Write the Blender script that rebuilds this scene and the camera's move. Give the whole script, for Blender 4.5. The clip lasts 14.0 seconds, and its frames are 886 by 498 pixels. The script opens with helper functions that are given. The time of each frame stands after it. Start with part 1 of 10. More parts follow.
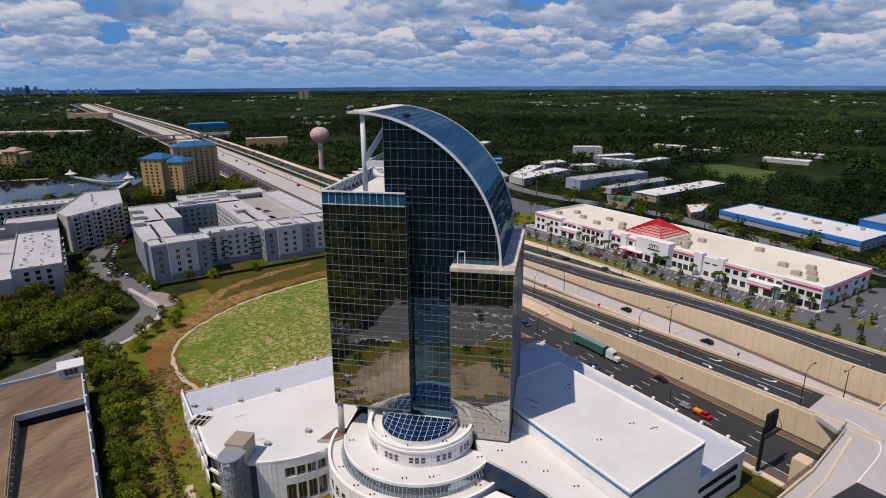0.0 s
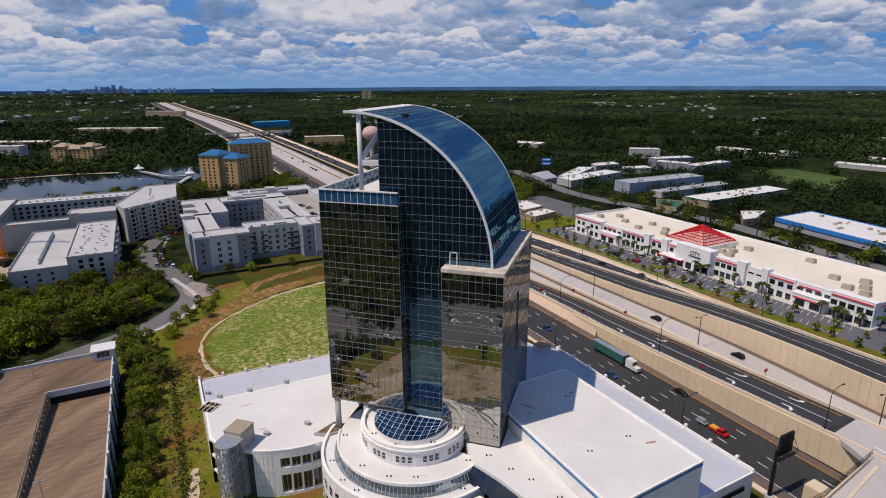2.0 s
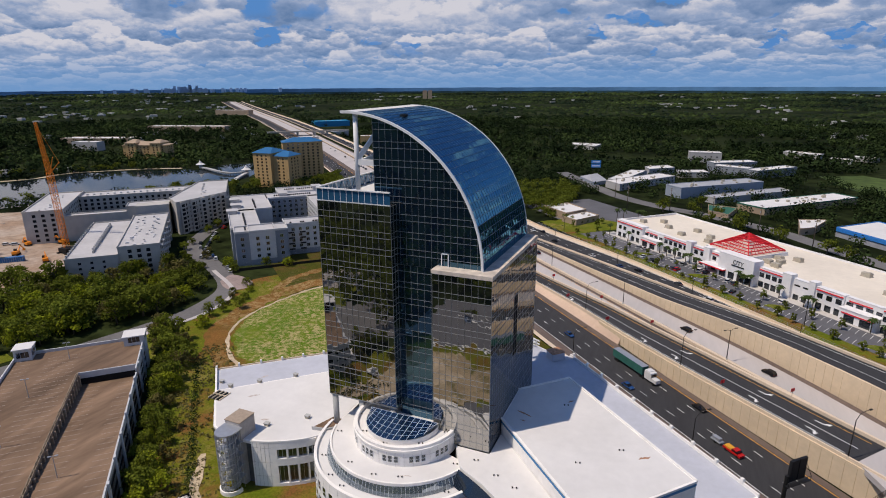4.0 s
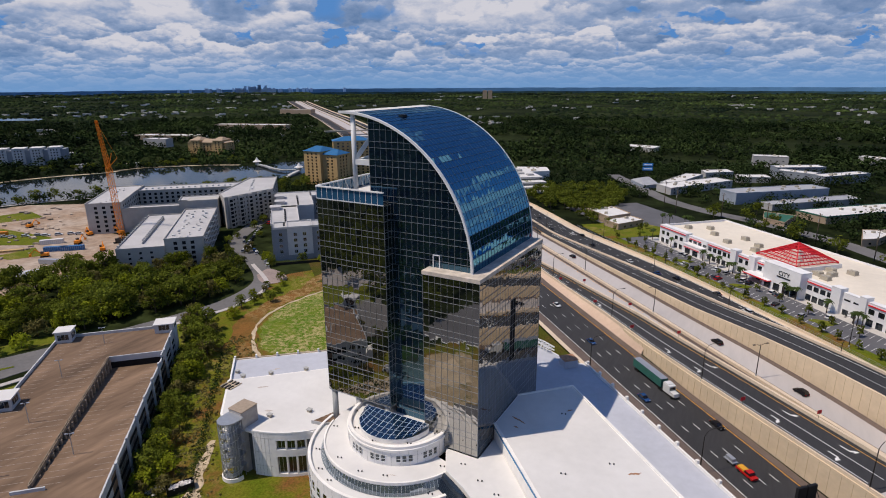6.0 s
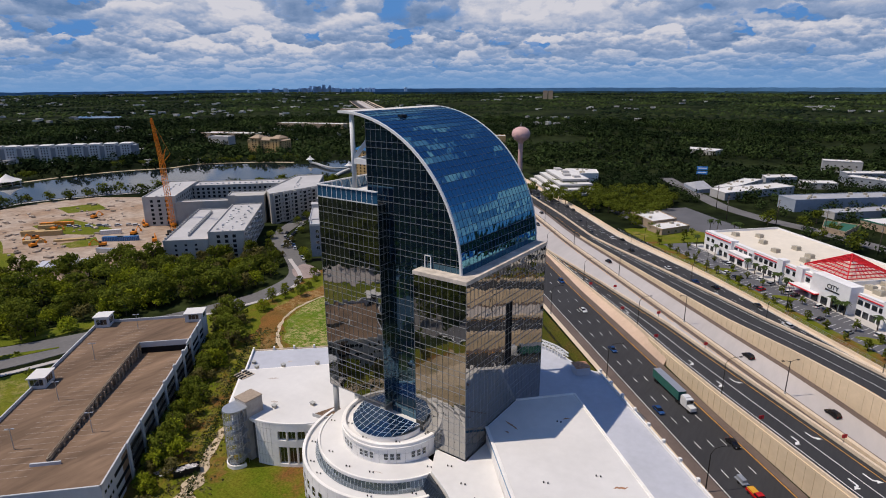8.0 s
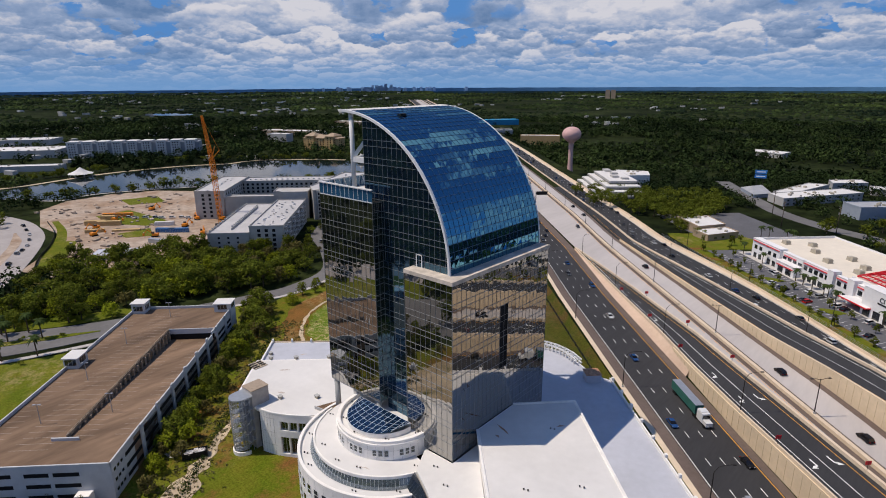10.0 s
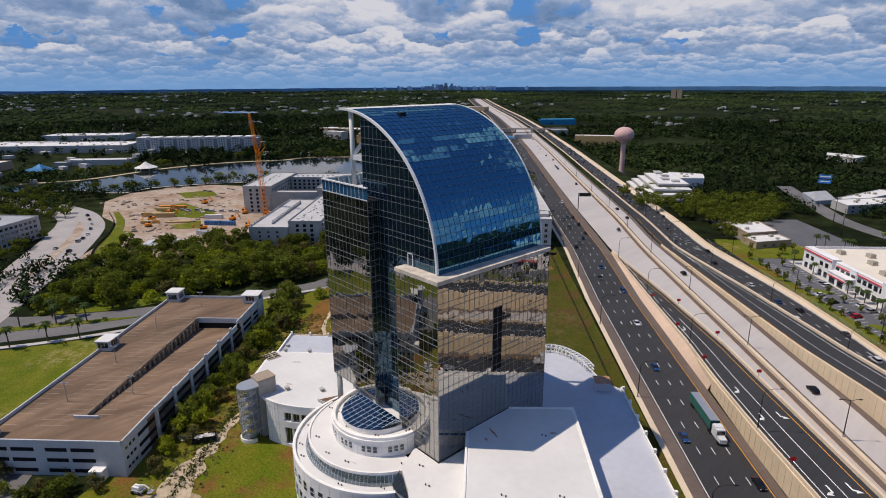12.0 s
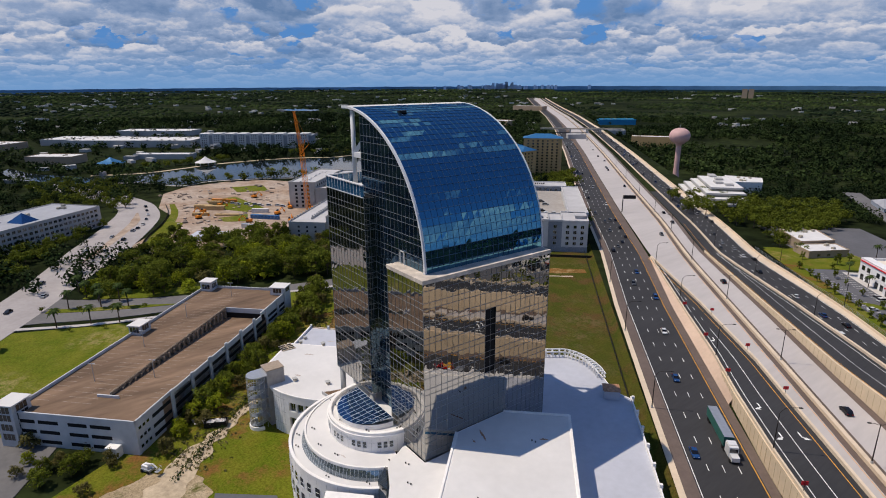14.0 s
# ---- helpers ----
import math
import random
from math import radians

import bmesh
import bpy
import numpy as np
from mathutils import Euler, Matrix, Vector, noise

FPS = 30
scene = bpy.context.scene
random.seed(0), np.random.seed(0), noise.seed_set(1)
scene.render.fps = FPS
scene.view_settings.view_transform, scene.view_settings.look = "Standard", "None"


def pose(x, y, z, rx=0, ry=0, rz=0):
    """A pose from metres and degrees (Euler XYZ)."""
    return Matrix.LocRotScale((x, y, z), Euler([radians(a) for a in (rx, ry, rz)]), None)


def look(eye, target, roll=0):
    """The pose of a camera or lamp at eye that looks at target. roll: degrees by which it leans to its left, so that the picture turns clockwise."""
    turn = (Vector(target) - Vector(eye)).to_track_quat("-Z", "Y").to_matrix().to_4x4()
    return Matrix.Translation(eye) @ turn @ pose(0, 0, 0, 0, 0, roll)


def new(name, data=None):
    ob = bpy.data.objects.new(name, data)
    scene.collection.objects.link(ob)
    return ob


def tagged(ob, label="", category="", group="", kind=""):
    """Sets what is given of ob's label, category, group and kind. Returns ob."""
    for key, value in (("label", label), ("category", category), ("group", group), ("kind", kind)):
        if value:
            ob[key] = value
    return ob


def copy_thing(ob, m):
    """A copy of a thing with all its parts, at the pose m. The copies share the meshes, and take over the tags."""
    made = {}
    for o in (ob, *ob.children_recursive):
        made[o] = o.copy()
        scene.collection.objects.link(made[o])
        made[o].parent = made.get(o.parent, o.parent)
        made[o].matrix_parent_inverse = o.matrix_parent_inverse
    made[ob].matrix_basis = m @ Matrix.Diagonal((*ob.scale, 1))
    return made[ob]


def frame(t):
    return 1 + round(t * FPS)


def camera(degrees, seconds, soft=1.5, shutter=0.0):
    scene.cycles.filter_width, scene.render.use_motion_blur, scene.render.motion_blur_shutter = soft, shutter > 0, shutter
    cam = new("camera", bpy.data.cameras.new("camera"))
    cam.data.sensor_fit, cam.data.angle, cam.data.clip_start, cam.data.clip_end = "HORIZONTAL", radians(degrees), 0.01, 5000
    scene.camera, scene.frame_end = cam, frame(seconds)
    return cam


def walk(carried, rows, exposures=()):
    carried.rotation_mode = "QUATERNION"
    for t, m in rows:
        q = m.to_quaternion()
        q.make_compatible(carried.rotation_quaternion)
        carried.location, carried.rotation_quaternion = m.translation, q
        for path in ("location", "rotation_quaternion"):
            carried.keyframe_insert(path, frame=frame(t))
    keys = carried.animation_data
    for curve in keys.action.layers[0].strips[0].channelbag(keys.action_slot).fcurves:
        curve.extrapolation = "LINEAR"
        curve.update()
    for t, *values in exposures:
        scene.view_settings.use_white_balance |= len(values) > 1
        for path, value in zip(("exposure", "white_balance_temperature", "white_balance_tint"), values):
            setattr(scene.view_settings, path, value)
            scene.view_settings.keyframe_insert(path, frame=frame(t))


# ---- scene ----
cam = camera(75.36, 14.0, 1.0)
ROWS = [
    (0.0, 8.08, -117.15, 99.98, 11.268, -16.434, 0.338),
    (0.5, 11.62, -116.26, 99.98, 12.794, -16.439, 0.315),
    (1.0, 15.19, -115.29, 99.98, 14.329, -16.433, 0.321),
    (1.5, 18.76, -114.21, 99.92, 15.873, -16.418, 0.347),
    (2.0, 22.23, -113.06, 99.93, 17.406, -16.413, 0.341),
    (2.5, 25.69, -111.77, 99.90, 18.939, -16.388, 0.325),
    (3.0, 29.09, -110.37, 99.88, 20.460, -16.373, 0.317),
    (5.5, 45.39, -102.20, 99.86, 28.052, -16.313, 0.315),
    (6.0, 48.48, -100.32, 99.89, 29.557, -16.310, 0.322),
    (6.5, 51.54, -98.47, 99.95, 31.072, -16.297, 0.318),
    (7.0, 54.58, -96.52, 99.94, 32.566, -16.294, 0.323),
    (7.5, 57.53, -94.47, 99.89, 34.058, -16.291, 0.336),
    (8.0, 60.43, -92.33, 99.86, 35.560, -16.279, 0.319),
    (10.5, 73.96, -80.49, 99.76, 43.034, -16.340, 0.338),
    (11.0, 76.46, -77.91, 99.75, 44.520, -16.349, 0.335),
    (11.5, 78.88, -75.28, 99.70, 46.005, -16.349, 0.331),
    (12.0, 81.26, -72.60, 99.65, 47.499, -16.378, 0.326),
    (12.5, 83.54, -69.88, 99.62, 48.992, -16.398, 0.310),
    (13.0, 85.77, -67.09, 99.57, 50.474, -16.418, 0.294),
    (13.5, 87.87, -64.26, 99.50, 51.955, -16.428, 0.276),
    (14.0, 89.92, -61.35, 99.44, 53.445, -16.448, 0.257),
]
walk(cam, [(t, pose(x, y, z, 90 + pitch, roll, yaw)) for t, x, y, z, yaw, pitch, roll in ROWS], [(0.0, -0.10, 6850, 17), (14.0, -0.05, 6850, 15)])

# ---- sky, sun, exposure ----
SUN_TO = Vector((-15.1, -13.9, 38.2)).normalized()
SUN_EL = math.asin(SUN_TO.z)
SUN_AZ = math.atan2(SUN_TO.x, SUN_TO.y)
world = bpy.data.worlds.new("sky")
scene.world = world
world.use_nodes = True
wn, wl = world.node_tree.nodes, world.node_tree.links
wn.clear()


def wnode(kind, **kw):
    n = wn.new(kind)
    for k, v in kw.items():
        if k in n.inputs:
            n.inputs[k].default_value = v
    return n


def wmath(op, a, b=None, clamp=False):
    n = wn.new("ShaderNodeMath")
    n.operation, n.use_clamp = op, clamp
    for i, s in enumerate((a, b)):
        if s is None:
            continue
        if isinstance(s, (int, float)):
            n.inputs[i].default_value = s
        else:
            wl.new(s, n.inputs[i])
    return n.outputs[0]


sky = wn.new("ShaderNodeTexSky")
sky.sky_type, sky.sun_disc = "NISHITA", False
sky.sun_elevation, sky.sun_rotation = SUN_EL, SUN_AZ
sky.air_density, sky.dust_density, sky.ozone_density = 1.3, 0.6, 2.5
way = wn.new("ShaderNodeTexCoord").outputs["Generated"]
sep = wn.new("ShaderNodeSeparateXYZ")
wl.new(way, sep.inputs[0])
up = wmath("MAXIMUM", sep.outputs[2], 0.0)


def wnoise(scale, detail, rough, vec, dist=0.0):
    n = wnode("ShaderNodeTexNoise", Scale=scale, Detail=detail, Roughness=rough, Distortion=dist)
    wl.new(vec, n.inputs["Vector"])
    return n.outputs[0]


def wscale(vec, f):
    n = wn.new("ShaderNodeVectorMath")
    n.operation = "SCALE"
    wl.new(vec, n.inputs[0])
    n.inputs["Scale"].default_value = f
    return n.outputs[0]


def wrange(x, a, b, c=0.0, d=1.0, smooth=True):
    n = wn.new("ShaderNodeMapRange")
    n.interpolation_type = "SMOOTHSTEP" if smooth else "LINEAR"
    if isinstance(x, (int, float)):
        n.inputs[0].default_value = x
    else:
        wl.new(x, n.inputs[0])
    for i, v in enumerate((a, b, c, d)):
        n.inputs[i + 1].default_value = v
    return n.outputs[0]


def wmix(f, a, b):
    n = wn.new("ShaderNodeMix")
    n.data_type = "RGBA"
    for k, v in (("Factor", f), ("A", a), ("B", b)):
        if isinstance(v, tuple):
            n.inputs[k].default_value = (*v, 1)
        elif isinstance(v, (int, float)):
            n.inputs[k].default_value = v
        else:
            wl.new(v, n.inputs[k])
    return n.outputs["Result"]


def wheaps(scale, flat):
    """Heaped clouds at one angular size: ragged cells, each lit on its top and grey at its base. Gives tone and a value for each cell."""
    c = wn.new("ShaderNodeCombineXYZ")
    wl.new(sep.outputs[0], c.inputs[0])
    wl.new(sep.outputs[1], c.inputs[1])
    wl.new(wmath("MULTIPLY", sep.outputs[2], flat), c.inputs[2])
    bend = wn.new("ShaderNodeVectorMath")
    bend.operation = "MULTIPLY_ADD"
    nn = wnode("ShaderNodeTexNoise", Scale=scale * 1.6, Detail=8.0, Roughness=0.60)
    wl.new(c.outputs[0], nn.inputs["Vector"])
    wl.new(nn.outputs["Color"], bend.inputs[0])
    bend.inputs[1].default_value = (1.0 / scale,) * 3
    wl.new(c.outputs[0], bend.inputs[2])

    def cells(sc, smooth):
        vo = wn.new("ShaderNodeTexVoronoi")
        vo.feature = "SMOOTH_F1"
        vo.inputs["Scale"].default_value, vo.inputs["Smoothness"].default_value = sc, smooth
        wl.new(bend.outputs[0], vo.inputs["Vector"])
        rel = wn.new("ShaderNodeVectorMath")
        rel.operation = "SUBTRACT"
        wl.new(bend.outputs[0], rel.inputs[0])
        wl.new(vo.outputs["Position"], rel.inputs[1])
        part_z = wn.new("ShaderNodeSeparateXYZ")
        wl.new(rel.outputs[0], part_z.inputs[0])
        tint = wn.new("ShaderNodeSeparateColor")
        wl.new(vo.outputs["Color"], tint.inputs[0])
        return wmath("MULTIPLY", part_z.outputs[2], sc), tint.outputs[0]

    high, pick = cells(scale, 0.30)
    high2, pick2 = cells(scale * 2.4, 0.45)
    fine = wnoise(scale * 5.0, 5.0, 0.6, c.outputs[0])
    tone = wmath("ADD", wmath("MULTIPLY", high, 0.66), wmath("MULTIPLY", high2, 0.30))
    tone = wmath("ADD", tone, wmath("MULTIPLY", wmath("SUBTRACT", fine, 0.5), 0.55))
    tone = wmath("ADD", tone, wmath("MULTIPLY", wmath("SUBTRACT", pick, 0.5), 0.42))
    return tone, wmath("ADD", wmath("MULTIPLY", pick, 0.75), wmath("MULTIPLY", pick2, 0.25))


def wblend(f, x, y):
    return wmath("ADD", wmath("MULTIPLY", wmath("SUBTRACT", 1.0, f), x), wmath("MULTIPLY", f, y))


# large heaps high up, smaller and flatter ones towards the horizon
(t1, k1), (t2, k2), (t3, k3) = wheaps(10.0, 1.9), wheaps(21.0, 2.1), wheaps(40.0, 2.6)
f1, f2 = wrange(sep.outputs[2], 0.070, 0.105), wrange(sep.outputs[2], 0.022, 0.045)
heap, pick = wblend(f1, wblend(f2, t3, t2), t1), wblend(f1, wblend(f2, k3, k2), k1)
wide = wnoise(3.0, 3.0, 0.5, way)
# cover: a broken deck low down, open overhead
body = wmath("ADD", pick, wmath("MULTIPLY", wmath("SUBTRACT", wide, 0.5), 0.9))
cover = wrange(wmath("SUBTRACT", body, wrange(sep.outputs[2], 0.14, 0.42, 0.0, 0.55)), 0.14, 0.27)
tone = wmath("ADD", wmath("ADD", heap, 0.52), wmath("MULTIPLY", wmath("SUBTRACT", wide, 0.5), 0.9), True)
ramp = wn.new("ShaderNodeValToRGB")
er = ramp.color_ramp.elements
er[0].position, er[0].color = 0.05, (0.150, 0.285, 0.53, 1)
er[1].position, er[1].color = 0.95, (0.80, 0.85, 0.95, 1)
e2 = er.new(0.50)
e2.color = (0.33, 0.47, 0.72, 1)
wl.new(tone, ramp.inputs[0])
SKY_GAIN, CLOUD_GAIN = 0.088, 0.78
skyc = wn.new("ShaderNodeVectorMath")
skyc.operation = "MULTIPLY"
wl.new(sky.outputs[0], skyc.inputs[0])
skyc.inputs[1].default_value = (SKY_GAIN * 0.36, SKY_GAIN * 0.66, SKY_GAIN * 1.04)
cl = wscale(ramp.outputs[0], CLOUD_GAIN)
# blue haze low down
low = wmix(wrange(sep.outputs[2], -0.012, 0.060, 0.95, 0.0), cl, (0.15, 0.33, 0.62))
clear = wmix(wrange(sep.outputs[2], 0.10, 0.34), (0.085, 0.26, 0.60), skyc.outputs[0])
full = wmix(wmath("MAXIMUM", cover, wrange(sep.outputs[2], 0.0, 0.05, 1.0, 0.0)), clear, low)
bg = wn.new("ShaderNodeBackground")
bg.inputs[1].default_value = 1.0
wl.new(full, bg.inputs[0])
wl.new(bg.outputs[0], wn.new("ShaderNodeOutputWorld").inputs[0])

sun = new("sun", bpy.data.lights.new("sun", "SUN"))
sun.data.energy, sun.data.angle, sun.data.color = 3.7, radians(0.53), (1.0, 0.935, 0.80)
sun.matrix_world = look(SUN_TO * 500, (0, 0, 0))

# ---- building helpers ----
RVS = pose(0, 0, 0, 0, 0, 45)  # the street grid: v across the motorway, s along it
K = math.sqrt(0.5)


def W(v, s, z=0.0):
    return Vector(((v - s) * K, (v + s) * K, z))


class Geo:
    """Vertices, faces and a material slot for each face."""

    def __init__(self):
        self.v, self.f, self.m = [], [], []

    def add(self, verts, faces, slot=0):
        b = len(self.v)
        self.v += [tuple(p) for p in verts]
        self.f += [[b + i for i in f] for f in faces]
        self.m += [slot] * len(faces)
        return self

    def box(self, x0, x1, y0, y1, z0, z1, slot=0, top=None):
        c = [(x0, y0, z0), (x1, y0, z0), (x1, y1, z0), (x0, y1, z0), (x0, y0, z1), (x1, y0, z1), (x1, y1, z1), (x0, y1, z1)]
        self.add(c, [(0, 3, 2, 1), (0, 1, 5, 4), (1, 2, 6, 5), (2, 3, 7, 6), (3, 0, 4, 7)], slot)
        return self.add(c[4:], [(0, 1, 2, 3)], slot if top is None else top)

    def obox(self, c, ux, uy, uz, hx, hy, hz, slot=0):
        c, ux, uy, uz = Vector(c), Vector(ux), Vector(uy), Vector(uz)
        p = [c + ux * (i * hx) + uy * (j * hy) + uz * (k * hz) for i, j, k in ((-1, -1, -1), (1, -1, -1), (1, 1, -1), (-1, 1, -1), (-1, -1, 1), (1, -1, 1), (1, 1, 1), (-1, 1, 1))]
        return self.add(p, [(0, 3, 2, 1), (0, 1, 5, 4), (1, 2, 6, 5), (2, 3, 7, 6), (3, 0, 4, 7), (4, 5, 6, 7)], slot)

    def bar(self, a, b, w, h=None, slot=0):
        """A square bar from a to b."""
        a, b = Vector(a), Vector(b)
        d = b - a
        n = d.length
        if n < 1e-6:
            return self
        d /= n
        side = d.cross(Vector((0, 0, 1)))
        side = side.normalized() if side.length > 1e-4 else Vector((1, 0, 0))
        return self.obox((a + b) / 2, d, side, side.cross(d), n / 2, w / 2, (h or w) / 2, slot)

    def prism(self, poly, z0, z1, slot=0, top=None, bottom=True):
        """An upright prism on a counterclockwise polygon; z1 may be a function of (x, y)."""
        n = len(poly)
        hi = [z1(x, y) if callable(z1) else z1 for x, y in poly]
        lo = [z0(x, y) if callable(z0) else z0 for x, y in poly]
        self.add([(x, y, z) for (x, y), z in zip(poly, lo)] + [(x, y, z) for (x, y), z in zip(poly, hi)], [(i, (i + 1) % n, n + (i + 1) % n, n + i) for i in range(n)], slot)
        self.add([(x, y, z) for (x, y), z in zip(poly, hi)], [tuple(range(n))], slot if top is None else top)
        if bottom:
            self.add([(x, y, z) for (x, y), z in zip(poly, lo)], [tuple(reversed(range(n)))], slot)
        return self

    def tube(self, pts, radii, n=10, slot=0, cap=True):
        """A round tube through pts."""
        pts = [Vector(p) for p in pts]
        if isinstance(radii, (int, float)):
            radii = [radii] * len(pts)
        rings, ref = [], None
        for i, p in enumerate(pts):
            d = (pts[min(i + 1, len(pts) - 1)] - pts[max(i - 1, 0)]).normalized()
            if ref is None or abs(ref.dot(d)) > 0.95:
                ref = Vector((1, 0, 0)) if abs(d.x) < 0.8 else Vector((0, 1, 0))
            a = (ref - d * ref.dot(d)).normalized()
            b = d.cross(a)
            ref = a
            rings.append([p + (a * math.cos(k * math.tau / n) + b * math.sin(k * math.tau / n)) * radii[i] for k in range(n)])
        faces = [(i * n + k, i * n + (k + 1) % n, (i + 1) * n + (k + 1) % n, (i + 1) * n + k) for i in range(len(pts) - 1) for k in range(n)]
        if cap:
            faces += [tuple(reversed(range(n))), tuple(range((len(pts) - 1) * n, len(pts) * n))]
        return self.add([p for r in rings for p in r], faces, slot)

    def lathe(self, profile, cx=0.0, cy=0.0, n=32, slot=0):
        """A surface of revolution from (radius, z) pairs."""
        v = [(cx + r * math.cos(k * math.tau / n), cy + r * math.sin(k * math.tau / n), z) for r, z in profile for k in range(n)]
        return self.add(v, [(i * n + k, i * n + (k + 1) % n, (i + 1) * n + (k + 1) % n, (i + 1) * n + k) for i in range(len(profile) - 1) for k in range(n)], slot)

    def ring(self, cx, cy, r0, r1, z0, z1, a0, a1, n=48, slot=0, top=None):
        """A curved wall: the part of a ring between two angles in degrees."""
        va = [(radians(a0 + (a1 - a0) * i / n)) for i in range(n + 1)]
        v = []
        for a in va:
            c, s = math.cos(a), math.sin(a)
            v += [(cx + r0 * c, cy + r0 * s, z0), (cx + r1 * c, cy + r1 * s, z0), (cx + r1 * c, cy + r1 * s, z1), (cx + r0 * c, cy + r0 * s, z1)]
        f, ft = [], []
        for i in range(n):
            b, d = 4 * i, 4 * i + 4
            f += [(b + 1, d + 1, d + 2, b + 2), (b, b + 3, d + 3, d), (b, d, d + 1, b + 1)]
            ft.append((b + 3, b + 2, d + 2, d + 3))
        e = 4 * n
        f += [(0, 1, 2, 3), (e, e + 3, e + 2, e + 1)]
        base = len(self.v)
        self.add(v, f, slot)
        self.f += [[base + i for i in q] for q in ft]
        self.m += [slot if top is None else top] * len(ft)
        return self

    def sheet(self, rows, slot=0):
        """A strip of quads between rows of points."""
        n = len(rows[0])
        return self.add([p for r in rows for p in r], [(i * n + j, i * n + j + 1, (i + 1) * n + j + 1, (i + 1) * n + j) for i in range(len(rows) - 1) for j in range(n - 1)], slot)

    def mesh(self, name, mats, smooth=False):
        me = bpy.data.meshes.new(name)
        me.from_pydata(self.v, [], self.f)
        for m in mats if isinstance(mats, (list, tuple)) else [mats]:
            me.materials.append(m)
        if any(self.m):
            me.polygons.foreach_set("material_index", self.m)
        if smooth:
            me.polygons.foreach_set("use_smooth", [True] * len(self.f))
        me.update()
        return me


def thing(name, label, category, m=None, group="", kind=""):
    """An Empty at the base of a thing, which parents its parts."""
    ob = new(name)
    ob.empty_display_size = 0.5
    if m is not None:
        ob.matrix_basis = m
    return tagged(ob, label, category, group, kind)


def part(name, geo, mats, parent=None, label="", smooth=False, m=None, kind=""):
    """One mesh object under a thing or a part."""
    ob = new(name, geo.mesh(name, mats, smooth) if isinstance(geo, Geo) else geo)
    ob.parent = parent
    if m is not None:
        ob.matrix_basis = m
    return tagged(ob, label, kind=kind)


def whole(name, geo, mats, label, category, m=None, group="", kind="", smooth=False):
    """A thing of one mesh."""
    ob = new(name, geo.mesh(name, mats, smooth))
    if m is not None:
        ob.matrix_basis = m
    return tagged(ob, label, category, group, kind)


def lerp_table(tab, x):
    """Linear interpolation in a short table of (x, y)."""
    if x <= tab[0][0]:
        return tab[0][1]
    for (a, p), (b, q) in zip(tab, tab[1:]):
        if x <= b:
            return p + (q - p) * (x - a) / (b - a)
    return tab[-1][1]


def smooth01(x, a, b):
    t = min(1.0, max(0.0, (x - a) / (b - a)))
    return t * t * (3 - 2 * t)

# ---- materials ----


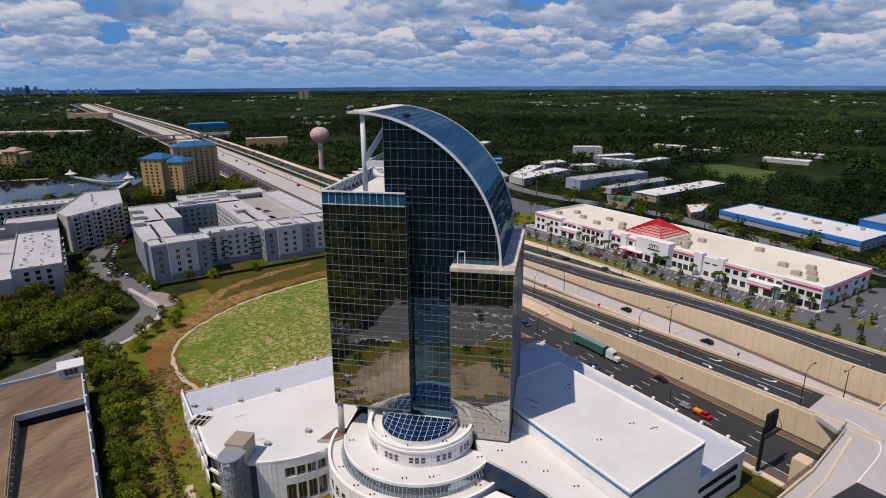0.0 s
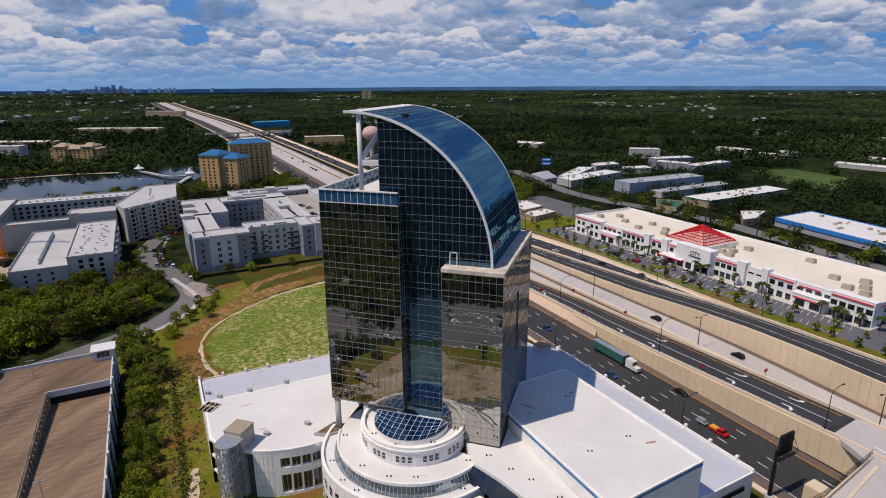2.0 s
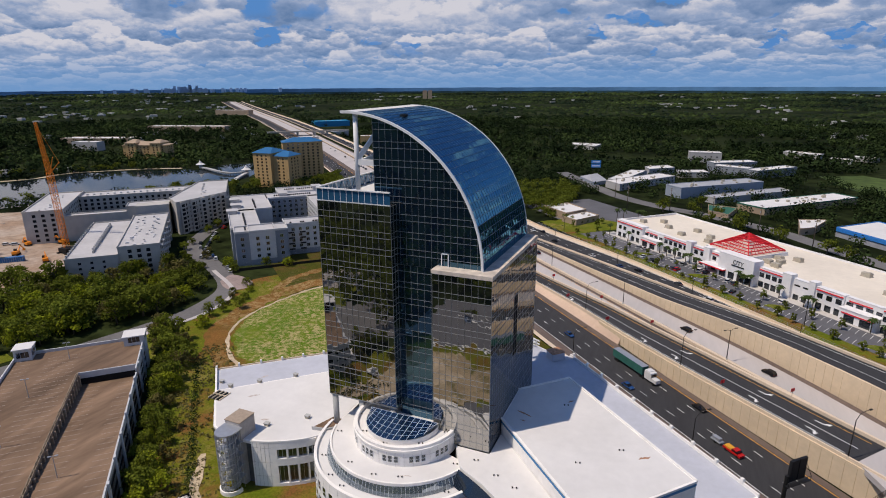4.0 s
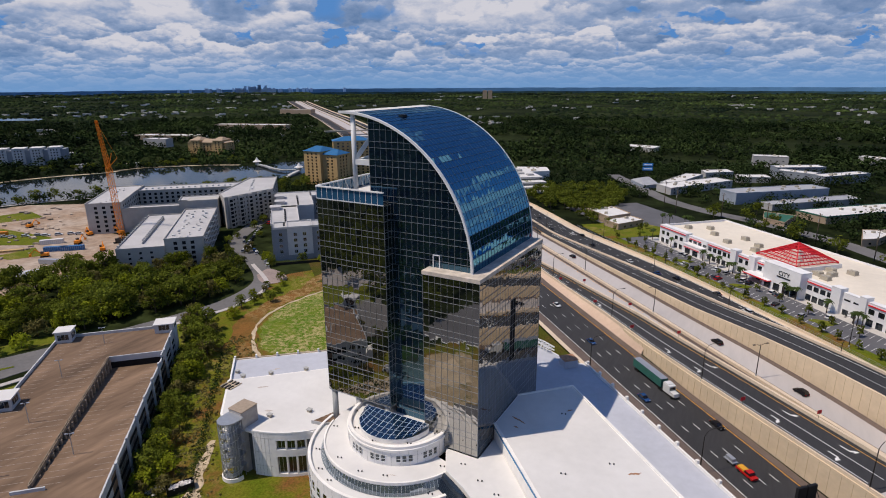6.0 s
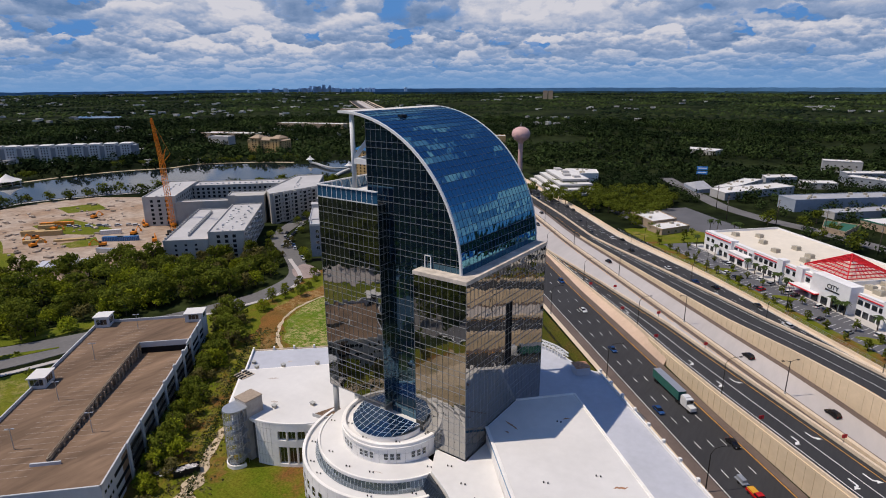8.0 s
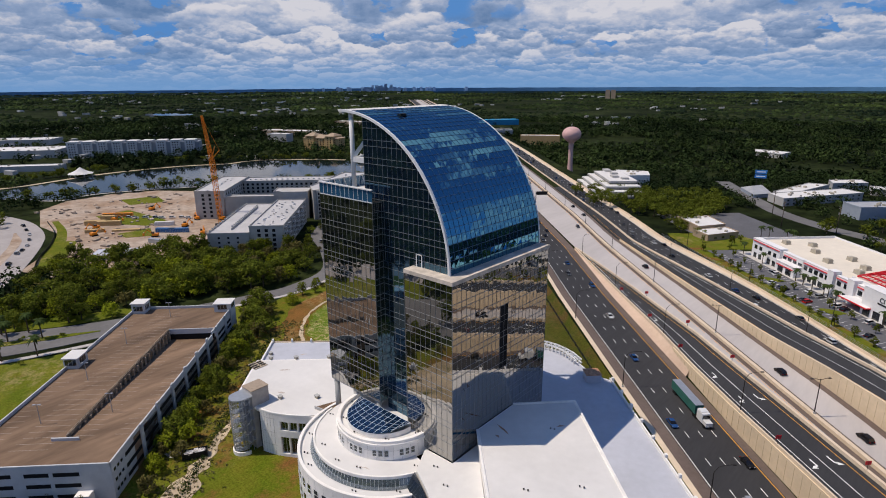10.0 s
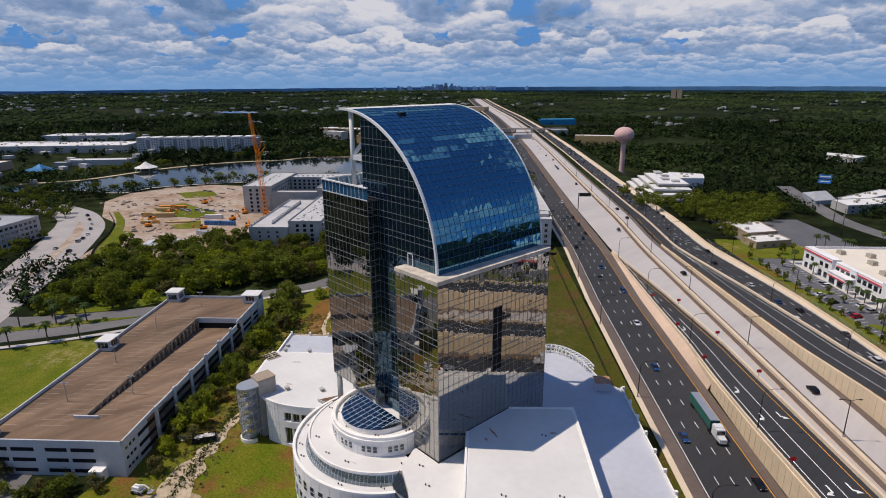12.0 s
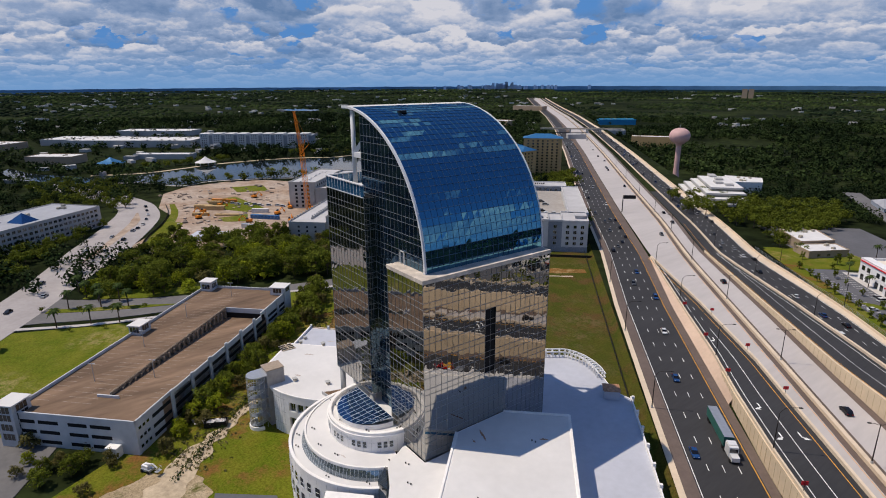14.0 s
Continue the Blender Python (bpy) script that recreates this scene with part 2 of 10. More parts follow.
def material(name, color, rough=0.7, metal=0.0, vary=0.12, scale=0.6, vary2=0.0, scale2=0.05, bump=0.0, bump_scale=8.0, color2=None, spec=0.2, island=0.0, obj_rand=0.0, ior=1.5, tint=None, stretch=None):
    """A surface with grain at one scale, stains at a second and fine relief."""
    m = bpy.data.materials.new(name)
    m.use_nodes = True
    nt = m.node_tree
    n, l = nt.nodes, nt.links
    p = n["Principled BSDF"]
    p.inputs["Roughness"].default_value, p.inputs["Metallic"].default_value = rough, metal
    p.inputs["Specular IOR Level"].default_value, p.inputs["IOR"].default_value = spec, ior
    if tint:
        p.inputs["Specular Tint"].default_value = (*tint, 1)
    tc = n.new("ShaderNodeNewGeometry").outputs["Position"]
    if stretch:
        vm = n.new("ShaderNodeMapping")
        vm.inputs["Rotation"].default_value = (0, 0, radians(stretch[0]))
        vm.inputs["Scale"].default_value = stretch[1]
        l.new(tc, vm.inputs["Vector"])
        tc = vm.outputs[0]

    def noise_at(sc, det=5.0, ro=0.6):
        t = n.new("ShaderNodeTexNoise")
        t.inputs["Scale"].default_value, t.inputs["Detail"].default_value, t.inputs["Roughness"].default_value = sc, det, ro
        l.new(tc, t.inputs["Vector"])
        return t.outputs[0]

    def mixc(f, a, b, mode="MIX"):
        x = n.new("ShaderNodeMix")
        x.data_type, x.blend_type = "RGBA", mode
        for sock, val in (("Factor", f), ("A", a), ("B", b)):
            if isinstance(val, (int, float)):
                x.inputs[sock].default_value = val
            elif isinstance(val, tuple):
                x.inputs[sock].default_value = (*val, 1)
            else:
                l.new(val, x.inputs[sock])
        return x.outputs["Result"]

    def rangev(sock, a, b, c, d):
        r = n.new("ShaderNodeMapRange")
        l.new(sock, r.inputs[0])
        for i, val in enumerate((a, b, c, d)):
            r.inputs[i + 1].default_value = val
        return r.outputs[0]

    c = color
    if color2:
        c = mixc(rangev(noise_at(scale2, 6.0, 0.65), 0.40, 0.60, 0, 1), color, color2)
    if vary:
        g = rangev(noise_at(scale), 0.3, 0.7, 1 - vary, 1 + vary)
        c = mixc(1.0, c, g, "MULTIPLY")
    if vary2:
        g = rangev(noise_at(scale2, 4.0), 0.35, 0.65, 1 - vary2, 1 + vary2)
        c = mixc(1.0, c, g, "MULTIPLY")
    if island:
        g = rangev(n.new("ShaderNodeNewGeometry").outputs["Random Per Island"], 0, 1, 1 - island, 1 + island)
        c = mixc(1.0, c, g, "MULTIPLY")
    if obj_rand:
        g = rangev(n.new("ShaderNodeObjectInfo").outputs["Random"], 0, 1, 1 - obj_rand, 1 + obj_rand)
        c = mixc(1.0, c, g, "MULTIPLY")
    if isinstance(c, tuple):
        p.inputs["Base Color"].default_value = (*c, 1)
    else:
        l.new(c, p.inputs["Base Color"])
    if bump:
        b = n.new("ShaderNodeBump")
        b.inputs["Strength"].default_value = bump
        b.inputs["Distance"].default_value = 0.05
        l.new(noise_at(bump_scale, 3.0), b.inputs["Height"])
        l.new(b.outputs[0], p.inputs["Normal"])
    return m


def mirror_glass(name, tint, f0_ior, wave, base=(0.006, 0.008, 0.010), rough=0.015):
    """Coated curtain-wall glass: a dark body under a strong mirror that ripples slightly."""
    m = bpy.data.materials.new(name)
    m.use_nodes = True
    n, l = m.node_tree.nodes, m.node_tree.links
    p = n["Principled BSDF"]
    p.inputs["Base Color"].default_value = (*base, 1)
    p.inputs["Roughness"].default_value, p.inputs["IOR"].default_value = rough, f0_ior
    p.inputs["Specular Tint"].default_value = (*tint, 1)
    t = n.new("ShaderNodeTexNoise")
    t.inputs["Scale"].default_value, t.inputs["Detail"].default_value = 0.55, 1.0
    l.new(n.new("ShaderNodeNewGeometry").outputs["Position"], t.inputs["Vector"])
    b = n.new("ShaderNodeBump")
    b.inputs["Strength"].default_value, b.inputs["Distance"].default_value = wave, 0.1
    l.new(t.outputs[0], b.inputs["Height"])
    l.new(b.outputs[0], p.inputs["Normal"])
    return m


M_TOWER = mirror_glass("tower_mirror_glass", (1.0, 0.97, 0.92), 4.6, 0.10)
M_SIDE = M_TOWER
M_BLUE = mirror_glass("blue_curtain_glass", (0.28, 0.64, 0.95), 2.7, 0.06, (0.004, 0.010, 0.022))
M_CURVE = mirror_glass("blue_roof_glass", (0.24, 0.66, 0.88), 4.6, 0.05, (0.004, 0.016, 0.045))
M_SKYLIGHT = mirror_glass("skylight_glass", (0.45, 0.70, 1.0), 3.2, 0.03, (0.004, 0.018, 0.045))
M_WIN = mirror_glass("window_glass", (0.8, 0.9, 1.0), 1.9, 0.02, (0.010, 0.013, 0.016), 0.05)
M_SHED = mirror_glass("ribbon_glass", (0.82, 0.92, 1.0), 3.4, 0.03, (0.10, 0.125, 0.14))
M_MULLION = material("mullion_aluminium", (0.30, 0.31, 0.32), 0.4, 0.5, 0.05, 1.0)
M_WHITE = material("white_stucco", (0.80, 0.775, 0.745), 0.85, 0, 0.05, 0.8, 0.07, 0.12, 0.15, 6.0)
M_ROOF = material("white_roof_membrane", (0.65, 0.635, 0.62), 0.75, 0, 0.03, 0.5, 0.05, 0.06, 0.08, 3.0)
M_DECKROOF = material("pale_blue_grey_roof_coating", (0.46, 0.475, 0.53), 0.7, 0, 0.05, 0.5, 0.07, 0.05, 0.08, 3.0)
M_CANOPY = material("white_painted_steel", (0.72, 0.72, 0.72), 0.45, 0.0, 0.04, 0.8)
M_BLUELINE = material("blue_parapet_stripe", (0.05, 0.19, 0.38), 0.5, 0, 0.06, 1.0)
M_RUST = material("rust_stain", (0.42, 0.22, 0.13), 0.9, 0, 0.3, 1.2, 0.2, 0.3)
M_SOIL = material("bare_brown_soil", (0.16, 0.105, 0.07), 0.95, 0, 0.3, 1.0, 0.25, 0.2, 0.4, 3.0, spec=0.03)
# near-black that paints the shade in openings, recesses and interiors
M_DARK = material("void_shade_black", (0.012, 0.012, 0.013), 0.9, 0, 0.1)
M_CONC = material("grey_concrete", (0.42, 0.42, 0.41), 0.85, 0, 0.08, 0.5, 0.10, 0.08, 0.2, 5.0)
M_GARWALL = material("garage_painted_concrete", (0.50, 0.515, 0.53), 0.8, 0, 0.06, 0.5, 0.08, 0.1, 0.15, 5.0)
M_GARDECK = material("weathered_brown_deck_concrete", (0.180, 0.118, 0.078), 0.9, 0, 0.22, 0.45, 0.36, 0.06, 0.2, 4.0, stretch=(45, (1, 0.25, 1)))
M_ASPH = material("motorway_asphalt", (0.040, 0.040, 0.043), 0.85, 0, 0.10, 1.2, 0.10, 0.05, 0.15, 10.0, stretch=(45, (1, 0.12, 1)))
M_ASPH2 = material("shoulder_asphalt", (0.135, 0.102, 0.088), 0.88, 0, 0.10, 0.8, 0.10, 0.06, 0.15, 8.0)
M_STREET = material("street_asphalt", (0.145, 0.14, 0.14), 0.88, 0, 0.10, 0.7, 0.12, 0.05, 0.15, 8.0)
M_LOT = material("car_park_asphalt", (0.115, 0.115, 0.125), 0.88, 0, 0.08, 0.7, 0.10, 0.05, 0.15, 8.0)
M_PAVE = material("pale_concrete_carriageway", (0.46, 0.425, 0.41), 0.82, 0, 0.05, 0.5, 0.06, 0.06, 0.12, 6.0, stretch=(45, (1, 0.15, 1)))
M_TAN = material("tan_concrete_wall", (0.64, 0.51, 0.355), 0.85, 0, 0.05, 0.6, 0.07, 0.07, 0.15, 5.0)
M_TANTOP = material("tan_concrete_kerb", (0.64, 0.52, 0.39), 0.85, 0, 0.06, 0.8, 0.06, 0.09, 0.15, 5.0)
M_PINKSLAB = material("pinkish_concrete_slope", (0.56, 0.41, 0.31), 0.85, 0, 0.06, 0.8, 0.06, 0.09, 0.15, 5.0)
M_PAINT = material("road_paint_white", (0.78, 0.78, 0.76), 0.7, 0, 0.08, 3.0)
M_ORANGE = material("road_paint_amber", (0.70, 0.34, 0.05), 0.7, 0, 0.08, 3.0)


def turf(name, green, green2, dry, brown, dry_at, brown_at, dry_scale=0.35, brown_scale=0.05):
    """Mown grass: two greens, dry straw speckle and worn brown patches."""
    m = bpy.data.materials.new(name)
    m.use_nodes = True
    n, l = m.node_tree.nodes, m.node_tree.links
    p = n["Principled BSDF"]
    p.inputs["Roughness"].default_value, p.inputs["Specular IOR Level"].default_value = 0.95, 0.03
    pos = n.new("ShaderNodeNewGeometry").outputs["Position"]

    def grain(sc, det, ro, a, b, c=0.0, d=1.0):
        t = n.new("ShaderNodeTexNoise")
        t.inputs["Scale"].default_value, t.inputs["Detail"].default_value, t.inputs["Roughness"].default_value = sc, det, ro
        l.new(pos, t.inputs["Vector"])
        r = n.new("ShaderNodeMapRange")
        l.new(t.outputs[0], r.inputs[0])
        for i, val in enumerate((a, b, c, d)):
            r.inputs[i + 1].default_value = val
        return r.outputs[0]

    def blend(f, a, b, mode="MIX"):
        x = n.new("ShaderNodeMix")
        x.data_type, x.blend_type = "RGBA", mode
        for sock, val in (("Factor", f), ("A", a), ("B", b)):
            if isinstance(val, tuple):
                x.inputs[sock].default_value = (*val, 1)
            elif isinstance(val, (int, float)):
                x.inputs[sock].default_value = val
            else:
                l.new(val, x.inputs[sock])
        return x.outputs["Result"]

    c = blend(grain(0.11, 6.0, 0.65, 0.38, 0.62), green, green2)
    zone = grain(0.03, 4.0, 0.6, dry_at, dry_at + 0.14)
    speck = grain(dry_scale, 8.0, 0.8, 0.47, 0.57)
    both = n.new("ShaderNodeMath")
    both.operation = "MULTIPLY"
    l.new(zone, both.inputs[0])
    l.new(speck, both.inputs[1])
    c = blend(both.outputs[0], c, dry)
    c = blend(grain(brown_scale, 8.0, 0.72, brown_at, brown_at + 0.12), c, brown)
    c = blend(1.0, c, grain(1.6, 6.0, 0.75, 0.3, 0.7, 0.55, 1.45), "MULTIPLY")
    l.new(c, p.inputs["Base Color"])
    bp = n.new("ShaderNodeBump")
    bp.inputs["Strength"].default_value, bp.inputs["Distance"].default_value = 0.6, 0.15
    l.new(grain(3.0, 4.0, 0.7, 0.0, 1.0), bp.inputs["Height"])
    l.new(bp.outputs[0], p.inputs["Normal"])
    return m


M_GRASS = turf("mown_grass", (0.092, 0.122, 0.010), (0.140, 0.138, 0.016), (0.26, 0.20, 0.07), (0.175, 0.085, 0.028), 0.50, 0.49)
M_LAWN = turf("bright_lawn", (0.092, 0.120, 0.012), (0.14, 0.145, 0.018), (0.25, 0.21, 0.08), (0.17, 0.11, 0.035), 0.50, 0.60)
M_FIELD = turf("patchy_field_grass", (0.070, 0.140, 0.010), (0.125, 0.165, 0.018), (0.36, 0.30, 0.14), (0.22, 0.14, 0.045), 0.36, 0.61, 0.55)
M_BROWNGRASS = turf("brown_worn_grass", (0.21, 0.10, 0.030), (0.15, 0.085, 0.025), (0.30, 0.20, 0.09), (0.13, 0.125, 0.018), 0.42, 0.52)
M_SAND = material("pale_sand_track", (0.50, 0.40, 0.28), 0.95, 0, 0.2, 0.8, 0.15, 0.08, 0.3, 4.0, spec=0.03)
M_SANDY = turf("sandy_yard_ground", (0.40, 0.31, 0.20), (0.29, 0.22, 0.135), (0.52, 0.43, 0.30), (0.095, 0.095, 0.025), 0.46, 0.53, 0.35, 0.12)
M_DIVIDER = material("dirty_brown_concrete", (0.27, 0.215, 0.16), 0.9, 0, 0.2, 0.8, 0.2, 0.2, 0.15, 5.0)
M_SITE = material("bare_site_sand", (0.47, 0.38, 0.31), 0.95, 0, 0.22, 0.25, 0.18, 0.03, 0.3, 3.0, (0.27, 0.19, 0.135), spec=0.03)
# ground among the trees, near black with shade put into its colour
M_LAND = material("shaded_wooded_ground", (0.010, 0.015, 0.006), 0.95, 0, 0.6, 0.09, 0.3, 0.006, 1.0, 0.12, (0.020, 0.027, 0.009), spec=0.02)
M_WATER = mirror_glass("lake_water", (1, 1, 1), 1.33, 0.05, (0.010, 0.016, 0.020), 0.06)
M_LEAF = material("oak_leaves", (0.118, 0.142, 0.018), 0.7, 0, 0.3, 0.35, 0.25, 0.06, 0.0, 1.0, obj_rand=0.25, island=0.25, spec=0.03)
M_LEAF2 = material("yellow_green_leaves", (0.20, 0.23, 0.016), 0.7, 0, 0.3, 0.35, 0.2, 0.06, 0.0, 1.0, obj_rand=0.2, island=0.25, spec=0.03)
M_LEAF3 = material("olive_brown_leaves", (0.135, 0.120, 0.040), 0.7, 0, 0.3, 0.35, 0.2, 0.06, 0.0, 1.0, obj_rand=0.2, island=0.25, spec=0.03)
M_PALM = material("palm_fronds", (0.055, 0.085, 0.025), 0.6, 0, 0.3, 0.5, island=0.2, spec=0.03)
for lm in (M_LEAF, M_LEAF2, M_LEAF3, M_PALM):
    # leaves let some light through
    ln, ll = lm.node_tree.nodes, lm.node_tree.links
    thin, both = ln.new("ShaderNodeBsdfTranslucent"), ln.new("ShaderNodeMixShader")
    ll.new(ln["Principled BSDF"].inputs["Base Color"].links[0].from_socket, thin.inputs["Color"])
    both.inputs[0].default_value = 0.32
    ll.new(ln["Principled BSDF"].outputs[0], both.inputs[1])
    ll.new(thin.outputs[0], both.inputs[2])
    ll.new(both.outputs[0], ln["Material Output"].inputs[0])
M_BARK = material("bark", (0.10, 0.075, 0.055), 0.9, 0, 0.25, 3.0)
# cloud shade over the woods is put into these two canopy colours
M_FAR = material("shaded_far_wood_canopy", (0.014, 0.026, 0.010), 0.9, 0, 0.35, 0.02, 0.40, 0.004, 0.0, 1.0, (0.030, 0.046, 0.014), island=0.4, spec=0.02)
M_FAR2 = material("shaded_horizon_wood_canopy", (0.012, 0.022, 0.013), 0.9, 0, 0.45, 0.012, 0.4, 0.0025, 0.0, 1.0, (0.034, 0.050, 0.015), island=0.30, spec=0.02)
M_HEDGE = material("clipped_hedge", (0.028, 0.045, 0.012), 0.85, 0, 0.35, 1.5, bump=0.6, bump_scale=4.0, spec=0.03)
M_RED = material("red_painted_steel", (0.62, 0.025, 0.035), 0.45, 0, 0.06, 0.8)
M_BLACK = material("black_painted_steel", (0.012, 0.012, 0.013), 0.5, 0, 0.05)
M_POLE = material("bronze_lamp_steel", (0.03, 0.027, 0.025), 0.5, 0.3, 0.05)
M_GREYSTEEL = material("galvanised_steel", (0.42, 0.44, 0.47), 0.45, 0.6, 0.08, 1.0)
M_PINK = material("pale_pink_tank_paint", (0.60, 0.38, 0.36), 0.55, 0, 0.04, 0.2, 0.06, 0.05)
M_CRANE = material("orange_crane_paint", (0.75, 0.24, 0.02), 0.5, 0, 0.06, 1.0)
M_MALLROOF = material("cream_roof_membrane", (0.70, 0.63, 0.53), 0.8, 0, 0.04, 0.4, 0.06, 0.04, 0.08, 3.0)
M_MALLWALL = material("white_mall_render", (0.74, 0.73, 0.73), 0.85, 0, 0.04, 0.6, 0.05, 0.08, 0.12, 5.0)
M_UNIT = material("beige_rooftop_unit", (0.42, 0.38, 0.31), 0.7, 0.1, 0.1, 1.0)
M_RAWCONC = material("raw_concrete_panel", (0.44, 0.42, 0.39), 0.88, 0, 0.07, 0.3, 0.10, 0.05, 0.15, 4.0)
M_APTWHITE = material("white_grey_apartment_render", (0.55, 0.545, 0.54), 0.85, 0, 0.05, 0.6, 0.05, 0.08)
M_APTBLUE = material("slate_blue_apartment_render", (0.24, 0.265, 0.30), 0.85, 0, 0.06, 0.6, 0.05, 0.08)
M_APTROOF = material("pale_grey_apartment_roof", (0.46, 0.45, 0.45), 0.8, 0, 0.05, 0.4, 0.07, 0.06)
M_HOTEL = material("yellow_ochre_hotel_render", (0.50, 0.33, 0.15), 0.85, 0, 0.06, 0.4, 0.05, 0.06)
M_BLUEROOF = material("blue_metal_roof", (0.03, 0.15, 0.32), 0.45, 0.2, 0.08, 0.5)
M_FARWHITE = material("far_pale_wall", (0.40, 0.39, 0.38), 0.85, 0, 0.1, 0.05, island=0.25)
M_FARTAN = material("far_tan_wall", (0.36, 0.27, 0.19), 0.85, 0, 0.1, 0.05, island=0.25)
# pale blue that carries the haze over the far city
M_SKYLINE = material("haze_tinted_city", (0.50, 0.68, 0.90), 0.9, 0, 0.1, 0.02, island=0.3)
M_CAR = [material("car_paint_" + n, c, 0.25, 0.2, 0.02, 1.0) for n, c in (("black", (0.012, 0.012, 0.014)), ("white", (0.75, 0.75, 0.74)), ("silver", (0.36, 0.37, 0.38)), ("blue", (0.02, 0.07, 0.20)), ("red", (0.55, 0.02, 0.02)), ("grey", (0.09, 0.095, 0.10)))]
M_CARGLASS = mirror_glass("car_glass", (1, 1, 1), 1.6, 0.0, (0.01, 0.01, 0.012), 0.04)
M_TYRE = material("tyre_rubber", (0.015, 0.015, 0.015), 0.9, 0, 0.05)
M_RIM = material("alloy_rim", (0.4, 0.4, 0.41), 0.3, 0.8, 0.05)
M_JOINT = material("grey_panel_joint", (0.46, 0.44, 0.42), 0.9, 0, 0.1)
# dark grey for open-frame cores, interior shade put into the colour
M_SHADE = material("shaded_interior_grey", (0.10, 0.10, 0.10), 0.9, 0, 0.2, 0.6, 0.2, 0.1)
M_STAIRBOX = material("tan_grey_render", (0.40, 0.37, 0.35), 0.88, 0, 0.08, 0.6, 0.1, 0.15)
M_DIRT = material("faint_roof_dirt", (0.48, 0.42, 0.38), 0.9, 0, 0.15, 2.0)
M_COREROOF = material("brown_grey_core_roof", (0.34, 0.27, 0.21), 0.9, 0, 0.15, 1.0)
# verge turf with brown patches, its greens darkened for cloud shade
M_VERGE = turf("cloud_shaded_verge_grass", (0.050, 0.062, 0.010), (0.072, 0.068, 0.013), (0.12, 0.09, 0.04), (0.095, 0.058, 0.022), 0.50, 0.50)
M_DARKROOF = material("grey_flat_roof", (0.34, 0.35, 0.38), 0.85, 0, 0.08, 0.3, 0.1, 0.05)
M_GREYWALL = material("blue_grey_metal_wall", (0.30, 0.34, 0.40), 0.6, 0, 0.06, 0.4)
M_TANJOINT = material("shadowed_tan_joint", (0.50, 0.39, 0.26), 0.9, 0, 0.1)

# ---- ground ----
def ground_z(v, s):
    r = math.hypot(v, s)
    z = 1.0 + 1.9 * smooth01(v, 57.2, 59.0) - 12.5 * smooth01(s, 330, 560) * smooth01(v, 170, 190)
    return z + 22.0 * smooth01(r, 1700, 4850) * min(1.0, r / 1700)


def grid_lines(lo, hi, fine_lo, fine_hi, step, marks):
    out, x, d = [], fine_lo, step
    while x < fine_hi:
        out.append(x)
        x += step
    x, d = fine_hi, step
    while x < hi:
        out.append(x)
        d *= 1.16
        x += d
    x, d = fine_lo, step
    while x > lo:
        d *= 1.16
        x -= d
        out.append(x)
    return sorted(set(round(a, 2) for a in out + marks + [lo, hi]))


gv = grid_lines(-4700, 4700, -300, 300, 20, [53, 57.2, 57.8, 58.4, 59, 61, 170, 175, 185, 190])
gs = grid_lines(-2500, 4700, -150, 600, 25, [])
g = Geo()
g.sheet([[W(v, s, ground_z(v, s)) for v in gv] for s in gs])
whole("ground", g, M_LAND, "green wooded flat land reaching the horizon, darkened in colour for shade", "ground", kind="structure", smooth=True)


def patch(name, pts, mat, z, label, category="ground", vs=False):
    """A thin laid surface on the ground from a counterclockwise outline."""
    q = [W(a, b) if vs else Vector((a, b, 0)) for a, b in pts]
    a2 = sum(q[i].x * q[(i + 1) % len(q)].y - q[(i + 1) % len(q)].x * q[i].y for i in range(len(q)))
    if a2 < 0:
        q.reverse()
    return whole(name, Geo().prism([(p.x, p.y) for p in q], z - 0.25, z, bottom=False), mat, label, category, kind="structure")


def spline(pts, n=8):
    """A smooth line through points (Catmull-Rom)."""
    p = [Vector(a) for a in pts]
    p = [p[0] * 2 - p[1]] + p + [p[-1] * 2 - p[-2]]
    out = []
    for i in range(1, len(p) - 2):
        for k in range(n):
            t = k / n
            a, b, c, d = p[i - 1], p[i], p[i + 1], p[i + 2]
            out.append(0.5 * ((2 * b) + (c - a) * t + (2 * a - 5 * b + 4 * c - d) * t * t + (3 * b - a - 3 * c + d) * t ** 3))
    return out + [p[-2]]


def ribbon(name, line, width, mat, z, label, category="road", kind="structure", lift=0.25, rough=0.0):
    """A road or track of constant or tapering width along a smooth line of (x, y)."""
    c = spline([(x, y, 0) for x, y in line], 30 if rough else 8)
    g, rows = Geo(), []
    for i, p in enumerate(c):
        d = (c[min(i + 1, len(c) - 1)] - c[max(i - 1, 0)]).normalized()
        nrm = Vector((-d.y, d.x, 0))
        w = (lerp_table(width, i / (len(c) - 1)) if isinstance(width, list) else width) / 2
        if rough:
            w *= 1 + rough * noise.noise(p * 0.21) * 1.6
            p = p + nrm * (rough * 2.2 * noise.noise(p * 0.17 + Vector((5, 5, 5))))
        rows.append([p - nrm * w + Vector((0, 0, z - lift)), p - nrm * w + Vector((0, 0, z)), p + nrm * w + Vector((0, 0, z)), p + nrm * w + Vector((0, 0, z - lift))])
    g.sheet(rows)
    for f in g.f:
        f.reverse()
    return whole(name, g, mat, label, category, kind=kind)



def outline(pts, n=14, ragged=1.0):
    """A smooth closed outline through points with a ragged edge."""
    c = spline([(x, y, 0) for x, y in pts + pts[:1]], n)[:-1]
    return [(p.x + ragged * noise.noise(p * 0.3) * 1.6, p.y + ragged * noise.noise(p * 0.3 + Vector((9, 9, 9))) * 1.6) for p in c]


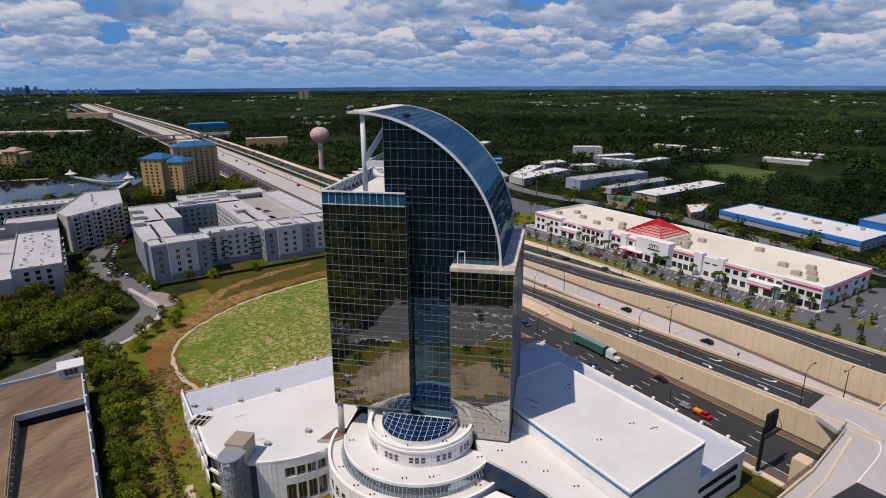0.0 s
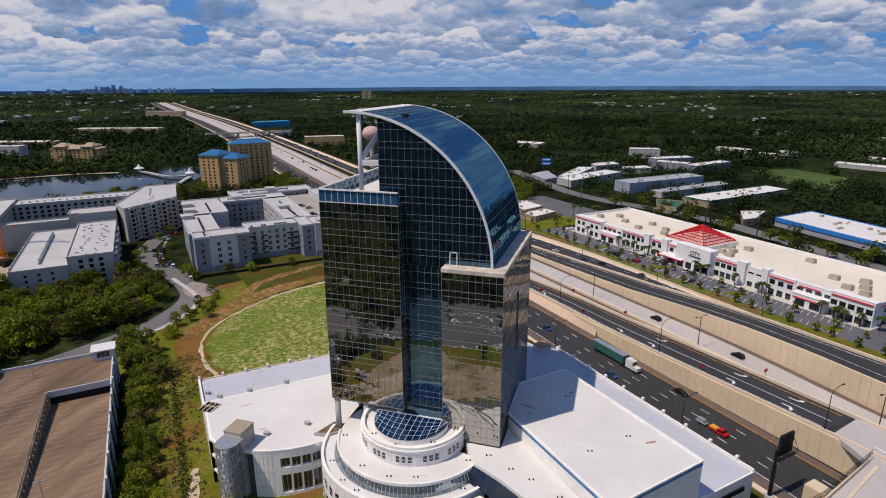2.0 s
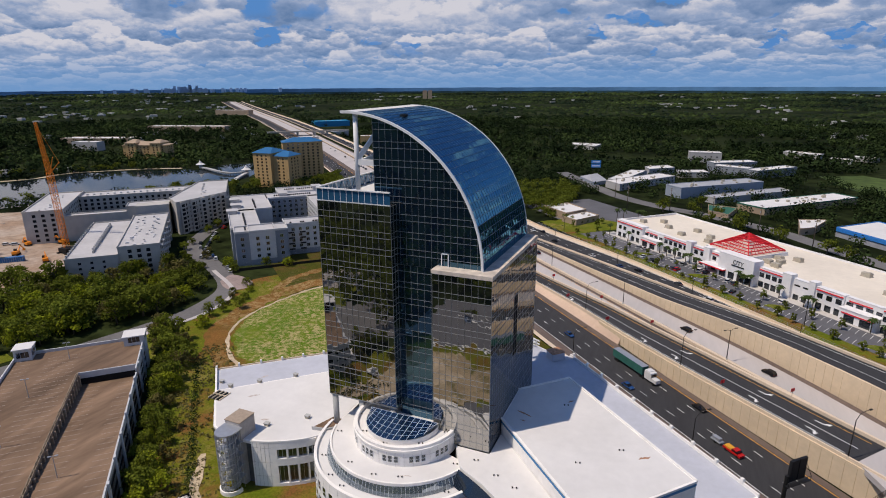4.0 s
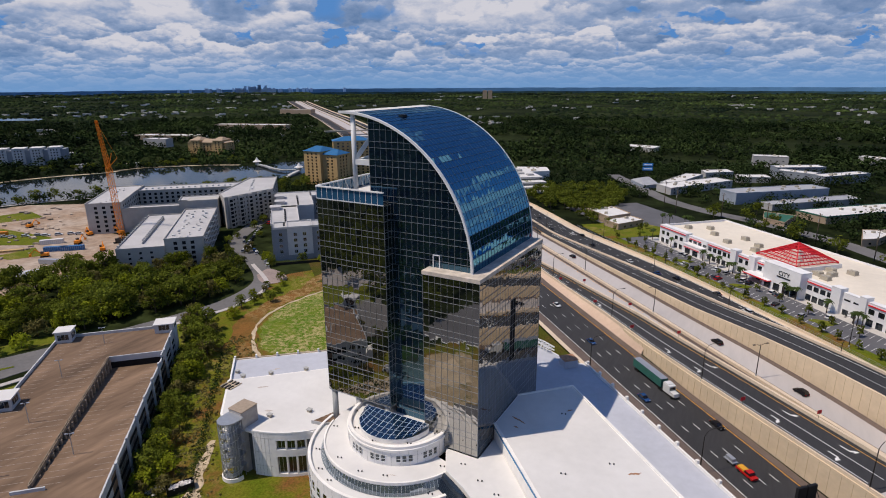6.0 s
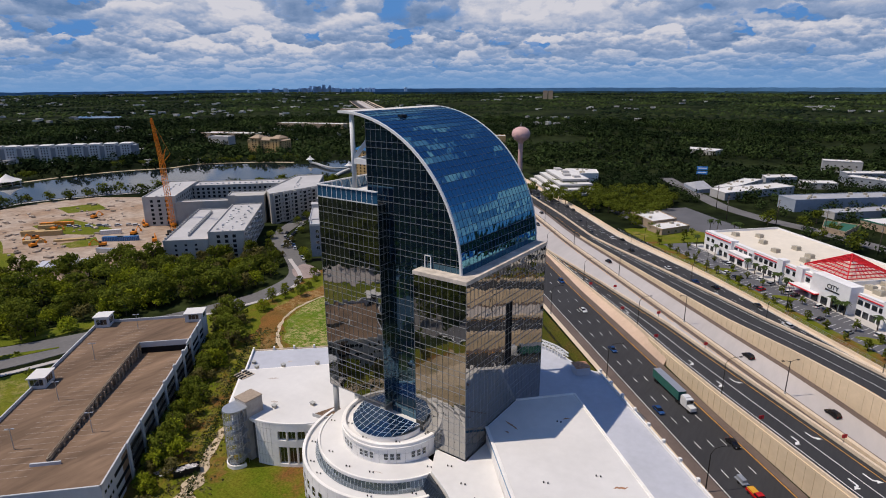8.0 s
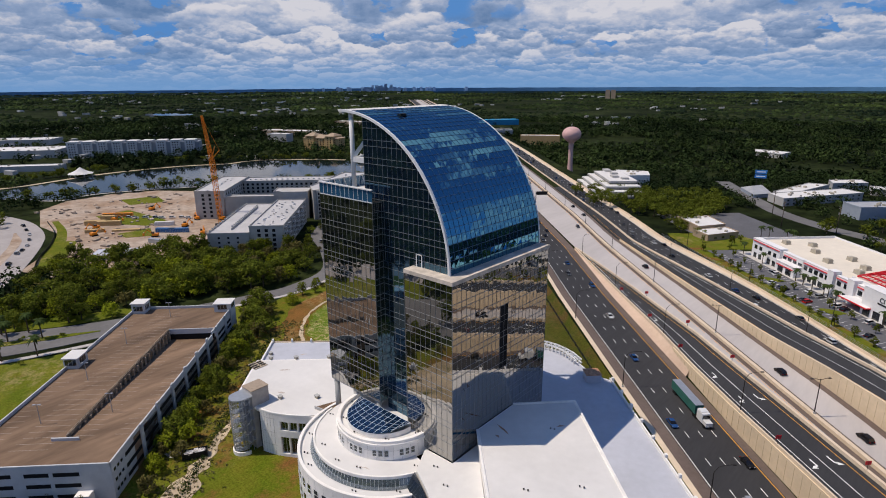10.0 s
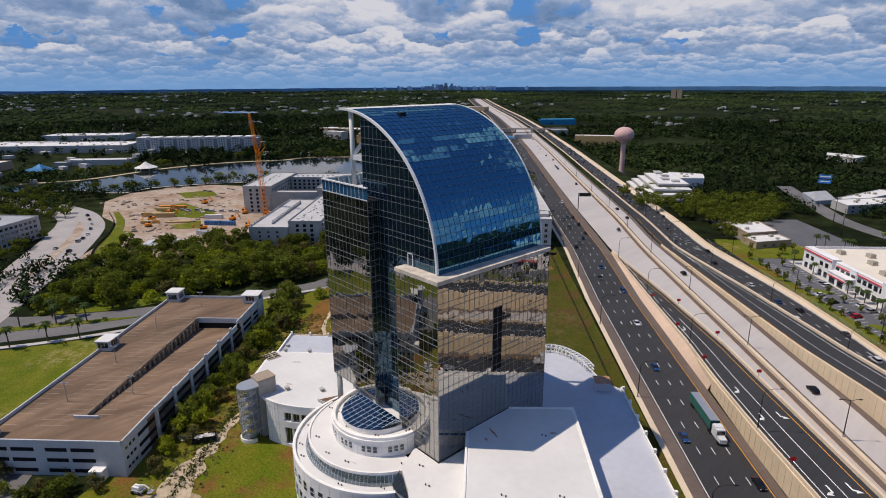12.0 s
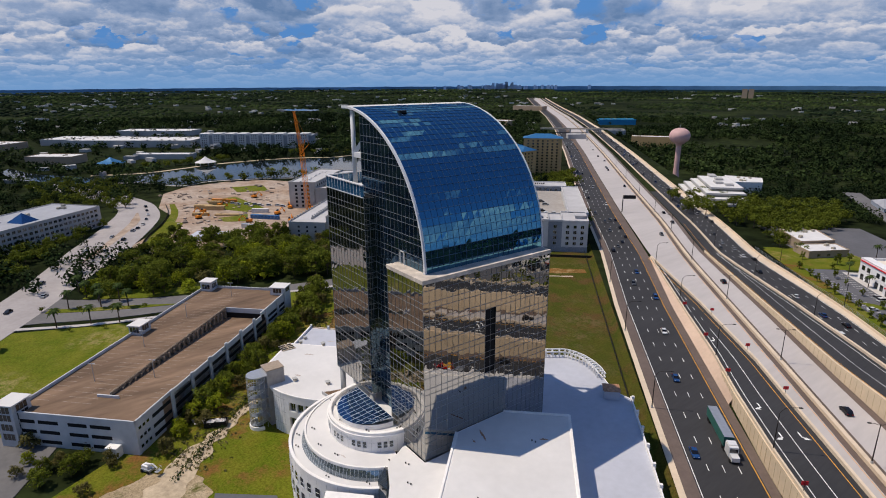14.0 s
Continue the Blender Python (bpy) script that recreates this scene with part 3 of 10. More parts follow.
# grass round the tower, the field and the tracks
patch("lawn", [(-62, -70), (-20, -110), (60, -60), (62, 10), (40, 30), (-40, 95), (-128, 178), (-168, 112), (-158, 62), (-150, 40), (-84, -30)], M_GRASS, 1.12, "mown lawn with worn brown patches round the tower")
patch("field", outline([(-112, 40), (-130, 58), (-136, 84), (-130, 112), (-116, 140), (-106, 146), (-96, 130), (-74, 96), (-62, 64), (-88, 40)]), M_FIELD, 1.22, "patchy mown field of bright green and straw")
ribbon("worn_track", [(-96, 26), (-110, 33), (-126, 44), (-139, 60), (-143, 88), (-136, 118), (-117, 148), (-98, 172)], [(0, 6), (0.3, 10), (0.7, 9), (1, 6)], M_BROWNGRASS, 1.20, "brown worn track round the field", "track", rough=0.3)
ribbon("worn_track", [(-138, 92), (-146, 104), (-150, 122), (-140, 148), (-126, 170)], [(0, 2), (0.4, 6), (1, 3)], M_BROWNGRASS, 1.19, "brown worn track across the lawn", "track", rough=0.4)
ribbon("sand_line", [(-92, 27), (-104, 33), (-116, 40), (-129, 53), (-135.5, 66), (-136.5, 86), (-130, 113), (-112, 142), (-96, 160)], [(0, 0.8), (0.12, 1.7), (0.5, 1.0), (1, 1.6)], M_SAND, 1.26, "pale sandy edge of the field", "track", rough=0.5)
ribbon("sand_track", [(-36, -62), (-46, -48), (-58, -37), (-66, -27), (-73, -18), (-80, -9)], [(0, 15), (0.3, 9), (0.6, 4.2), (1, 1.2)], M_SAND, 1.24, "pale sandy track beside the garage", "track", rough=0.45)
patch("sand_yard", outline([(-58, -48), (-50, -38), (-36, -38), (-20, -46), (0, -50), (4, -62), (-10, -70), (-26, -67), (-40, -74), (-52, -68)]), M_SANDY, 1.20, "bare sandy yard before the tower")
patch("rear_lot", [(-66, -80), (-28, -82), (-6, -94), (30, -96), (34, -128), (-64, -124)], M_LOT, 1.18, "grey asphalt car park among trees", "car park")
ribbon("kerb", [(-66, -79.6), (-30, -81.2), (-18, -86), (-6, -93.4), (30, -95.4)], 0.6, M_PAINT, 1.34, "white kerb of the car park", "kerb")
ribbon("kerb", [(-52, -106), (-30, -102), (-12, -104), (10, -110), (4, -116), (-24, -112), (-50, -110)], 0.6, M_PAINT, 1.34, "white kerb of a planted island", "kerb")
patch("drive", [(-30, -24), (2, -30), (22, -44), (28, -78), (12, -82), (2, -50), (-22, -44), (-40, -36)], M_LOT, 1.17, "grey asphalt drive before the tower", "road")
patch("garage_lawn", [(-190, -82), (-176, -50), (-166, -24), (-160, 2), (-100, -75), (-112, -134), (-150, -112)], M_LAWN, 1.10, "mown lawn beyond the parking garage")

patch("verge_lawn", [(40, -110), (57.2, -110), (57.2, 240), (-30, 240), (-20, 110), (16, 72), (46, 66), (52, 40)], M_VERGE, 1.14, "mown lawn between the podium and the motorway", vs=True)

whole("verge_bank", Geo().sheet([[W(57.1, s, 1.13), W(58.85, s, 3.06)] for s in (-110, 0, 120, 240)]), M_VERGE, "grass bank below the motorway kerb", "ground", kind="structure")
# ---- motorway ----
# lines across the motorway as v at distances s along it
S_LINE = [-160, -60, -25, 0, 25, 50, 85, 140, 220, 330, 500, 700, 900, 1100, 1500, 2100, 2900]
V_OFF = [(-160, -2), (0, 0), (140, 1.5), (220, 4.5), (330, 4), (500, 6), (700, 9), (1100, 10), (1500, 2), (2900, -60)]
H_RAMP = [(-160, 12), (-60, 12), (-25, 11), (0, 10), (30, 8.7), (60, 7.2), (92, 6.0), (130, 4.6), (215, 3.0)]
H_RAMP2 = [(-160, 12), (-60, 12), (-25, 11.6), (0, 11.0), (25, 10.2), (50, 8.8), (85, 6.4), (140, 4.4), (230, 3.0)]
H_MAIN2 = [(-160, 3.05), (150, 3.05)]
Z_EXP = [(-160, 3.05), (20, 3.05), (90, 3.3), (230, 3.05)]
L_WALL2 = [(-60, 121.5), (-20, 122), (0, 124.3), (25, 125.8), (50, 126), (85, 124.8), (140, 124.5), (220, 122.5)]
L_MAIN2 = [(-60, 140), (0, 140.5), (50, 142), (100, 141), (145, 139), (230, 130.5)]
S_MAIN2 = [(0, 1.8), (80, 2.2), (200, 5.0)]
W_MAIN2 = [(0, 11.2), (60, 13), (110, 14.6), (160, 15.5)]
L_R1 = [(-60, 97), (30, 98.5), (85, 99.5), (140, 97), (215, 90)]
Z_MAIN = 3.05


def off(s):
    return lerp_table(V_OFF, s)


def strip(name, s0, s1, va, vb, zf, mat, label, parent, step=12.0, thick=0.4):
    """A slab of road between two lines v(s), at height z(s)."""
    n = max(2, int((s1 - s0) / step))
    rows = []
    for i in range(n + 1):
        s = s0 + (s1 - s0) * i / n
        a, b, z = va(s), vb(s), zf(s)
        rows.append([W(a, s, z - thick), W(a, s, z), W(b, s, z), W(b, s, z - thick)])
    g = Geo().sheet(rows)
    for f in g.f:
        f.reverse()
    return part(name, g, mat, parent, label)


def lane_line(g, s0, s1, vf, zf, w=0.18, step=10.0, slot=0, lift=0.012):
    n = max(1, int((s1 - s0) / step))
    rows = []
    for i in range(n + 1):
        s = s0 + (s1 - s0) * i / n
        v, z = vf(s), zf(s) + lift
        rows.append([W(v + w / 2, s, z), W(v - w / 2, s, z)])
    return g.sheet(rows, slot)


def dashes(g, s0, s1, vf, zf, w=0.18, slot=0):
    s = s0
    while s < s1:
        lane_line(g, s, s + 3.05, vf, zf, w, 4, slot)
        s += 12.19
    return g


def const(c):
    return lambda s: c + off(s)


zm = lambda s: Z_MAIN + 22.0 * smooth01(s, 1700, 4850)
hw = thing("motorway", "wide multi-lane motorway with dark asphalt lanes, pale concrete express lanes and tan retaining walls", "road", kind="structure")
FAR = 2900
strip("shoulder", -160, FAR, const(60.5), const(64.0), zm, M_ASPH2, "brown-grey hard shoulder", hw, 25)
strip("carriageway", -160, FAR, const(64.0), const(80.6), zm, M_ASPH, "dark asphalt lanes", hw, 25)
strip("shoulder", -160, FAR, const(80.6), lambda s: lerp_table([(0, 83.0), (140, 83.6), (220, 85), (330, 86)], s) + off(s), zm, M_ASPH2, "brown-grey hard shoulder", hw, 25)
WB0 = lambda s: lerp_table(L_MAIN2, s) + off(s) * smooth01(s, 200, 320)
zwb = lambda s: (lerp_table(H_MAIN2, s) if s < 150 else zm(s)) + 0.01
strip("carriageway", -160, FAR, WB0, lambda s: WB0(s) + lerp_table(W_MAIN2, s), zwb, M_ASPH, "dark asphalt lanes", hw, 20)
strip("verge_slab", -160, FAR, lambda s: WB0(s) + lerp_table(W_MAIN2, s), lambda s: WB0(s) + lerp_table(W_MAIN2, s) + lerp_table(S_MAIN2, s), zwb, M_TANTOP, "pale tan concrete verge", hw, 20)
strip("verge_slab", -160, FAR, const(58.8), const(60.5), lambda s: zm(s) + 0.05, M_TANTOP, "pale tan concrete kerb strip", hw, 20)
# express lanes on pale concrete
zx = lambda s: lerp_table(Z_EXP, s) if s < 230 else zm(s)
R1 = lambda s: lerp_table(L_R1, s) + (off(s) - off(215)) * smooth01(s, 215, 330) if s > 215 else lerp_table(L_R1, s)
MED0 = lambda s: 108.0 + off(s) * smooth01(s, 200, 330)
MED1 = lambda s: 113.0 + off(s) * smooth01(s, 200, 330)
WL2 = lambda s: lerp_table(L_WALL2, s) + off(s) * smooth01(s, 230, 330)
strip("express_lanes", -110, FAR, lambda s: R1(s) + 0.8, MED0, zx, M_PAVE, "pale concrete express lanes", hw, 20)
strip("express_lanes", -110, FAR, MED1, lambda s: WL2(s) - 2.4, zx, M_PAVE, "pale concrete express lanes", hw, 20)
strip("median", -110, FAR, MED0, MED1, lambda s: zx(s) + 0.03, M_ASPH2, "brown-grey median shoulder", hw, 20)
strip("shoulder", -110, FAR, lambda s: WL2(s) - 2.4, lambda s: WL2(s), lambda s: zx(s) + 0.02, M_ASPH2, "brown-grey shoulder", hw, 20)


def wall_strip(name, s0, s1, vf, w, z0, z1, mat, label, step=12.0):
    n = max(2, int((s1 - s0) / step))
    rows = []
    for i in range(n + 1):
        s = s0 + (s1 - s0) * i / n
        v = vf(s)
        rows.append([W(v - w / 2, s, z0(s)), W(v - w / 2, s, z1(s)), W(v + w / 2, s, z1(s)), W(v + w / 2, s, z0(s))])
    g = Geo().sheet(rows)
    for f in g.f:
        f.reverse()
    e = len(g.v)
    g.f += [[0, 1, 2, 3], [e - 1, e - 2, e - 3, e - 4]]
    g.m += [0, 0]
    ob = part(name, g, mat, hw, label)
    if name == "retaining_wall":
        j = Geo()
        s = s0 + 2.0
        while s < min(s1, 200):
            v = vf(s) - w / 2 - 0.01
            if z1(s) - z0(s) > 2.0:
                j.bar(W(v, s, z0(s)), W(v, s, z1(s) - 0.5), 0.10, 0.06)
            s += 3.0
        part("panel_joint", j, M_TANJOINT, ob, "", kind="stuff")
    return ob


wall_strip("median_barrier", -110, FAR, lambda s: (MED0(s) + MED1(s)) / 2, 1.3, lambda s: zx(s) - 0.3, lambda s: zx(s) + 1.1, M_TANTOP, "tan concrete median barrier", 20)
# ramp towards the bridge
zr = lambda s: lerp_table(H_RAMP, s)
RW = lambda s: lerp_table([(-60, 83.6), (30, 83.8), (60, 85.0), (90, 87.0), (140, 88.2), (215, 89.6)], s)
strip("ramp", -46, 215, lambda s: RW(s) + 0.6, lambda s: R1(s), zr, M_ASPH, "dark asphalt ramp rising to the bridge", hw, 8, 0.6)
wall_strip("retaining_wall", -46, 75, lambda s: RW(s) + 0.1, 0.7, lambda s: Z_MAIN - 0.5, lambda s: zr(s) + 0.05, M_TAN, "tan panelled concrete retaining wall", 8)
rows = []
for i in range(29):
    s = 60 + 155 * i / 28
    lo = lerp_table([(0, 83.0), (140, 83.6), (220, 85)], s) + off(s)
    rows.append([W(lo, s, Z_MAIN + 0.02), W(RW(s) + 0.5, s, zr(s) + 0.04)])
gg = Geo().sheet(rows)
for f in gg.f:
    f.reverse()
part("slope_paving", gg, M_PINKSLAB, hw, "pinkish concrete slope paving")
wall_strip("parapet", -46, 215, lambda s: RW(s) + 0.35, 0.5, lambda s: zr(s) - 0.2, lambda s: zr(s) + 0.95, M_TANTOP, "tan concrete parapet", 6)
wall_strip("retaining_wall", -110, 215, lambda s: R1(s) + 0.4, 0.8, lambda s: zx(s) - 0.5, lambda s: zr(s) + 1.0, M_TANTOP, "tan concrete retaining wall", 8)
# ramp on the mall side
zr2 = lambda s: lerp_table(H_RAMP2, s)
wall_strip("retaining_wall", -110, 230, lambda s: WL2(s) + 0.4, 0.8, lambda s: zx(s) - 0.5, lambda s: zr2(s) + 1.0, M_TAN, "tan panelled concrete retaining wall", 8)
strip("ramp", -46, 420, lambda s: WL2(s) + 0.8, lambda s: WB0(s) - 1.2, lambda s: zr2(s) if s < 230 else zm(s) + 0.01, M_ASPH, "dark asphalt ramp", hw, 8, 0.6)
wall_strip("parapet", -110, FAR, lambda s: WB0(s) - 0.7, 0.9, lambda s: min(zr2(s), zwb(s)) - 0.6, lambda s: max(zr2(s) if s < 230 else 0, zwb(s)) + 0.9, M_TANTOP, "tan concrete parapet", 8)
wall_strip("parapet", -160, FAR, lambda s: WB0(s) + lerp_table(W_MAIN2, s) + lerp_table(S_MAIN2, s) - 0.1, 0.4, lambda s: zwb(s) - 3.0, lambda s: zwb(s) + 1.0, M_TANTOP, "tan concrete parapet", 12)
# painted lines
g = Geo()
lane_line(g, -160, 1500, const(64.4), zm, 0.2, 20)
for k in range(1, 4):
    dashes(g, -120, 1100, const(64.6 + 3.95 * k), zm)
lane_line(g, -160, 1500, lambda s: WB0(s) + lerp_table(W_MAIN2, s) - 0.4, zwb, 0.2, 20)
lane_line(g, -160, 600, lambda s: WB0(s) + 0.5, zwb, 0.18, 15)
for k in range(1, 4):
    dashes(g, -60, 1100, lambda s, k=k: WB0(s) + 0.6 + 3.65 * k, zwb)
lane_line(g, -24, 210, lambda s: RW(s) + 2.6, zr, 0.2, 8)
lane_line(g, -24, 110, lambda s: (RW(s) + R1(s)) / 2 + 0.2, zr, 0.2, 8)
dashes(g, 110, 200, lambda s: (RW(s) + R1(s)) / 2 + 0.2, zr)
lane_line(g, -24, 230, lambda s: WB0(s) - 2.8, zr2, 0.2, 8)
lane_line(g, -24, 230, lambda s: WL2(s) + 7.0, zr2, 0.16, 8)
part("lane_marking", g, M_PAINT, hw, "white lane lines", kind="stuff")
g = Geo()
lane_line(g, -160, 1200, const(80.2), zm, 0.24, 20)
lane_line(g, -24, 214, lambda s: R1(s) - 1.6, zr, 0.2, 8)
lane_line(g, -110, 700, lambda s: MED0(s) - 0.4, zx, 0.18, 15)
lane_line(g, -24, 300, lambda s: WL2(s) + 2.4, lambda s: zr2(s) if s < 230 else zm(s) + 0.01, 0.18, 8)
part("lane_marking", g, M_ORANGE, hw, "amber edge lines", kind="stuff")

# ---- tower ----
tower = thing("office_tower", "tall mirror-glass office tower with a curved blue glass roof", "building")
RND = random.Random(7)
FLOOR, SPAN, Z_REF = 3.96, 1.38, 59.55
ARC_X, ARC_Z, ARC_R = -36.3, 60.3, 33.3
BAY = 1.56


def floor_bars(z0, z1):
    """Heights of the horizontal bars: two for each storey."""
    out = [z0, z1]
    for k in range(-16, 12):
        for z in (Z_REF + k * FLOOR, Z_REF + k * FLOOR - SPAN):
            if z0 + 0.35 < z < z1 - 0.35:
                out.append(z)
    return sorted(out)


def arc_z(x):
    d = ARC_R ** 2 - (x - ARC_X) ** 2
    return ARC_Z + math.sqrt(d) if d > 0 else ARC_Z


def curtain(parent, a, b, z0, z1, glass, cut=None, singles=False, tilt=0.0035, name="curtain_wall", depth=0.08, keep=None):
    """A glazed wall from plan point a to b (its outside on the right of that way), panes in a grid of thin bars."""
    a, b = Vector((*a, 0)), Vector((*b, 0))
    u = (b - a).normalized()
    width = (b - a).length
    out = Vector((u.y, -u.x, 0))
    n = max(1, round(width / BAY))
    xs = [width * i / n for i in range(n + 1)]
    zs = floor_bars(z0, z1)
    panes, bars, single = Geo(), Geo(), []
    for i in range(n):
        for j in range(len(zs) - 1):
            xa, xb, za, zb = xs[i], xs[i + 1], zs[j], zs[j + 1]
            poly = [(xa, za), (xb, za), (xb, zb), (xa, zb)]
            if cut:
                ins = [cut(x, z) for x, z in poly]
                if not any(ins):
                    continue
                if not all(ins):
                    q = []
                    for k in range(4):
                        p0, p1 = poly[k], poly[(k + 1) % 4]
                        if ins[k]:
                            q.append(p0)
                        if ins[k] != ins[(k + 1) % 4]:
                            lo, hi = (p0, p1) if ins[k] else (p1, p0)
                            for _ in range(14):
                                mid = ((lo[0] + hi[0]) / 2, (lo[1] + hi[1]) / 2)
                                lo, hi = (mid, hi) if cut(*mid) else (lo, mid)
                            q.append(lo)
                    poly = q
            if keep and keep(xa, za):
                continue
            tx, tz = RND.gauss(0, tilt), RND.gauss(0, tilt)
            cx, cz = (xa + xb) / 2, (za + zb) / 2
            pts = [a + u * x + Vector((0, 0, z)) + out * ((x - cx) * tx + (z - cz) * tz) for x, z in poly]
            if singles and len(poly) == 4:
                single.append((pts, cx, cz))
            elif len(poly) > 2:
                panes.add(pts, [tuple(range(len(pts)))])
    for z in zs:
        x0, x1 = 0.0, width
        if cut:
            fit_x = [x for x in [width * k / 200 for k in range(201)] if cut(x, z - 0.02)] or [0]
            x0, x1 = min(fit_x), max(fit_x)
        if x1 - x0 > 0.3:
            bars.bar(a + u * x0 + Vector((0, 0, z)) + out * depth / 2, a + u * x1 + Vector((0, 0, z)) + out * depth / 2, depth, 0.075)
    for x in xs:
        top = z1
        if cut:
            top = max([z for z in [z0 + (z1 - z0) * k / 200 for k in range(201)] if cut(min(x, width - 0.01), z)] or [z0])
        if top > z0 + 0.3:
            p = a + u * x + out * 0.05
            bars.bar(p + Vector((0, 0, z0)), p + Vector((0, 0, top)), 0.045)
    f = part(name, bars, M_MULLION, parent, "pale aluminium glazing bars", kind="stuff")
    if panes.f:
        part("glazing", panes, glass, f, "mirror glass panes", kind="stuff")
    for pts, cx, cz in single:
        part("pane", Geo().add(pts, [(0, 1, 2, 3)]), glass, f)
    return f


LB_X0, LB_X1, RB_X0 = -42.9, -23.8, -13.8
BACK, Y_MID = 36.8, 3.1
# solid cores behind the glass, coloured black for the shade inside
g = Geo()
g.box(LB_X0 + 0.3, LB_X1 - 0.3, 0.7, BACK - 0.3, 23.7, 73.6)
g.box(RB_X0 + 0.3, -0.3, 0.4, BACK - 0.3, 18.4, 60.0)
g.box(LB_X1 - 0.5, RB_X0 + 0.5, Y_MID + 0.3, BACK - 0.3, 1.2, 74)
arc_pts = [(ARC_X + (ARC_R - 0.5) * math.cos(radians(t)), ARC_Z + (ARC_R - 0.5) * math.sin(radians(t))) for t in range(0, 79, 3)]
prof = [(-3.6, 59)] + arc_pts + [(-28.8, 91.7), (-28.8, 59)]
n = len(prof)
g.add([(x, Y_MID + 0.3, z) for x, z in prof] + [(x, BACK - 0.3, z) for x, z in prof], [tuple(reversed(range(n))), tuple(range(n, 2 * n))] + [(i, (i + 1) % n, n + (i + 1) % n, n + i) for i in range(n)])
part("core", g, M_DARK, tower, "solid core behind the glass, interior shade put into its black")
# mirror wings
curtain(tower, (LB_X0, 0.4), (LB_X1, 0.4), 23.6, 73.6, M_TOWER, name="front_wall")
curtain(tower, (LB_X1, 0.4), (LB_X1, Y_MID), 23.6, 73.6, M_TOWER, name="side_wall")
curtain(tower, (LB_X0, BACK), (LB_X0, 0.4), 23.6, 73.6, M_TOWER, name="side_wall")
curtain(tower, (LB_X1, BACK), (LB_X0, BACK), 23.6, 73.6, M_TOWER, name="rear_wall")
curtain(tower, (RB_X0, 0.0), (0.0, 0.0), 18.3, 59.7, M_TOWER, name="front_wall", singles=True)
SLOT = (17.0, 19.6, 34.6, 49.9)
curtain(tower, (0.0, 0.0), (0.0, BACK), 14.0, 59.7, M_SIDE, name="side_wall", keep=lambda x, z: SLOT[0] - 1.0 < x < SLOT[1] - 0.9 and SLOT[2] - 0.4 < z < SLOT[3] - 0.4, tilt=0.0022)
curtain(tower, (0.0, BACK), (RB_X0, BACK), 14.0, 59.7, M_TOWER, name="rear_wall")
curtain(tower, (RB_X0, Y_MID), (RB_X0, 0.0), 18.3, 59.7, M_TOWER, name="side_wall")
# blue middle bay under the arc
curtain(tower, (LB_X1, Y_MID), (RB_X0, Y_MID), 17.2, 59.7, M_BLUE, name="middle_wall")
curtain(tower, (-29.1, Y_MID), (-2.9, Y_MID), 59.7, 93.6, M_BLUE, cut=lambda x, z: z < arc_z(x - 29.1) - 0.35 and x - 29.1 < -3.2, name="arched_wall")
curtain(tower, (-2.9, BACK), (-29.1, BACK), 59.7, 93.6, M_BLUE, cut=lambda x, z: z < arc_z(-2.9 - x) - 0.35 and -2.9 - x < -3.2, name="rear_wall")
curtain(tower, (-29.1, BACK), (-29.1, Y_MID), 73.8, 92.4, M_BLUE, name="side_wall")
# curved glass roof
g, gb = Geo(), Geo()
NA, NY = 29, 22
A_TOP = 84.0
Y0R, Y1R = 3.0, BACK + 0.2


def on_arc(t, y, r=ARC_R):
    return Vector((ARC_X + r * math.cos(radians(t)), y, ARC_Z + r * math.sin(radians(t))))


for i in range(NA):
    for j in range(NY):
        t0, t1 = A_TOP * i / NA, A_TOP * (i + 1) / NA
        ya, yb = Y0R + (Y1R - Y0R) * j / NY, Y0R + (Y1R - Y0R) * (j + 1) / NY
        d0, d1, d2, d3 = [RND.gauss(0, 0.006) for _ in range(4)]
        g.add([on_arc(t0, ya, ARC_R + d0), on_arc(t0, yb, ARC_R + d1), on_arc(t1, yb, ARC_R + d2), on_arc(t1, ya, ARC_R + d3)], [(0, 1, 2, 3)])
for i in range(0, NA + 1):
    t = A_TOP * i / NA
    gb.bar(on_arc(t, Y0R, ARC_R + 0.03), on_arc(t, Y1R, ARC_R + 0.03), 0.07, 0.09)
for j in range(NY + 1):
    y = Y0R + (Y1R - Y0R) * j / NY
    for i in range(NA):
        gb.bar(on_arc(A_TOP * i / NA, y, ARC_R + 0.02), on_arc(A_TOP * (i + 1) / NA, y, ARC_R + 0.02), 0.06, 0.07)
M_ROOFBAR = material("dark_blue_glazing_bar", (0.06, 0.11, 0.19), 0.4, 0.2, 0.05)
roof = part("curved_roof", gb, M_ROOFBAR, tower, "dark glazing bars of the curved roof")
part("glazing", g, M_CURVE, roof, "blue mirror glass panes", kind="stuff")
# white arched rims, front and back
for name, ya, yb in (("arched_rim", 2.55, 3.05), ("arched_rim", BACK + 0.15, BACK + 0.55)):
    g = Geo()
    rows = []
    for k in range(61):
        t = -1.0 + 92.0 * k / 60
        r0, r1 = ARC_R - 0.42, ARC_R + 0.10
        rows.append([on_arc(t, ya, r0), on_arc(t, ya, r1), on_arc(t, yb, r1), on_arc(t, yb, r0), on_arc(t, ya, r0)])
    g.sheet(rows)
    e = len(g.v)
    g.f += [[0, 1, 2, 3], [e - 5, e - 2, e - 3, e - 4]]
    g.m += [0, 0]
    part(name, g, M_CANOPY, tower, "white arched steel rim")
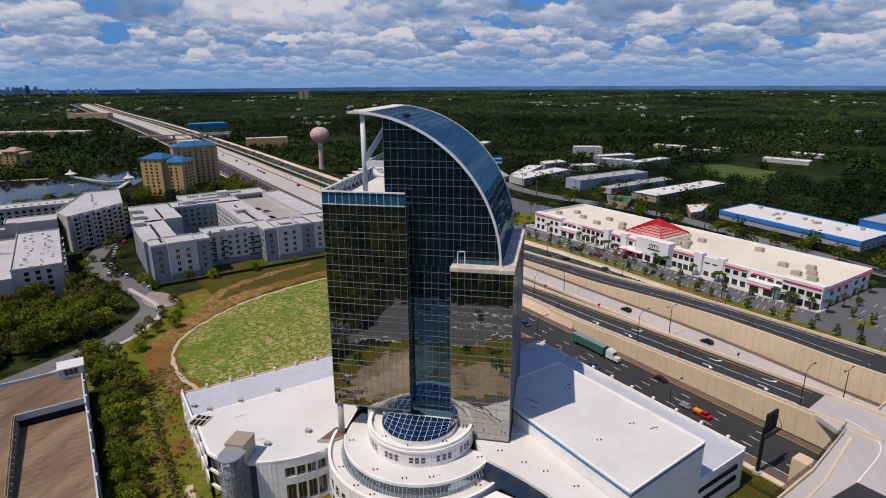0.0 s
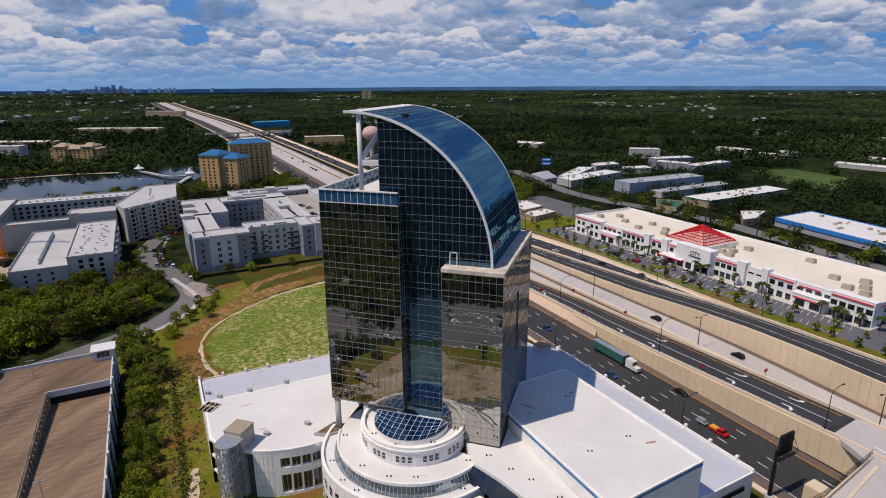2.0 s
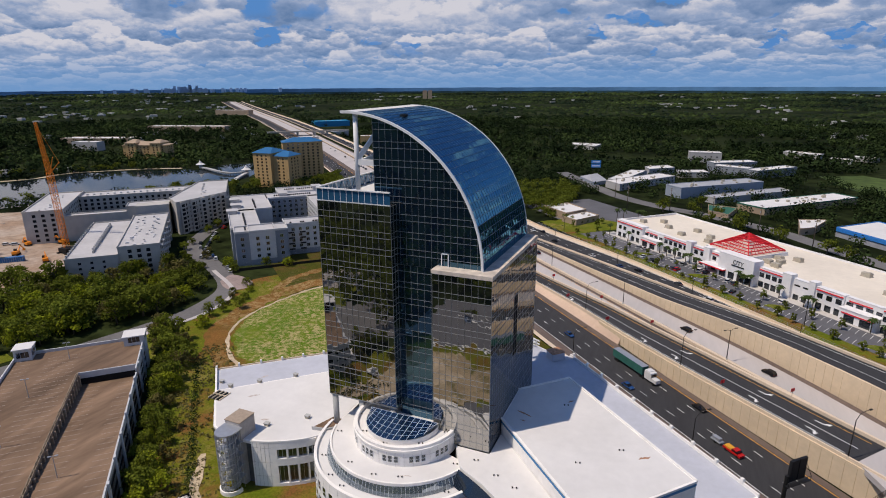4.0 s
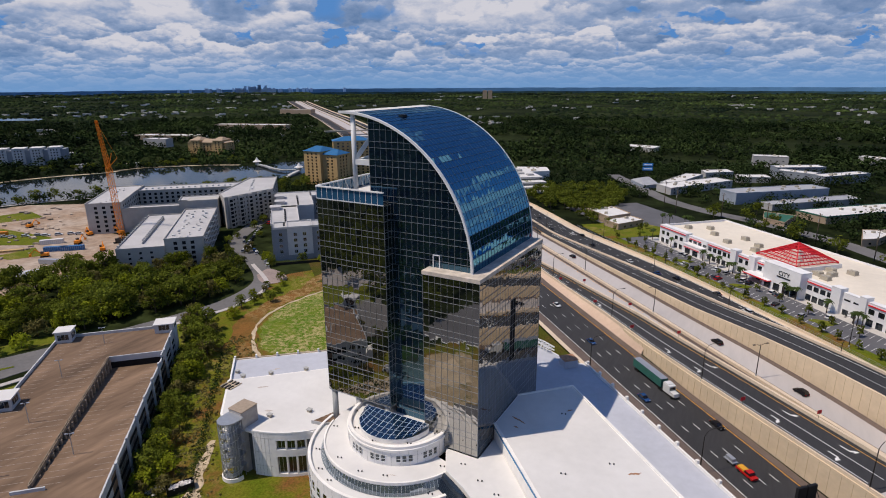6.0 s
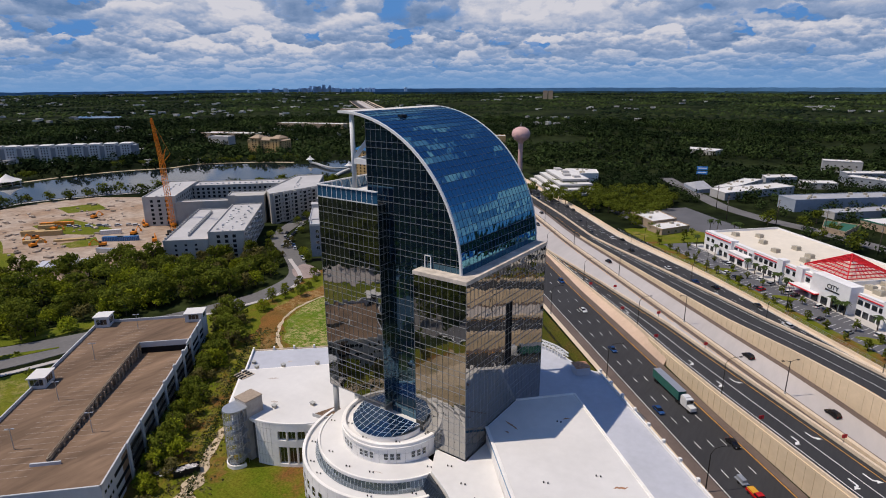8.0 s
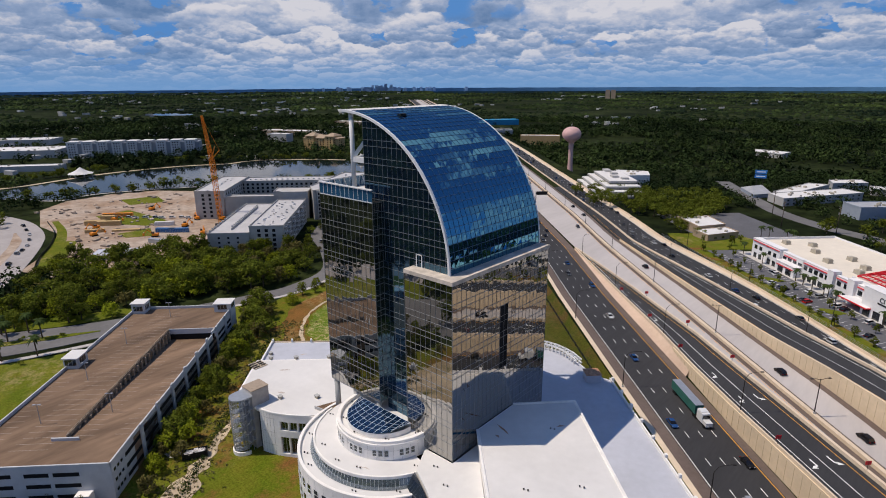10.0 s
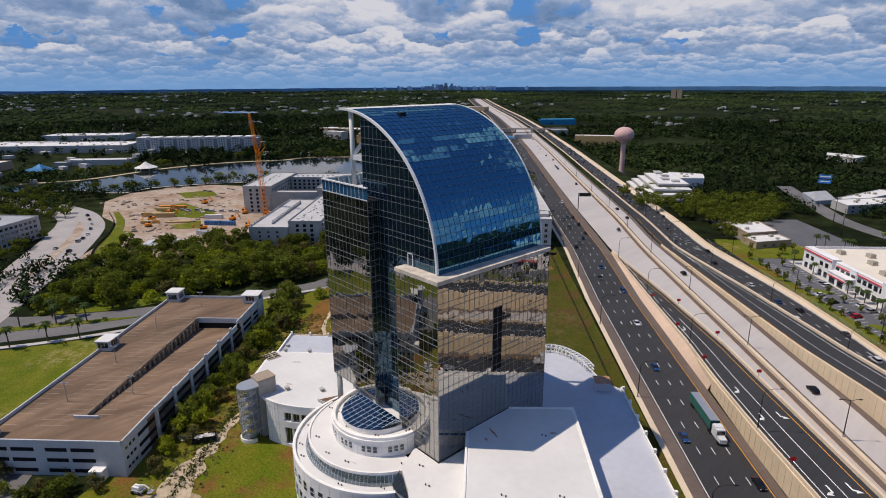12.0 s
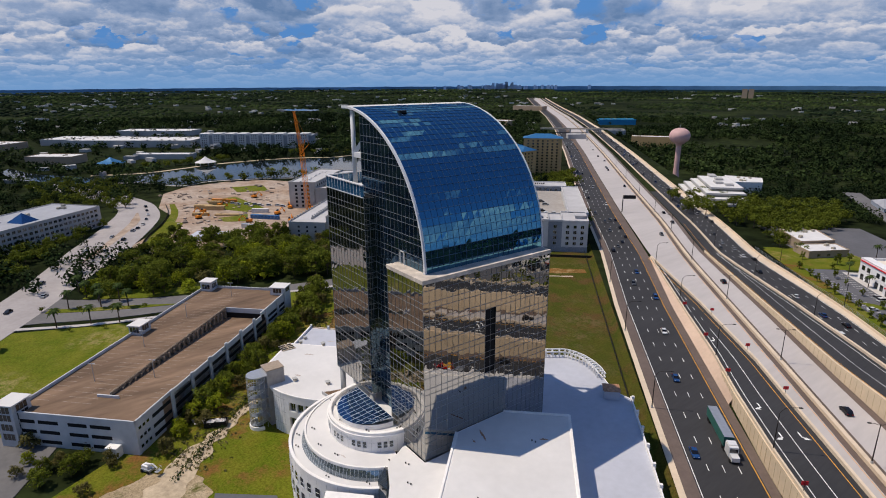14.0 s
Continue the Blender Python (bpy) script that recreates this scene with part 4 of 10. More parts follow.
# canopy past the glass, with its column and braces
g = Geo()
rows = []
for k in range(13):
    t = A_TOP + (91.0 - A_TOP) * k / 12
    rows.append([on_arc(t, 3.0, ARC_R + 0.02), on_arc(t, BACK + 0.2, ARC_R + 0.02), on_arc(t, BACK + 0.2, ARC_R - 0.55), on_arc(t, 3.0, ARC_R - 0.55), on_arc(t, 3.0, ARC_R + 0.02)])
g.sheet(rows)
e = len(g.v)
g.f += [[0, 1, 2, 3], [e - 5, e - 2, e - 3, e - 4]]
g.m += [0, 0]
part("canopy", g, M_ROOF, tower, "white roof canopy")
part("canopy_column", Geo().tube([(-33.8, 3.8, 73.9), (-33.8, 3.8, 92.9)], 0.55, 20), M_CANOPY, tower, "white round column", True)
part("canopy_column", Geo().tube([(-33.8, BACK - 1, 73.9), (-33.8, BACK - 1, 92.9)], 0.55, 20), M_CANOPY, tower, "white round column", True)
part("brace", Geo().bar((-33.6, 4.2, 83.2), (-29.0, 9.0, 91.8), 0.9, 0.9), M_CANOPY, tower, "white diagonal brace")
part("brace", Geo().bar((-33.6, 3.9, 82.4), (-29.0, 3.9, 82.4), 0.9, 1.2), M_CANOPY, tower, "white cross beam")
part("brace", Geo().bar((-33.6, 4.2, 82.4), (-29.0, 16.0, 84.6), 0.8, 0.9), M_CANOPY, tower, "white diagonal brace")
part("roof_hatch", Geo().box(-27.0, -25.8, 12.0, 13.8, 92.0, 92.55), M_BLACK, tower, "small black roof hatch")
# terrace on the lower wing
part("terrace", Geo().box(LB_X0 + 0.25, -28.9, 0.65, BACK - 0.2, 73.6, 73.85), M_ROOF, tower, "pale terrace floor")
g, gp = Geo(), Geo()
loop = [(LB_X0, BACK), (LB_X0, 0.4), (LB_X1, 0.4)]
for (xa, ya), (xb, yb) in zip(loop, loop[1:]):
    a, b = Vector((xa, ya, 0)), Vector((xb, yb, 0))
    n = max(1, round((b - a).length / BAY))
    for i in range(n):
        p, q = a.lerp(b, i / n), a.lerp(b, (i + 1) / n)
        gp.add([p + Vector((0, 0, 73.7)), q + Vector((0, 0, 73.7)), q + Vector((0, 0, 76.4)), p + Vector((0, 0, 76.4))], [(0, 1, 2, 3)])
        g.bar(p + Vector((0, 0, 73.7)), p + Vector((0, 0, 76.5)), 0.09)
    g.bar(a + Vector((0, 0, 76.6)), b + Vector((0, 0, 76.6)), 0.55, 0.28)
    g.bar(a + Vector((0, 0, 73.75)), b + Vector((0, 0, 73.75)), 0.16, 0.16)
gs2 = Geo()
for (xa, ya), (xb, yb) in zip(loop, loop[1:]):
    a, b = Vector((xa, ya, 0)), Vector((xb, yb, 0))
    inn = Vector((1, 0, 0)) if xa == xb else Vector((0, 1, 0))
    n = max(1, round((b - a).length / (2 * BAY)))
    for i in range(n):
        p = a.lerp(b, (i + 0.5) / n)
        gs2.bar(p + Vector((0, 0, 76.6)), p + inn * 1.1 + Vector((0, 0, 73.9)), 0.22, 0.22)
rail = part("parapet_rail", g, M_CANOPY, tower, "white rail on glazing bars")
part("glazing", gp, mirror_glass("parapet_glass", (0.5, 0.75, 1.0), 2.2, 0.02, (0.02, 0.09, 0.18)), rail, "blue glass parapet")
part("stay", gs2, M_CANOPY, rail, "white slanting stays", kind="stuff")
# white ledge on the other wing
g = Geo()
g.box(RB_X0 - 0.15, 0.15, -0.15, Y_MID + 0.2, 59.75, 60.6)
g.box(-3.4, 0.15, Y_MID + 0.2, BACK + 0.15, 59.75, 60.6)
part("ledge", g, material("stained_cream_ledge", (0.56, 0.49, 0.42), 0.85, 0, 0.12, 0.5, 0.18, 0.25, 0.1, 5.0), tower, "white stained ledge")
g = Geo()
g.box(RB_X0 + 1.0, RB_X0 + 1.2, 2.7, 2.85, 60.6, 63.6)
g.box(RB_X0 + 2.6, RB_X0 + 2.8, 2.7, 2.85, 60.6, 63.6)
g.box(RB_X0 + 1.0, RB_X0 + 2.8, 2.7, 2.85, 63.4, 63.6)
part("terrace_door", g, M_CANOPY, tower, "white terrace door frame")
# vertical slot in the flank, recess shade painted as a black box
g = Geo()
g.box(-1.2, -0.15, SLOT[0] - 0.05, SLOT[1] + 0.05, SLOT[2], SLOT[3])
part("slot_window", g, M_DARK, tower, "recessed vertical window, its shade painted black")
# soffit and columns under the raised wing
part("soffit", Geo().box(LB_X0 + 0.1, LB_X1 - 0.05, 0.5, BACK, 23.3, 23.6), M_CONC, tower, "concrete soffit")
for x, y in ((-42.1, 1.4), (-34.2, 1.4), (-25.3, 1.4), (-42.1, 14), (-34, 14), (-42.1, 27), (-34, 27)):
    part("column", Geo().tube([(x, y, 13.5), (x, y, 23.4)], 0.75, 18), M_CONC, tower, "round concrete column", True)
# lobby block coloured black for the shade under the wing
part("lobby_wall", Geo().box(-39, LB_X1, 9, BACK - 1, 13.5, 23.3), M_DARK, tower, "lobby block under the wing, shade put into its black")
part("spandrel_beam", Geo().box(-36, LB_X1, 5.2, 6.0, 19.2, 20.2), M_CONC, tower, "concrete beam")

# ---- podium ----
podium = thing("podium", "white podium building with round drum tiers and flat roofs", "building")
DX, DY = -21.3, 1.0
ZMIDR = 17.0


def windows_on_ring(parent, r, z0, z1, angles, width, deep=0.45):
    """Groups of window recesses on a curved wall: dark panes with pale posts."""
    for a in angles:
        ar = radians(a)
        c = Vector((DX + r * math.cos(ar), DY + r * math.sin(ar), 0))
        o = Vector((math.cos(ar), math.sin(ar), 0))
        t = Vector((-o.y, o.x, 0))
        f = Geo()
        zc, hh = (z0 + z1) / 2, (z1 - z0) / 2
        f.obox(c + o * 0.03 + t * (width / 2 - 0.06) + Vector((0, 0, zc)), t, o, (0, 0, 1), 0.07, 0.06, hh)
        f.obox(c + o * 0.03 - t * (width / 2 - 0.06) + Vector((0, 0, zc)), t, o, (0, 0, 1), 0.07, 0.06, hh)
        f.obox(c + o * 0.03 + Vector((0, 0, z0)), t, o, (0, 0, 1), width / 2, 0.10, 0.07)
        f.obox(c + o * 0.03 + Vector((0, 0, zc)), t, o, (0, 0, 1), width / 2, 0.05, 0.03)
        w = part("window", f, M_CANOPY, parent)
        part("pane", Geo().add([c + o * 0.035 + t * (k * (width / 2 - 0.1)) + Vector((0, 0, z)) for k, z in ((1, z0 + 0.05), (-1, z0 + 0.05), (-1, z1), (1, z1))], [(0, 1, 2, 3)]), M_WIN, w)


upper = part("upper_drum", Geo().ring(DX, DY, 11.9, 12.7, 16.5, 21.9, 150, 400, 72).ring(DX, DY, 12.7, 12.95, 20.7, 21.2, 150, 400, 72), M_WHITE, podium, "white round drum")
part("drum_roof", Geo().lathe([(0.01, 21.0), (11.95, 21.0)], DX, DY, 72), M_ROOF, podium, "white drum roof")
windows_on_ring(upper, 12.7, 18.0, 19.6, [a + k for a in (196, 222, 251, 279, 307, 335) for k in (-6.2, 0, 6.2)], 1.15)
# glass half cone on the drum roof
g, gb = Geo(), Geo()
NS = 16
edge = [Vector((DX + 9.0 * math.cos(radians(a)), DY - 1.6 + 9.0 * math.sin(radians(a)), 22.2)) for a in [180 + 180 * k / NS for k in range(NS + 1)]]
gk = Geo()
for k in range(NS):
    a, b = edge[k], edge[k + 1]
    gk.add([a + Vector((0, 0, -1.2)), b + Vector((0, 0, -1.2)), b + Vector((0, 0, 0.1)), a + Vector((0, 0, 0.1))], [(0, 1, 2, 3)])
gk.add([edge[0] + Vector((0, 0, -1.2)), edge[0] + Vector((0, 0, 1.0)), edge[-1] + Vector((0, 0, 1.0)), edge[-1] + Vector((0, 0, -1.2))], [(0, 1, 2, 3)])
nx = 12
for i in range(nx):
    xa, xb = DX - 9.0 + 18.0 * i / nx, DX - 9.0 + 18.0 * (i + 1) / nx
    ends = []
    for x in (xa, xb):
        dy = math.sqrt(max(0.0, 81 - (x - DX) ** 2))
        ends.append(dy)
    ny = 5
    for j in range(ny):
        def P(x, dy, f):
            return Vector((x, DY - 1.6 - dy * f, 23.1 - 0.85 * f * dy / 9.0))
        q = [P(xa, ends[0], j / ny), P(xb, ends[1], j / ny), P(xb, ends[1], (j + 1) / ny), P(xa, ends[0], (j + 1) / ny)]
        g.add(q, [(3, 2, 1, 0)])
        if j:
            gb.bar(q[0] + Vector((0, 0, 0.03)), q[1] + Vector((0, 0, 0.03)), 0.03)
    gb.bar(Vector((xb, DY - 1.6, 23.15)), Vector((xb, DY - 1.6 - ends[1], 23.13 - 0.85 * ends[1] / 9.0)), 0.07)
sk = part("skylight", gk, M_WHITE, podium, "half-round skylight on a white kerb")
part("glazing", g, M_SKYLIGHT, sk, "blue skylight panes")
part("glazing_bar", gb, M_CANOPY, sk, "white glazing bars")
# middle terrace, ribbon glass and outer ring
part("middle_terrace", Geo().ring(DX, DY, 0.5, 18.4, 15.2, ZMIDR, 160, 344, 72, top=0), M_ROOF, podium, "white round terrace")
part("terrace_kerb", Geo().ring(DX, DY, 18.3, 18.7, 16.2, 17.3, 192, 340, 72), M_WHITE, podium, "white terrace kerb")
g, gb = Geo(), Geo()
for k in range(54):
    a, b = radians(192 + 147 * k / 54), radians(192 + 147 * (k + 1) / 54)
    pa, pb = (math.cos(a), math.sin(a)), (math.cos(b), math.sin(b))
    g.add([(DX + 19.5 * pa[0], DY + 19.5 * pa[1], 14.4), (DX + 19.5 * pb[0], DY + 19.5 * pb[1], 14.4), (DX + 18.75 * pb[0], DY + 18.75 * pb[1], 16.6), (DX + 18.75 * pa[0], DY + 18.75 * pa[1], 16.6)], [(0, 1, 2, 3)])
    gb.bar((DX + 19.55 * pa[0], DY + 19.55 * pa[1], 14.4), (DX + 18.8 * pa[0], DY + 18.8 * pa[1], 16.6), 0.035)
rb = part("ribbon_glazing", gb, M_CANOPY, podium, "sloping ribbon of glass")
part("glazing", g, M_SHED, rb, "pale reflecting glass", kind="stuff")
part("outer_terrace", Geo().ring(DX, DY, 18.6, 22.4, 12.0, 14.3, 183, 352, 84), M_ROOF, podium, "white outer terrace")
outer = part("outer_drum", Geo().ring(DX, DY, 21.9, 22.6, 1.0, 15.0, 178, 352, 96), M_WHITE, podium, "white outer drum wall")
windows_on_ring(outer, 22.6, 9.8, 12.2, [190 + 7.2 * k for k in range(22)], 1.7)
windows_on_ring(outer, 22.6, 4.4, 8.0, [190 + 7.2 * k for k in range(22)], 1.9)
# plate between drum, tower and hall
plate = [(-8, -0.3), (-4.2, -7.2), (2, -10.5), (9, -15.5), (15.5, -21.5), (25, -18.0), (0.3, 8.5), (0.3, -0.3)]
part("link_roof", Geo().prism(plate, 13.0, 18.1), [M_WHITE], podium, "white link roof")
part("link_roof_top", Geo().prism(plate, 18.1, 18.14), M_ROOF, podium, "white membrane")
g = Geo()
pts = spline([(-4.4, -7.6, 0), (2, -11.2, 0), (9, -16.2, 0), (15.2, -22.2, 0)], 8)
for a, b in zip(pts, pts[1:]):
    g.add([a + Vector((-0.9, -1.6, 14.6)), b + Vector((-0.9, -1.6, 14.6)), b + Vector((0, 0, 17.8)), a + Vector((0, 0, 17.8))], [(0, 1, 2, 3)])
part("ribbon_glazing", g, M_WIN, podium, "dark curved glass canopy")
g = Geo()
g.prism([(-9, -20), (-1.5, -12.5), (6, -15.5), (13, -20.5), (18, -26), (24, -20), (30, -26), (18, -40), (8, -32)], 1.0, 14.4)
part("front_wing", g, M_WHITE, podium, "white curved front wing")
# hall with the big flat roof
hall = [(0.2, 8.5), (25.3, -17.7), (43.3, 2.4), (11.1, 34.3), (0.2, 23.0)]
g = Geo().prism(hall, 1.0, 22.2)
hl = part("hall", g, M_WHITE, podium, "white windowless hall")
part("hall_roof", Geo().prism([(0.5, 9), (25.3, -17.0), (42.6, 2.4), (11.1, 33.6), (0.5, 22.8)], 22.2, 22.24), M_ROOF, hl, "white hall roof membrane")
g, gs3 = Geo(), Geo()
for a, b in zip(hall, hall[1:] + hall[:1]):
    a, b = Vector((*a, 0)), Vector((*b, 0))
    if a.x < 1 and b.x < 1:
        continue
    o = Vector(((b - a).y, -(b - a).x, 0)).normalized()
    g.bar(a + Vector((0, 0, 22.3)), b + Vector((0, 0, 22.3)), 0.5, 0.35)
    gs3.bar(a + o * 0.02 + Vector((0, 0, 21.4)), b + o * 0.02 + Vector((0, 0, 21.4)), 0.14, 0.55)
part("hall_coping", g, M_WHITE, hl, "white coping")
part("hall_stripe", gs3, M_BLUELINE, hl, "blue painted stripe")
# lower roof deck towards the motorway
deck = [(52.0, -28.5), (51.7, 44.0), (47.5, 47.5), (45.3, 55.7), (41.5, 64.5), (35, 69), (28, 68.5), (15, 66), (2, 50), (2, 30), (10, -20), (28, -29)]
deckxy = [(W(v, s).x, W(v, s).y) for v, s in deck]
mid_v, mid_s = 28.0, 20.0
dk = part("lower_deck", Geo().prism(deckxy, 1.0, 12.0), M_WHITE, podium, "white lower deck building")
inner = [(mid_v + (v - mid_v) * 0.985, mid_s + (s - mid_s) * 0.992) for v, s in deck]
part("deck_roof", Geo().prism([(W(v, s).x, W(v, s).y) for v, s in inner], 12.0, 12.05), M_DECKROOF, dk, "pale blue-grey roof coating")
g = Geo()
g.bar(W(51.8, -28.5, 12.4), W(51.5, 44, 12.4), 0.4, 0.8)
part("deck_parapet", g, M_WHITE, dk, "white low parapet")
for k in range(10):
    p = W(51.8, -24 + 7.4 * k, 12.9)
    part("parapet_post", Geo().obox(p, W(1, 0), W(0, 1), (0, 0, 1), 0.35, 0.35, 0.75), M_WHITE, dk)
part("roof_bulkhead", Geo().obox(W(46, 44.6, 13.3), W(1, 0), W(0, 1), (0, 0, 1), 2.2, 2.0, 1.3), M_DECKROOF, dk, "pale grey roof bulkhead")
part("bulkhead_cover", Geo().obox(W(46, 44.6, 14.68), W(1, 0), W(0, 1), (0, 0, 1), 2.4, 2.2, 0.08), M_RUST, dk, "brown rusted bulkhead cover")
# white open pergola along the curved end of the deck
rail = spline([W(24, 67.8), W(28, 68.2), W(34.5, 69), W(39.0, 66.6), W(42.2, 62.8), W(44.4, 58.6), W(45.6, 54.0)], 6)
for inset, z_rail in ((0.0, 14.0), (-2.0, 14.0), (0.0, 12.9)):
    g = Geo()
    for a, b in zip(rail, rail[1:]):
        d = (b - a).normalized()
        o = Vector((d.y, -d.x, 0)) * -inset
        g.bar(a + o + Vector((0, 0, z_rail)), b + o + Vector((0, 0, z_rail)), 0.28, 0.4)
    part("pergola_rail", g, M_CANOPY, dk, "white curved pergola rail")
for i in range(0, len(rail) - 1, 2):
    d = (rail[i + 1] - rail[i]).normalized()
    o = Vector((d.y, -d.x, 0)) * 2.0
    part("pergola_post", Geo().bar(rail[i] + Vector((0, 0, 12)), rail[i] + Vector((0, 0, 14)), 0.35).bar(rail[i] + o + Vector((0, 0, 12)), rail[i] + o + Vector((0, 0, 14)), 0.3).bar(rail[i] + Vector((0, 0, 14.1)), rail[i] + o + Vector((0, 0, 14.1)), 0.25), M_CANOPY, dk)
# deck openings in the end wall, their shade painted as black boxes
for z in (9.0, 5.8):
    part("garage_opening", Geo().obox(W(40.5, -28.74, z), W(1, 0), W(0, 1), (0, 0, 1), 8.0, 0.24, 0.60), M_DARK, dk, "black panel for the shade in a horizontal opening")


def window_wall(parent, pts, z0, z1, rows, f0, f1, count, pier=0.17, deep=0.7):
    """A wall along pts with rows of deep window openings between the shares f0 and f1 of its length."""
    pts = [Vector((x, y, 0)) for x, y in pts]
    lens = [0.0]
    for a, b in zip(pts, pts[1:]):
        lens.append(lens[-1] + (b - a).length)

    def at(f):
        d = f * lens[-1]
        for i in range(len(pts) - 1):
            if d <= lens[i + 1] + 1e-6:
                t = (pts[i + 1] - pts[i]).normalized()
                return pts[i] + t * (d - lens[i]), t
        return pts[-1], t

    g = Geo()

    def slab(fa, fb, za, zb, steps=1):
        for k in range(steps):
            (a, _), (b, _) = at(fa + (fb - fa) * k / steps), at(fa + (fb - fa) * (k + 1) / steps)
            t = (b - a).normalized()
            n = Vector((-t.y, t.x, 0))
            g.obox((a + b) / 2 + n * (deep / 2) + Vector((0, 0, (za + zb) / 2)), t, n, (0, 0, 1), (b - a).length / 2 + 0.01, deep / 2, (zb - za) / 2)
    slab(0, f0, z0, z1, 6)
    slab(f1, 1, z0, z1, 6)
    edges = [z0] + [z for r in rows for z in r] + [z1]
    for za, zb in zip(edges[::2], edges[1::2]):
        slab(f0, f1, za, zb, 8)
    w = (f1 - f0) / count
    wall = part("window_wall", g, M_WHITE, parent, "white curved wall with deep window openings")
    for za, zb in rows:
        for k in range(count):
            fa, fb = f0 + w * k, f0 + w * (k + 1)
            (a, t), (b, _) = at(fa), at(fb)
            t = (b - a).normalized()
            n = Vector((-t.y, t.x, 0))
            part("pier", Geo().obox(b + n * 0.32 + Vector((0, 0, (za + zb) / 2)), t, n, (0, 0, 1), pier, 0.3, (zb - za) / 2), M_WHITE, wall)
            f = Geo()
            c = (a + b) / 2 + n * 0.55
            hw, zc, hz_ = (b - a).length / 2, (za + zb) / 2, (zb - za) / 2
            for s_ in (-1, 1):
                f.obox(c + t * (s_ * (hw - 0.3)) + Vector((0, 0, zc)), t, n, (0, 0, 1), 0.06, 0.05, hz_)
                f.obox(c + Vector((0, 0, zc + s_ * (hz_ - 0.05))), t, n, (0, 0, 1), hw, 0.05, 0.05)
            f.obox(c + Vector((0, 0, zc)), t, n, (0, 0, 1), 0.04, 0.04, hz_)
            wn_ = part("window", f, M_GREYSTEEL, wall)
            part("pane", Geo().add([c + n * 0.03 + t * (i * hw) + Vector((0, 0, z)) for i, z in ((-1, za), (1, za), (1, zb), (-1, zb))], [(0, 1, 2, 3)]), M_WIN, wn_)
    return wall


def joint_lines(parent, pts, zs, z0, z1, step):
    """Thin recessed-looking panel joints along a wall."""
    g = Geo()
    for a, b in zip(pts, pts[1:]):
        a, b = Vector((*a, 0)), Vector((*b, 0))
        d = b - a
        n = Vector((d.y, -d.x, 0)).normalized() * 0.012
        for z in zs:
            g.bar(a + n + Vector((0, 0, z)), b + n + Vector((0, 0, z)), 0.03, 0.06)
        for k in range(max(1, int(d.length / step))):
            p = a + d * ((k + 0.5) * step / d.length if d.length > step else 0.5) + n
            g.bar(p + Vector((0, 0, z0)), p + Vector((0, 0, z1)), 0.06, 0.03)
    part("panel_joint", g, M_JOINT, parent, kind="stuff")


# left wing: solid core coloured for interior shade, open frame outside, curved window wall
core = [(-70.0, -10.2), (-66.0, -12.6), (-58.3, -12.4), (-50.9, -9.6), (-44.4, -5.2), (-42.4, 0.5), (-42.6, 36.0), (-49.5, 34.5), (-83.0, 2.3)]
lwp = part("left_wing", Geo().prism(core, 1.0, 13.3), M_SHADE, podium, "white wing with curved window wall, core coloured dark for shade")
lw = [(-71.5, -11.8), (-66.5, -13.8), (-57.8, -13.4), (-50.5, -10.5), (-44.0, -6.0), (-42.0, 0.5), (-42.5, 36.0), (-49.5, 35.0), (-84.5, 1.9)]
part("roof_slab", Geo().prism(lw, 13.3, 14.0), M_WHITE, lwp, "white roof edge")
part("left_roof", Geo().prism([(-71.0, -11.4), (-66.3, -13.3), (-57.9, -12.9), (-50.8, -10.1), (-44.5, -5.7), (-42.5, 0.5), (-42.9, 35.6), (-49.6, 34.3), (-83.8, 1.9)], 14.0, 14.05), M_ROOF, lwp, "white roof membrane")
curve = [(p.x, p.y) for p in spline([Vector((-57.8, -13.4, 0)), Vector((-54.0, -12.3, 0)), Vector((-49.6, -10.1, 0)), Vector((-45.6, -7.2, 0)), Vector((-43.0, -4.2, 0))], 4)]
ww = window_wall(lwp, curve, 1.0, 13.9, [(2.0, 7.2), (9.2, 11.9)], 0.36, 0.93, 4)
joint_lines(ww, curve[:6], (4.2, 8.2, 12.4), 1.0, 13.9, 3.0)
part("wall_coping", Geo().sheet([[(x, y - 0.06, 13.92) for x, y in curve], [(x, y - 0.06, 14.35) for x, y in curve], [(x + 0.2, y + 0.55, 14.35) for x, y in curve], [(x + 0.2, y + 0.55, 14.02) for x, y in curve]]), M_WHITE, lwp)
ls = [(-98.2, 16.0), (-84.5, 1.9), (-49.5, 35.0), (-20, 37), (-18, 60), (-38, 69.5), (-63.3, 47.6)]
lcore = [(-95.4, 16.2), (-83.4, 4.3), (-49.5, 35.3), (-20, 37.5), (-18.5, 59), (-38, 67.6), (-62.8, 45.6)]
# deck core darkened in colour for the shade behind its frame
lsp = part("left_lower_deck", Geo().prism(lcore, 1.0, 10.2), M_SHADE, podium, "white parking deck frame, core coloured dark for shade")
part("deck_slab", Geo().prism(ls, 10.2, 10.8), M_WHITE, lsp, "white deck edge")
part("deck_roof", Geo().prism([(-97.5, 16.0), (-84.5, 2.5), (-49.6, 35.7), (-20.5, 37.5), (-18.5, 59.7), (-38, 68.9), (-63.2, 47.1)], 10.8, 10.85), M_DECKROOF, lsp, "pale blue-grey roof coating")
g = Geo()
g.bar((-98.1, 16.1, 11.0), (-63.4, 47.5, 11.0), 0.3, 0.5).bar((-63.4, 47.5, 11.0), (-38, 69.3, 11.0), 0.3, 0.5)
part("deck_coping", g, M_TANTOP, lsp, "weathered tan coping")
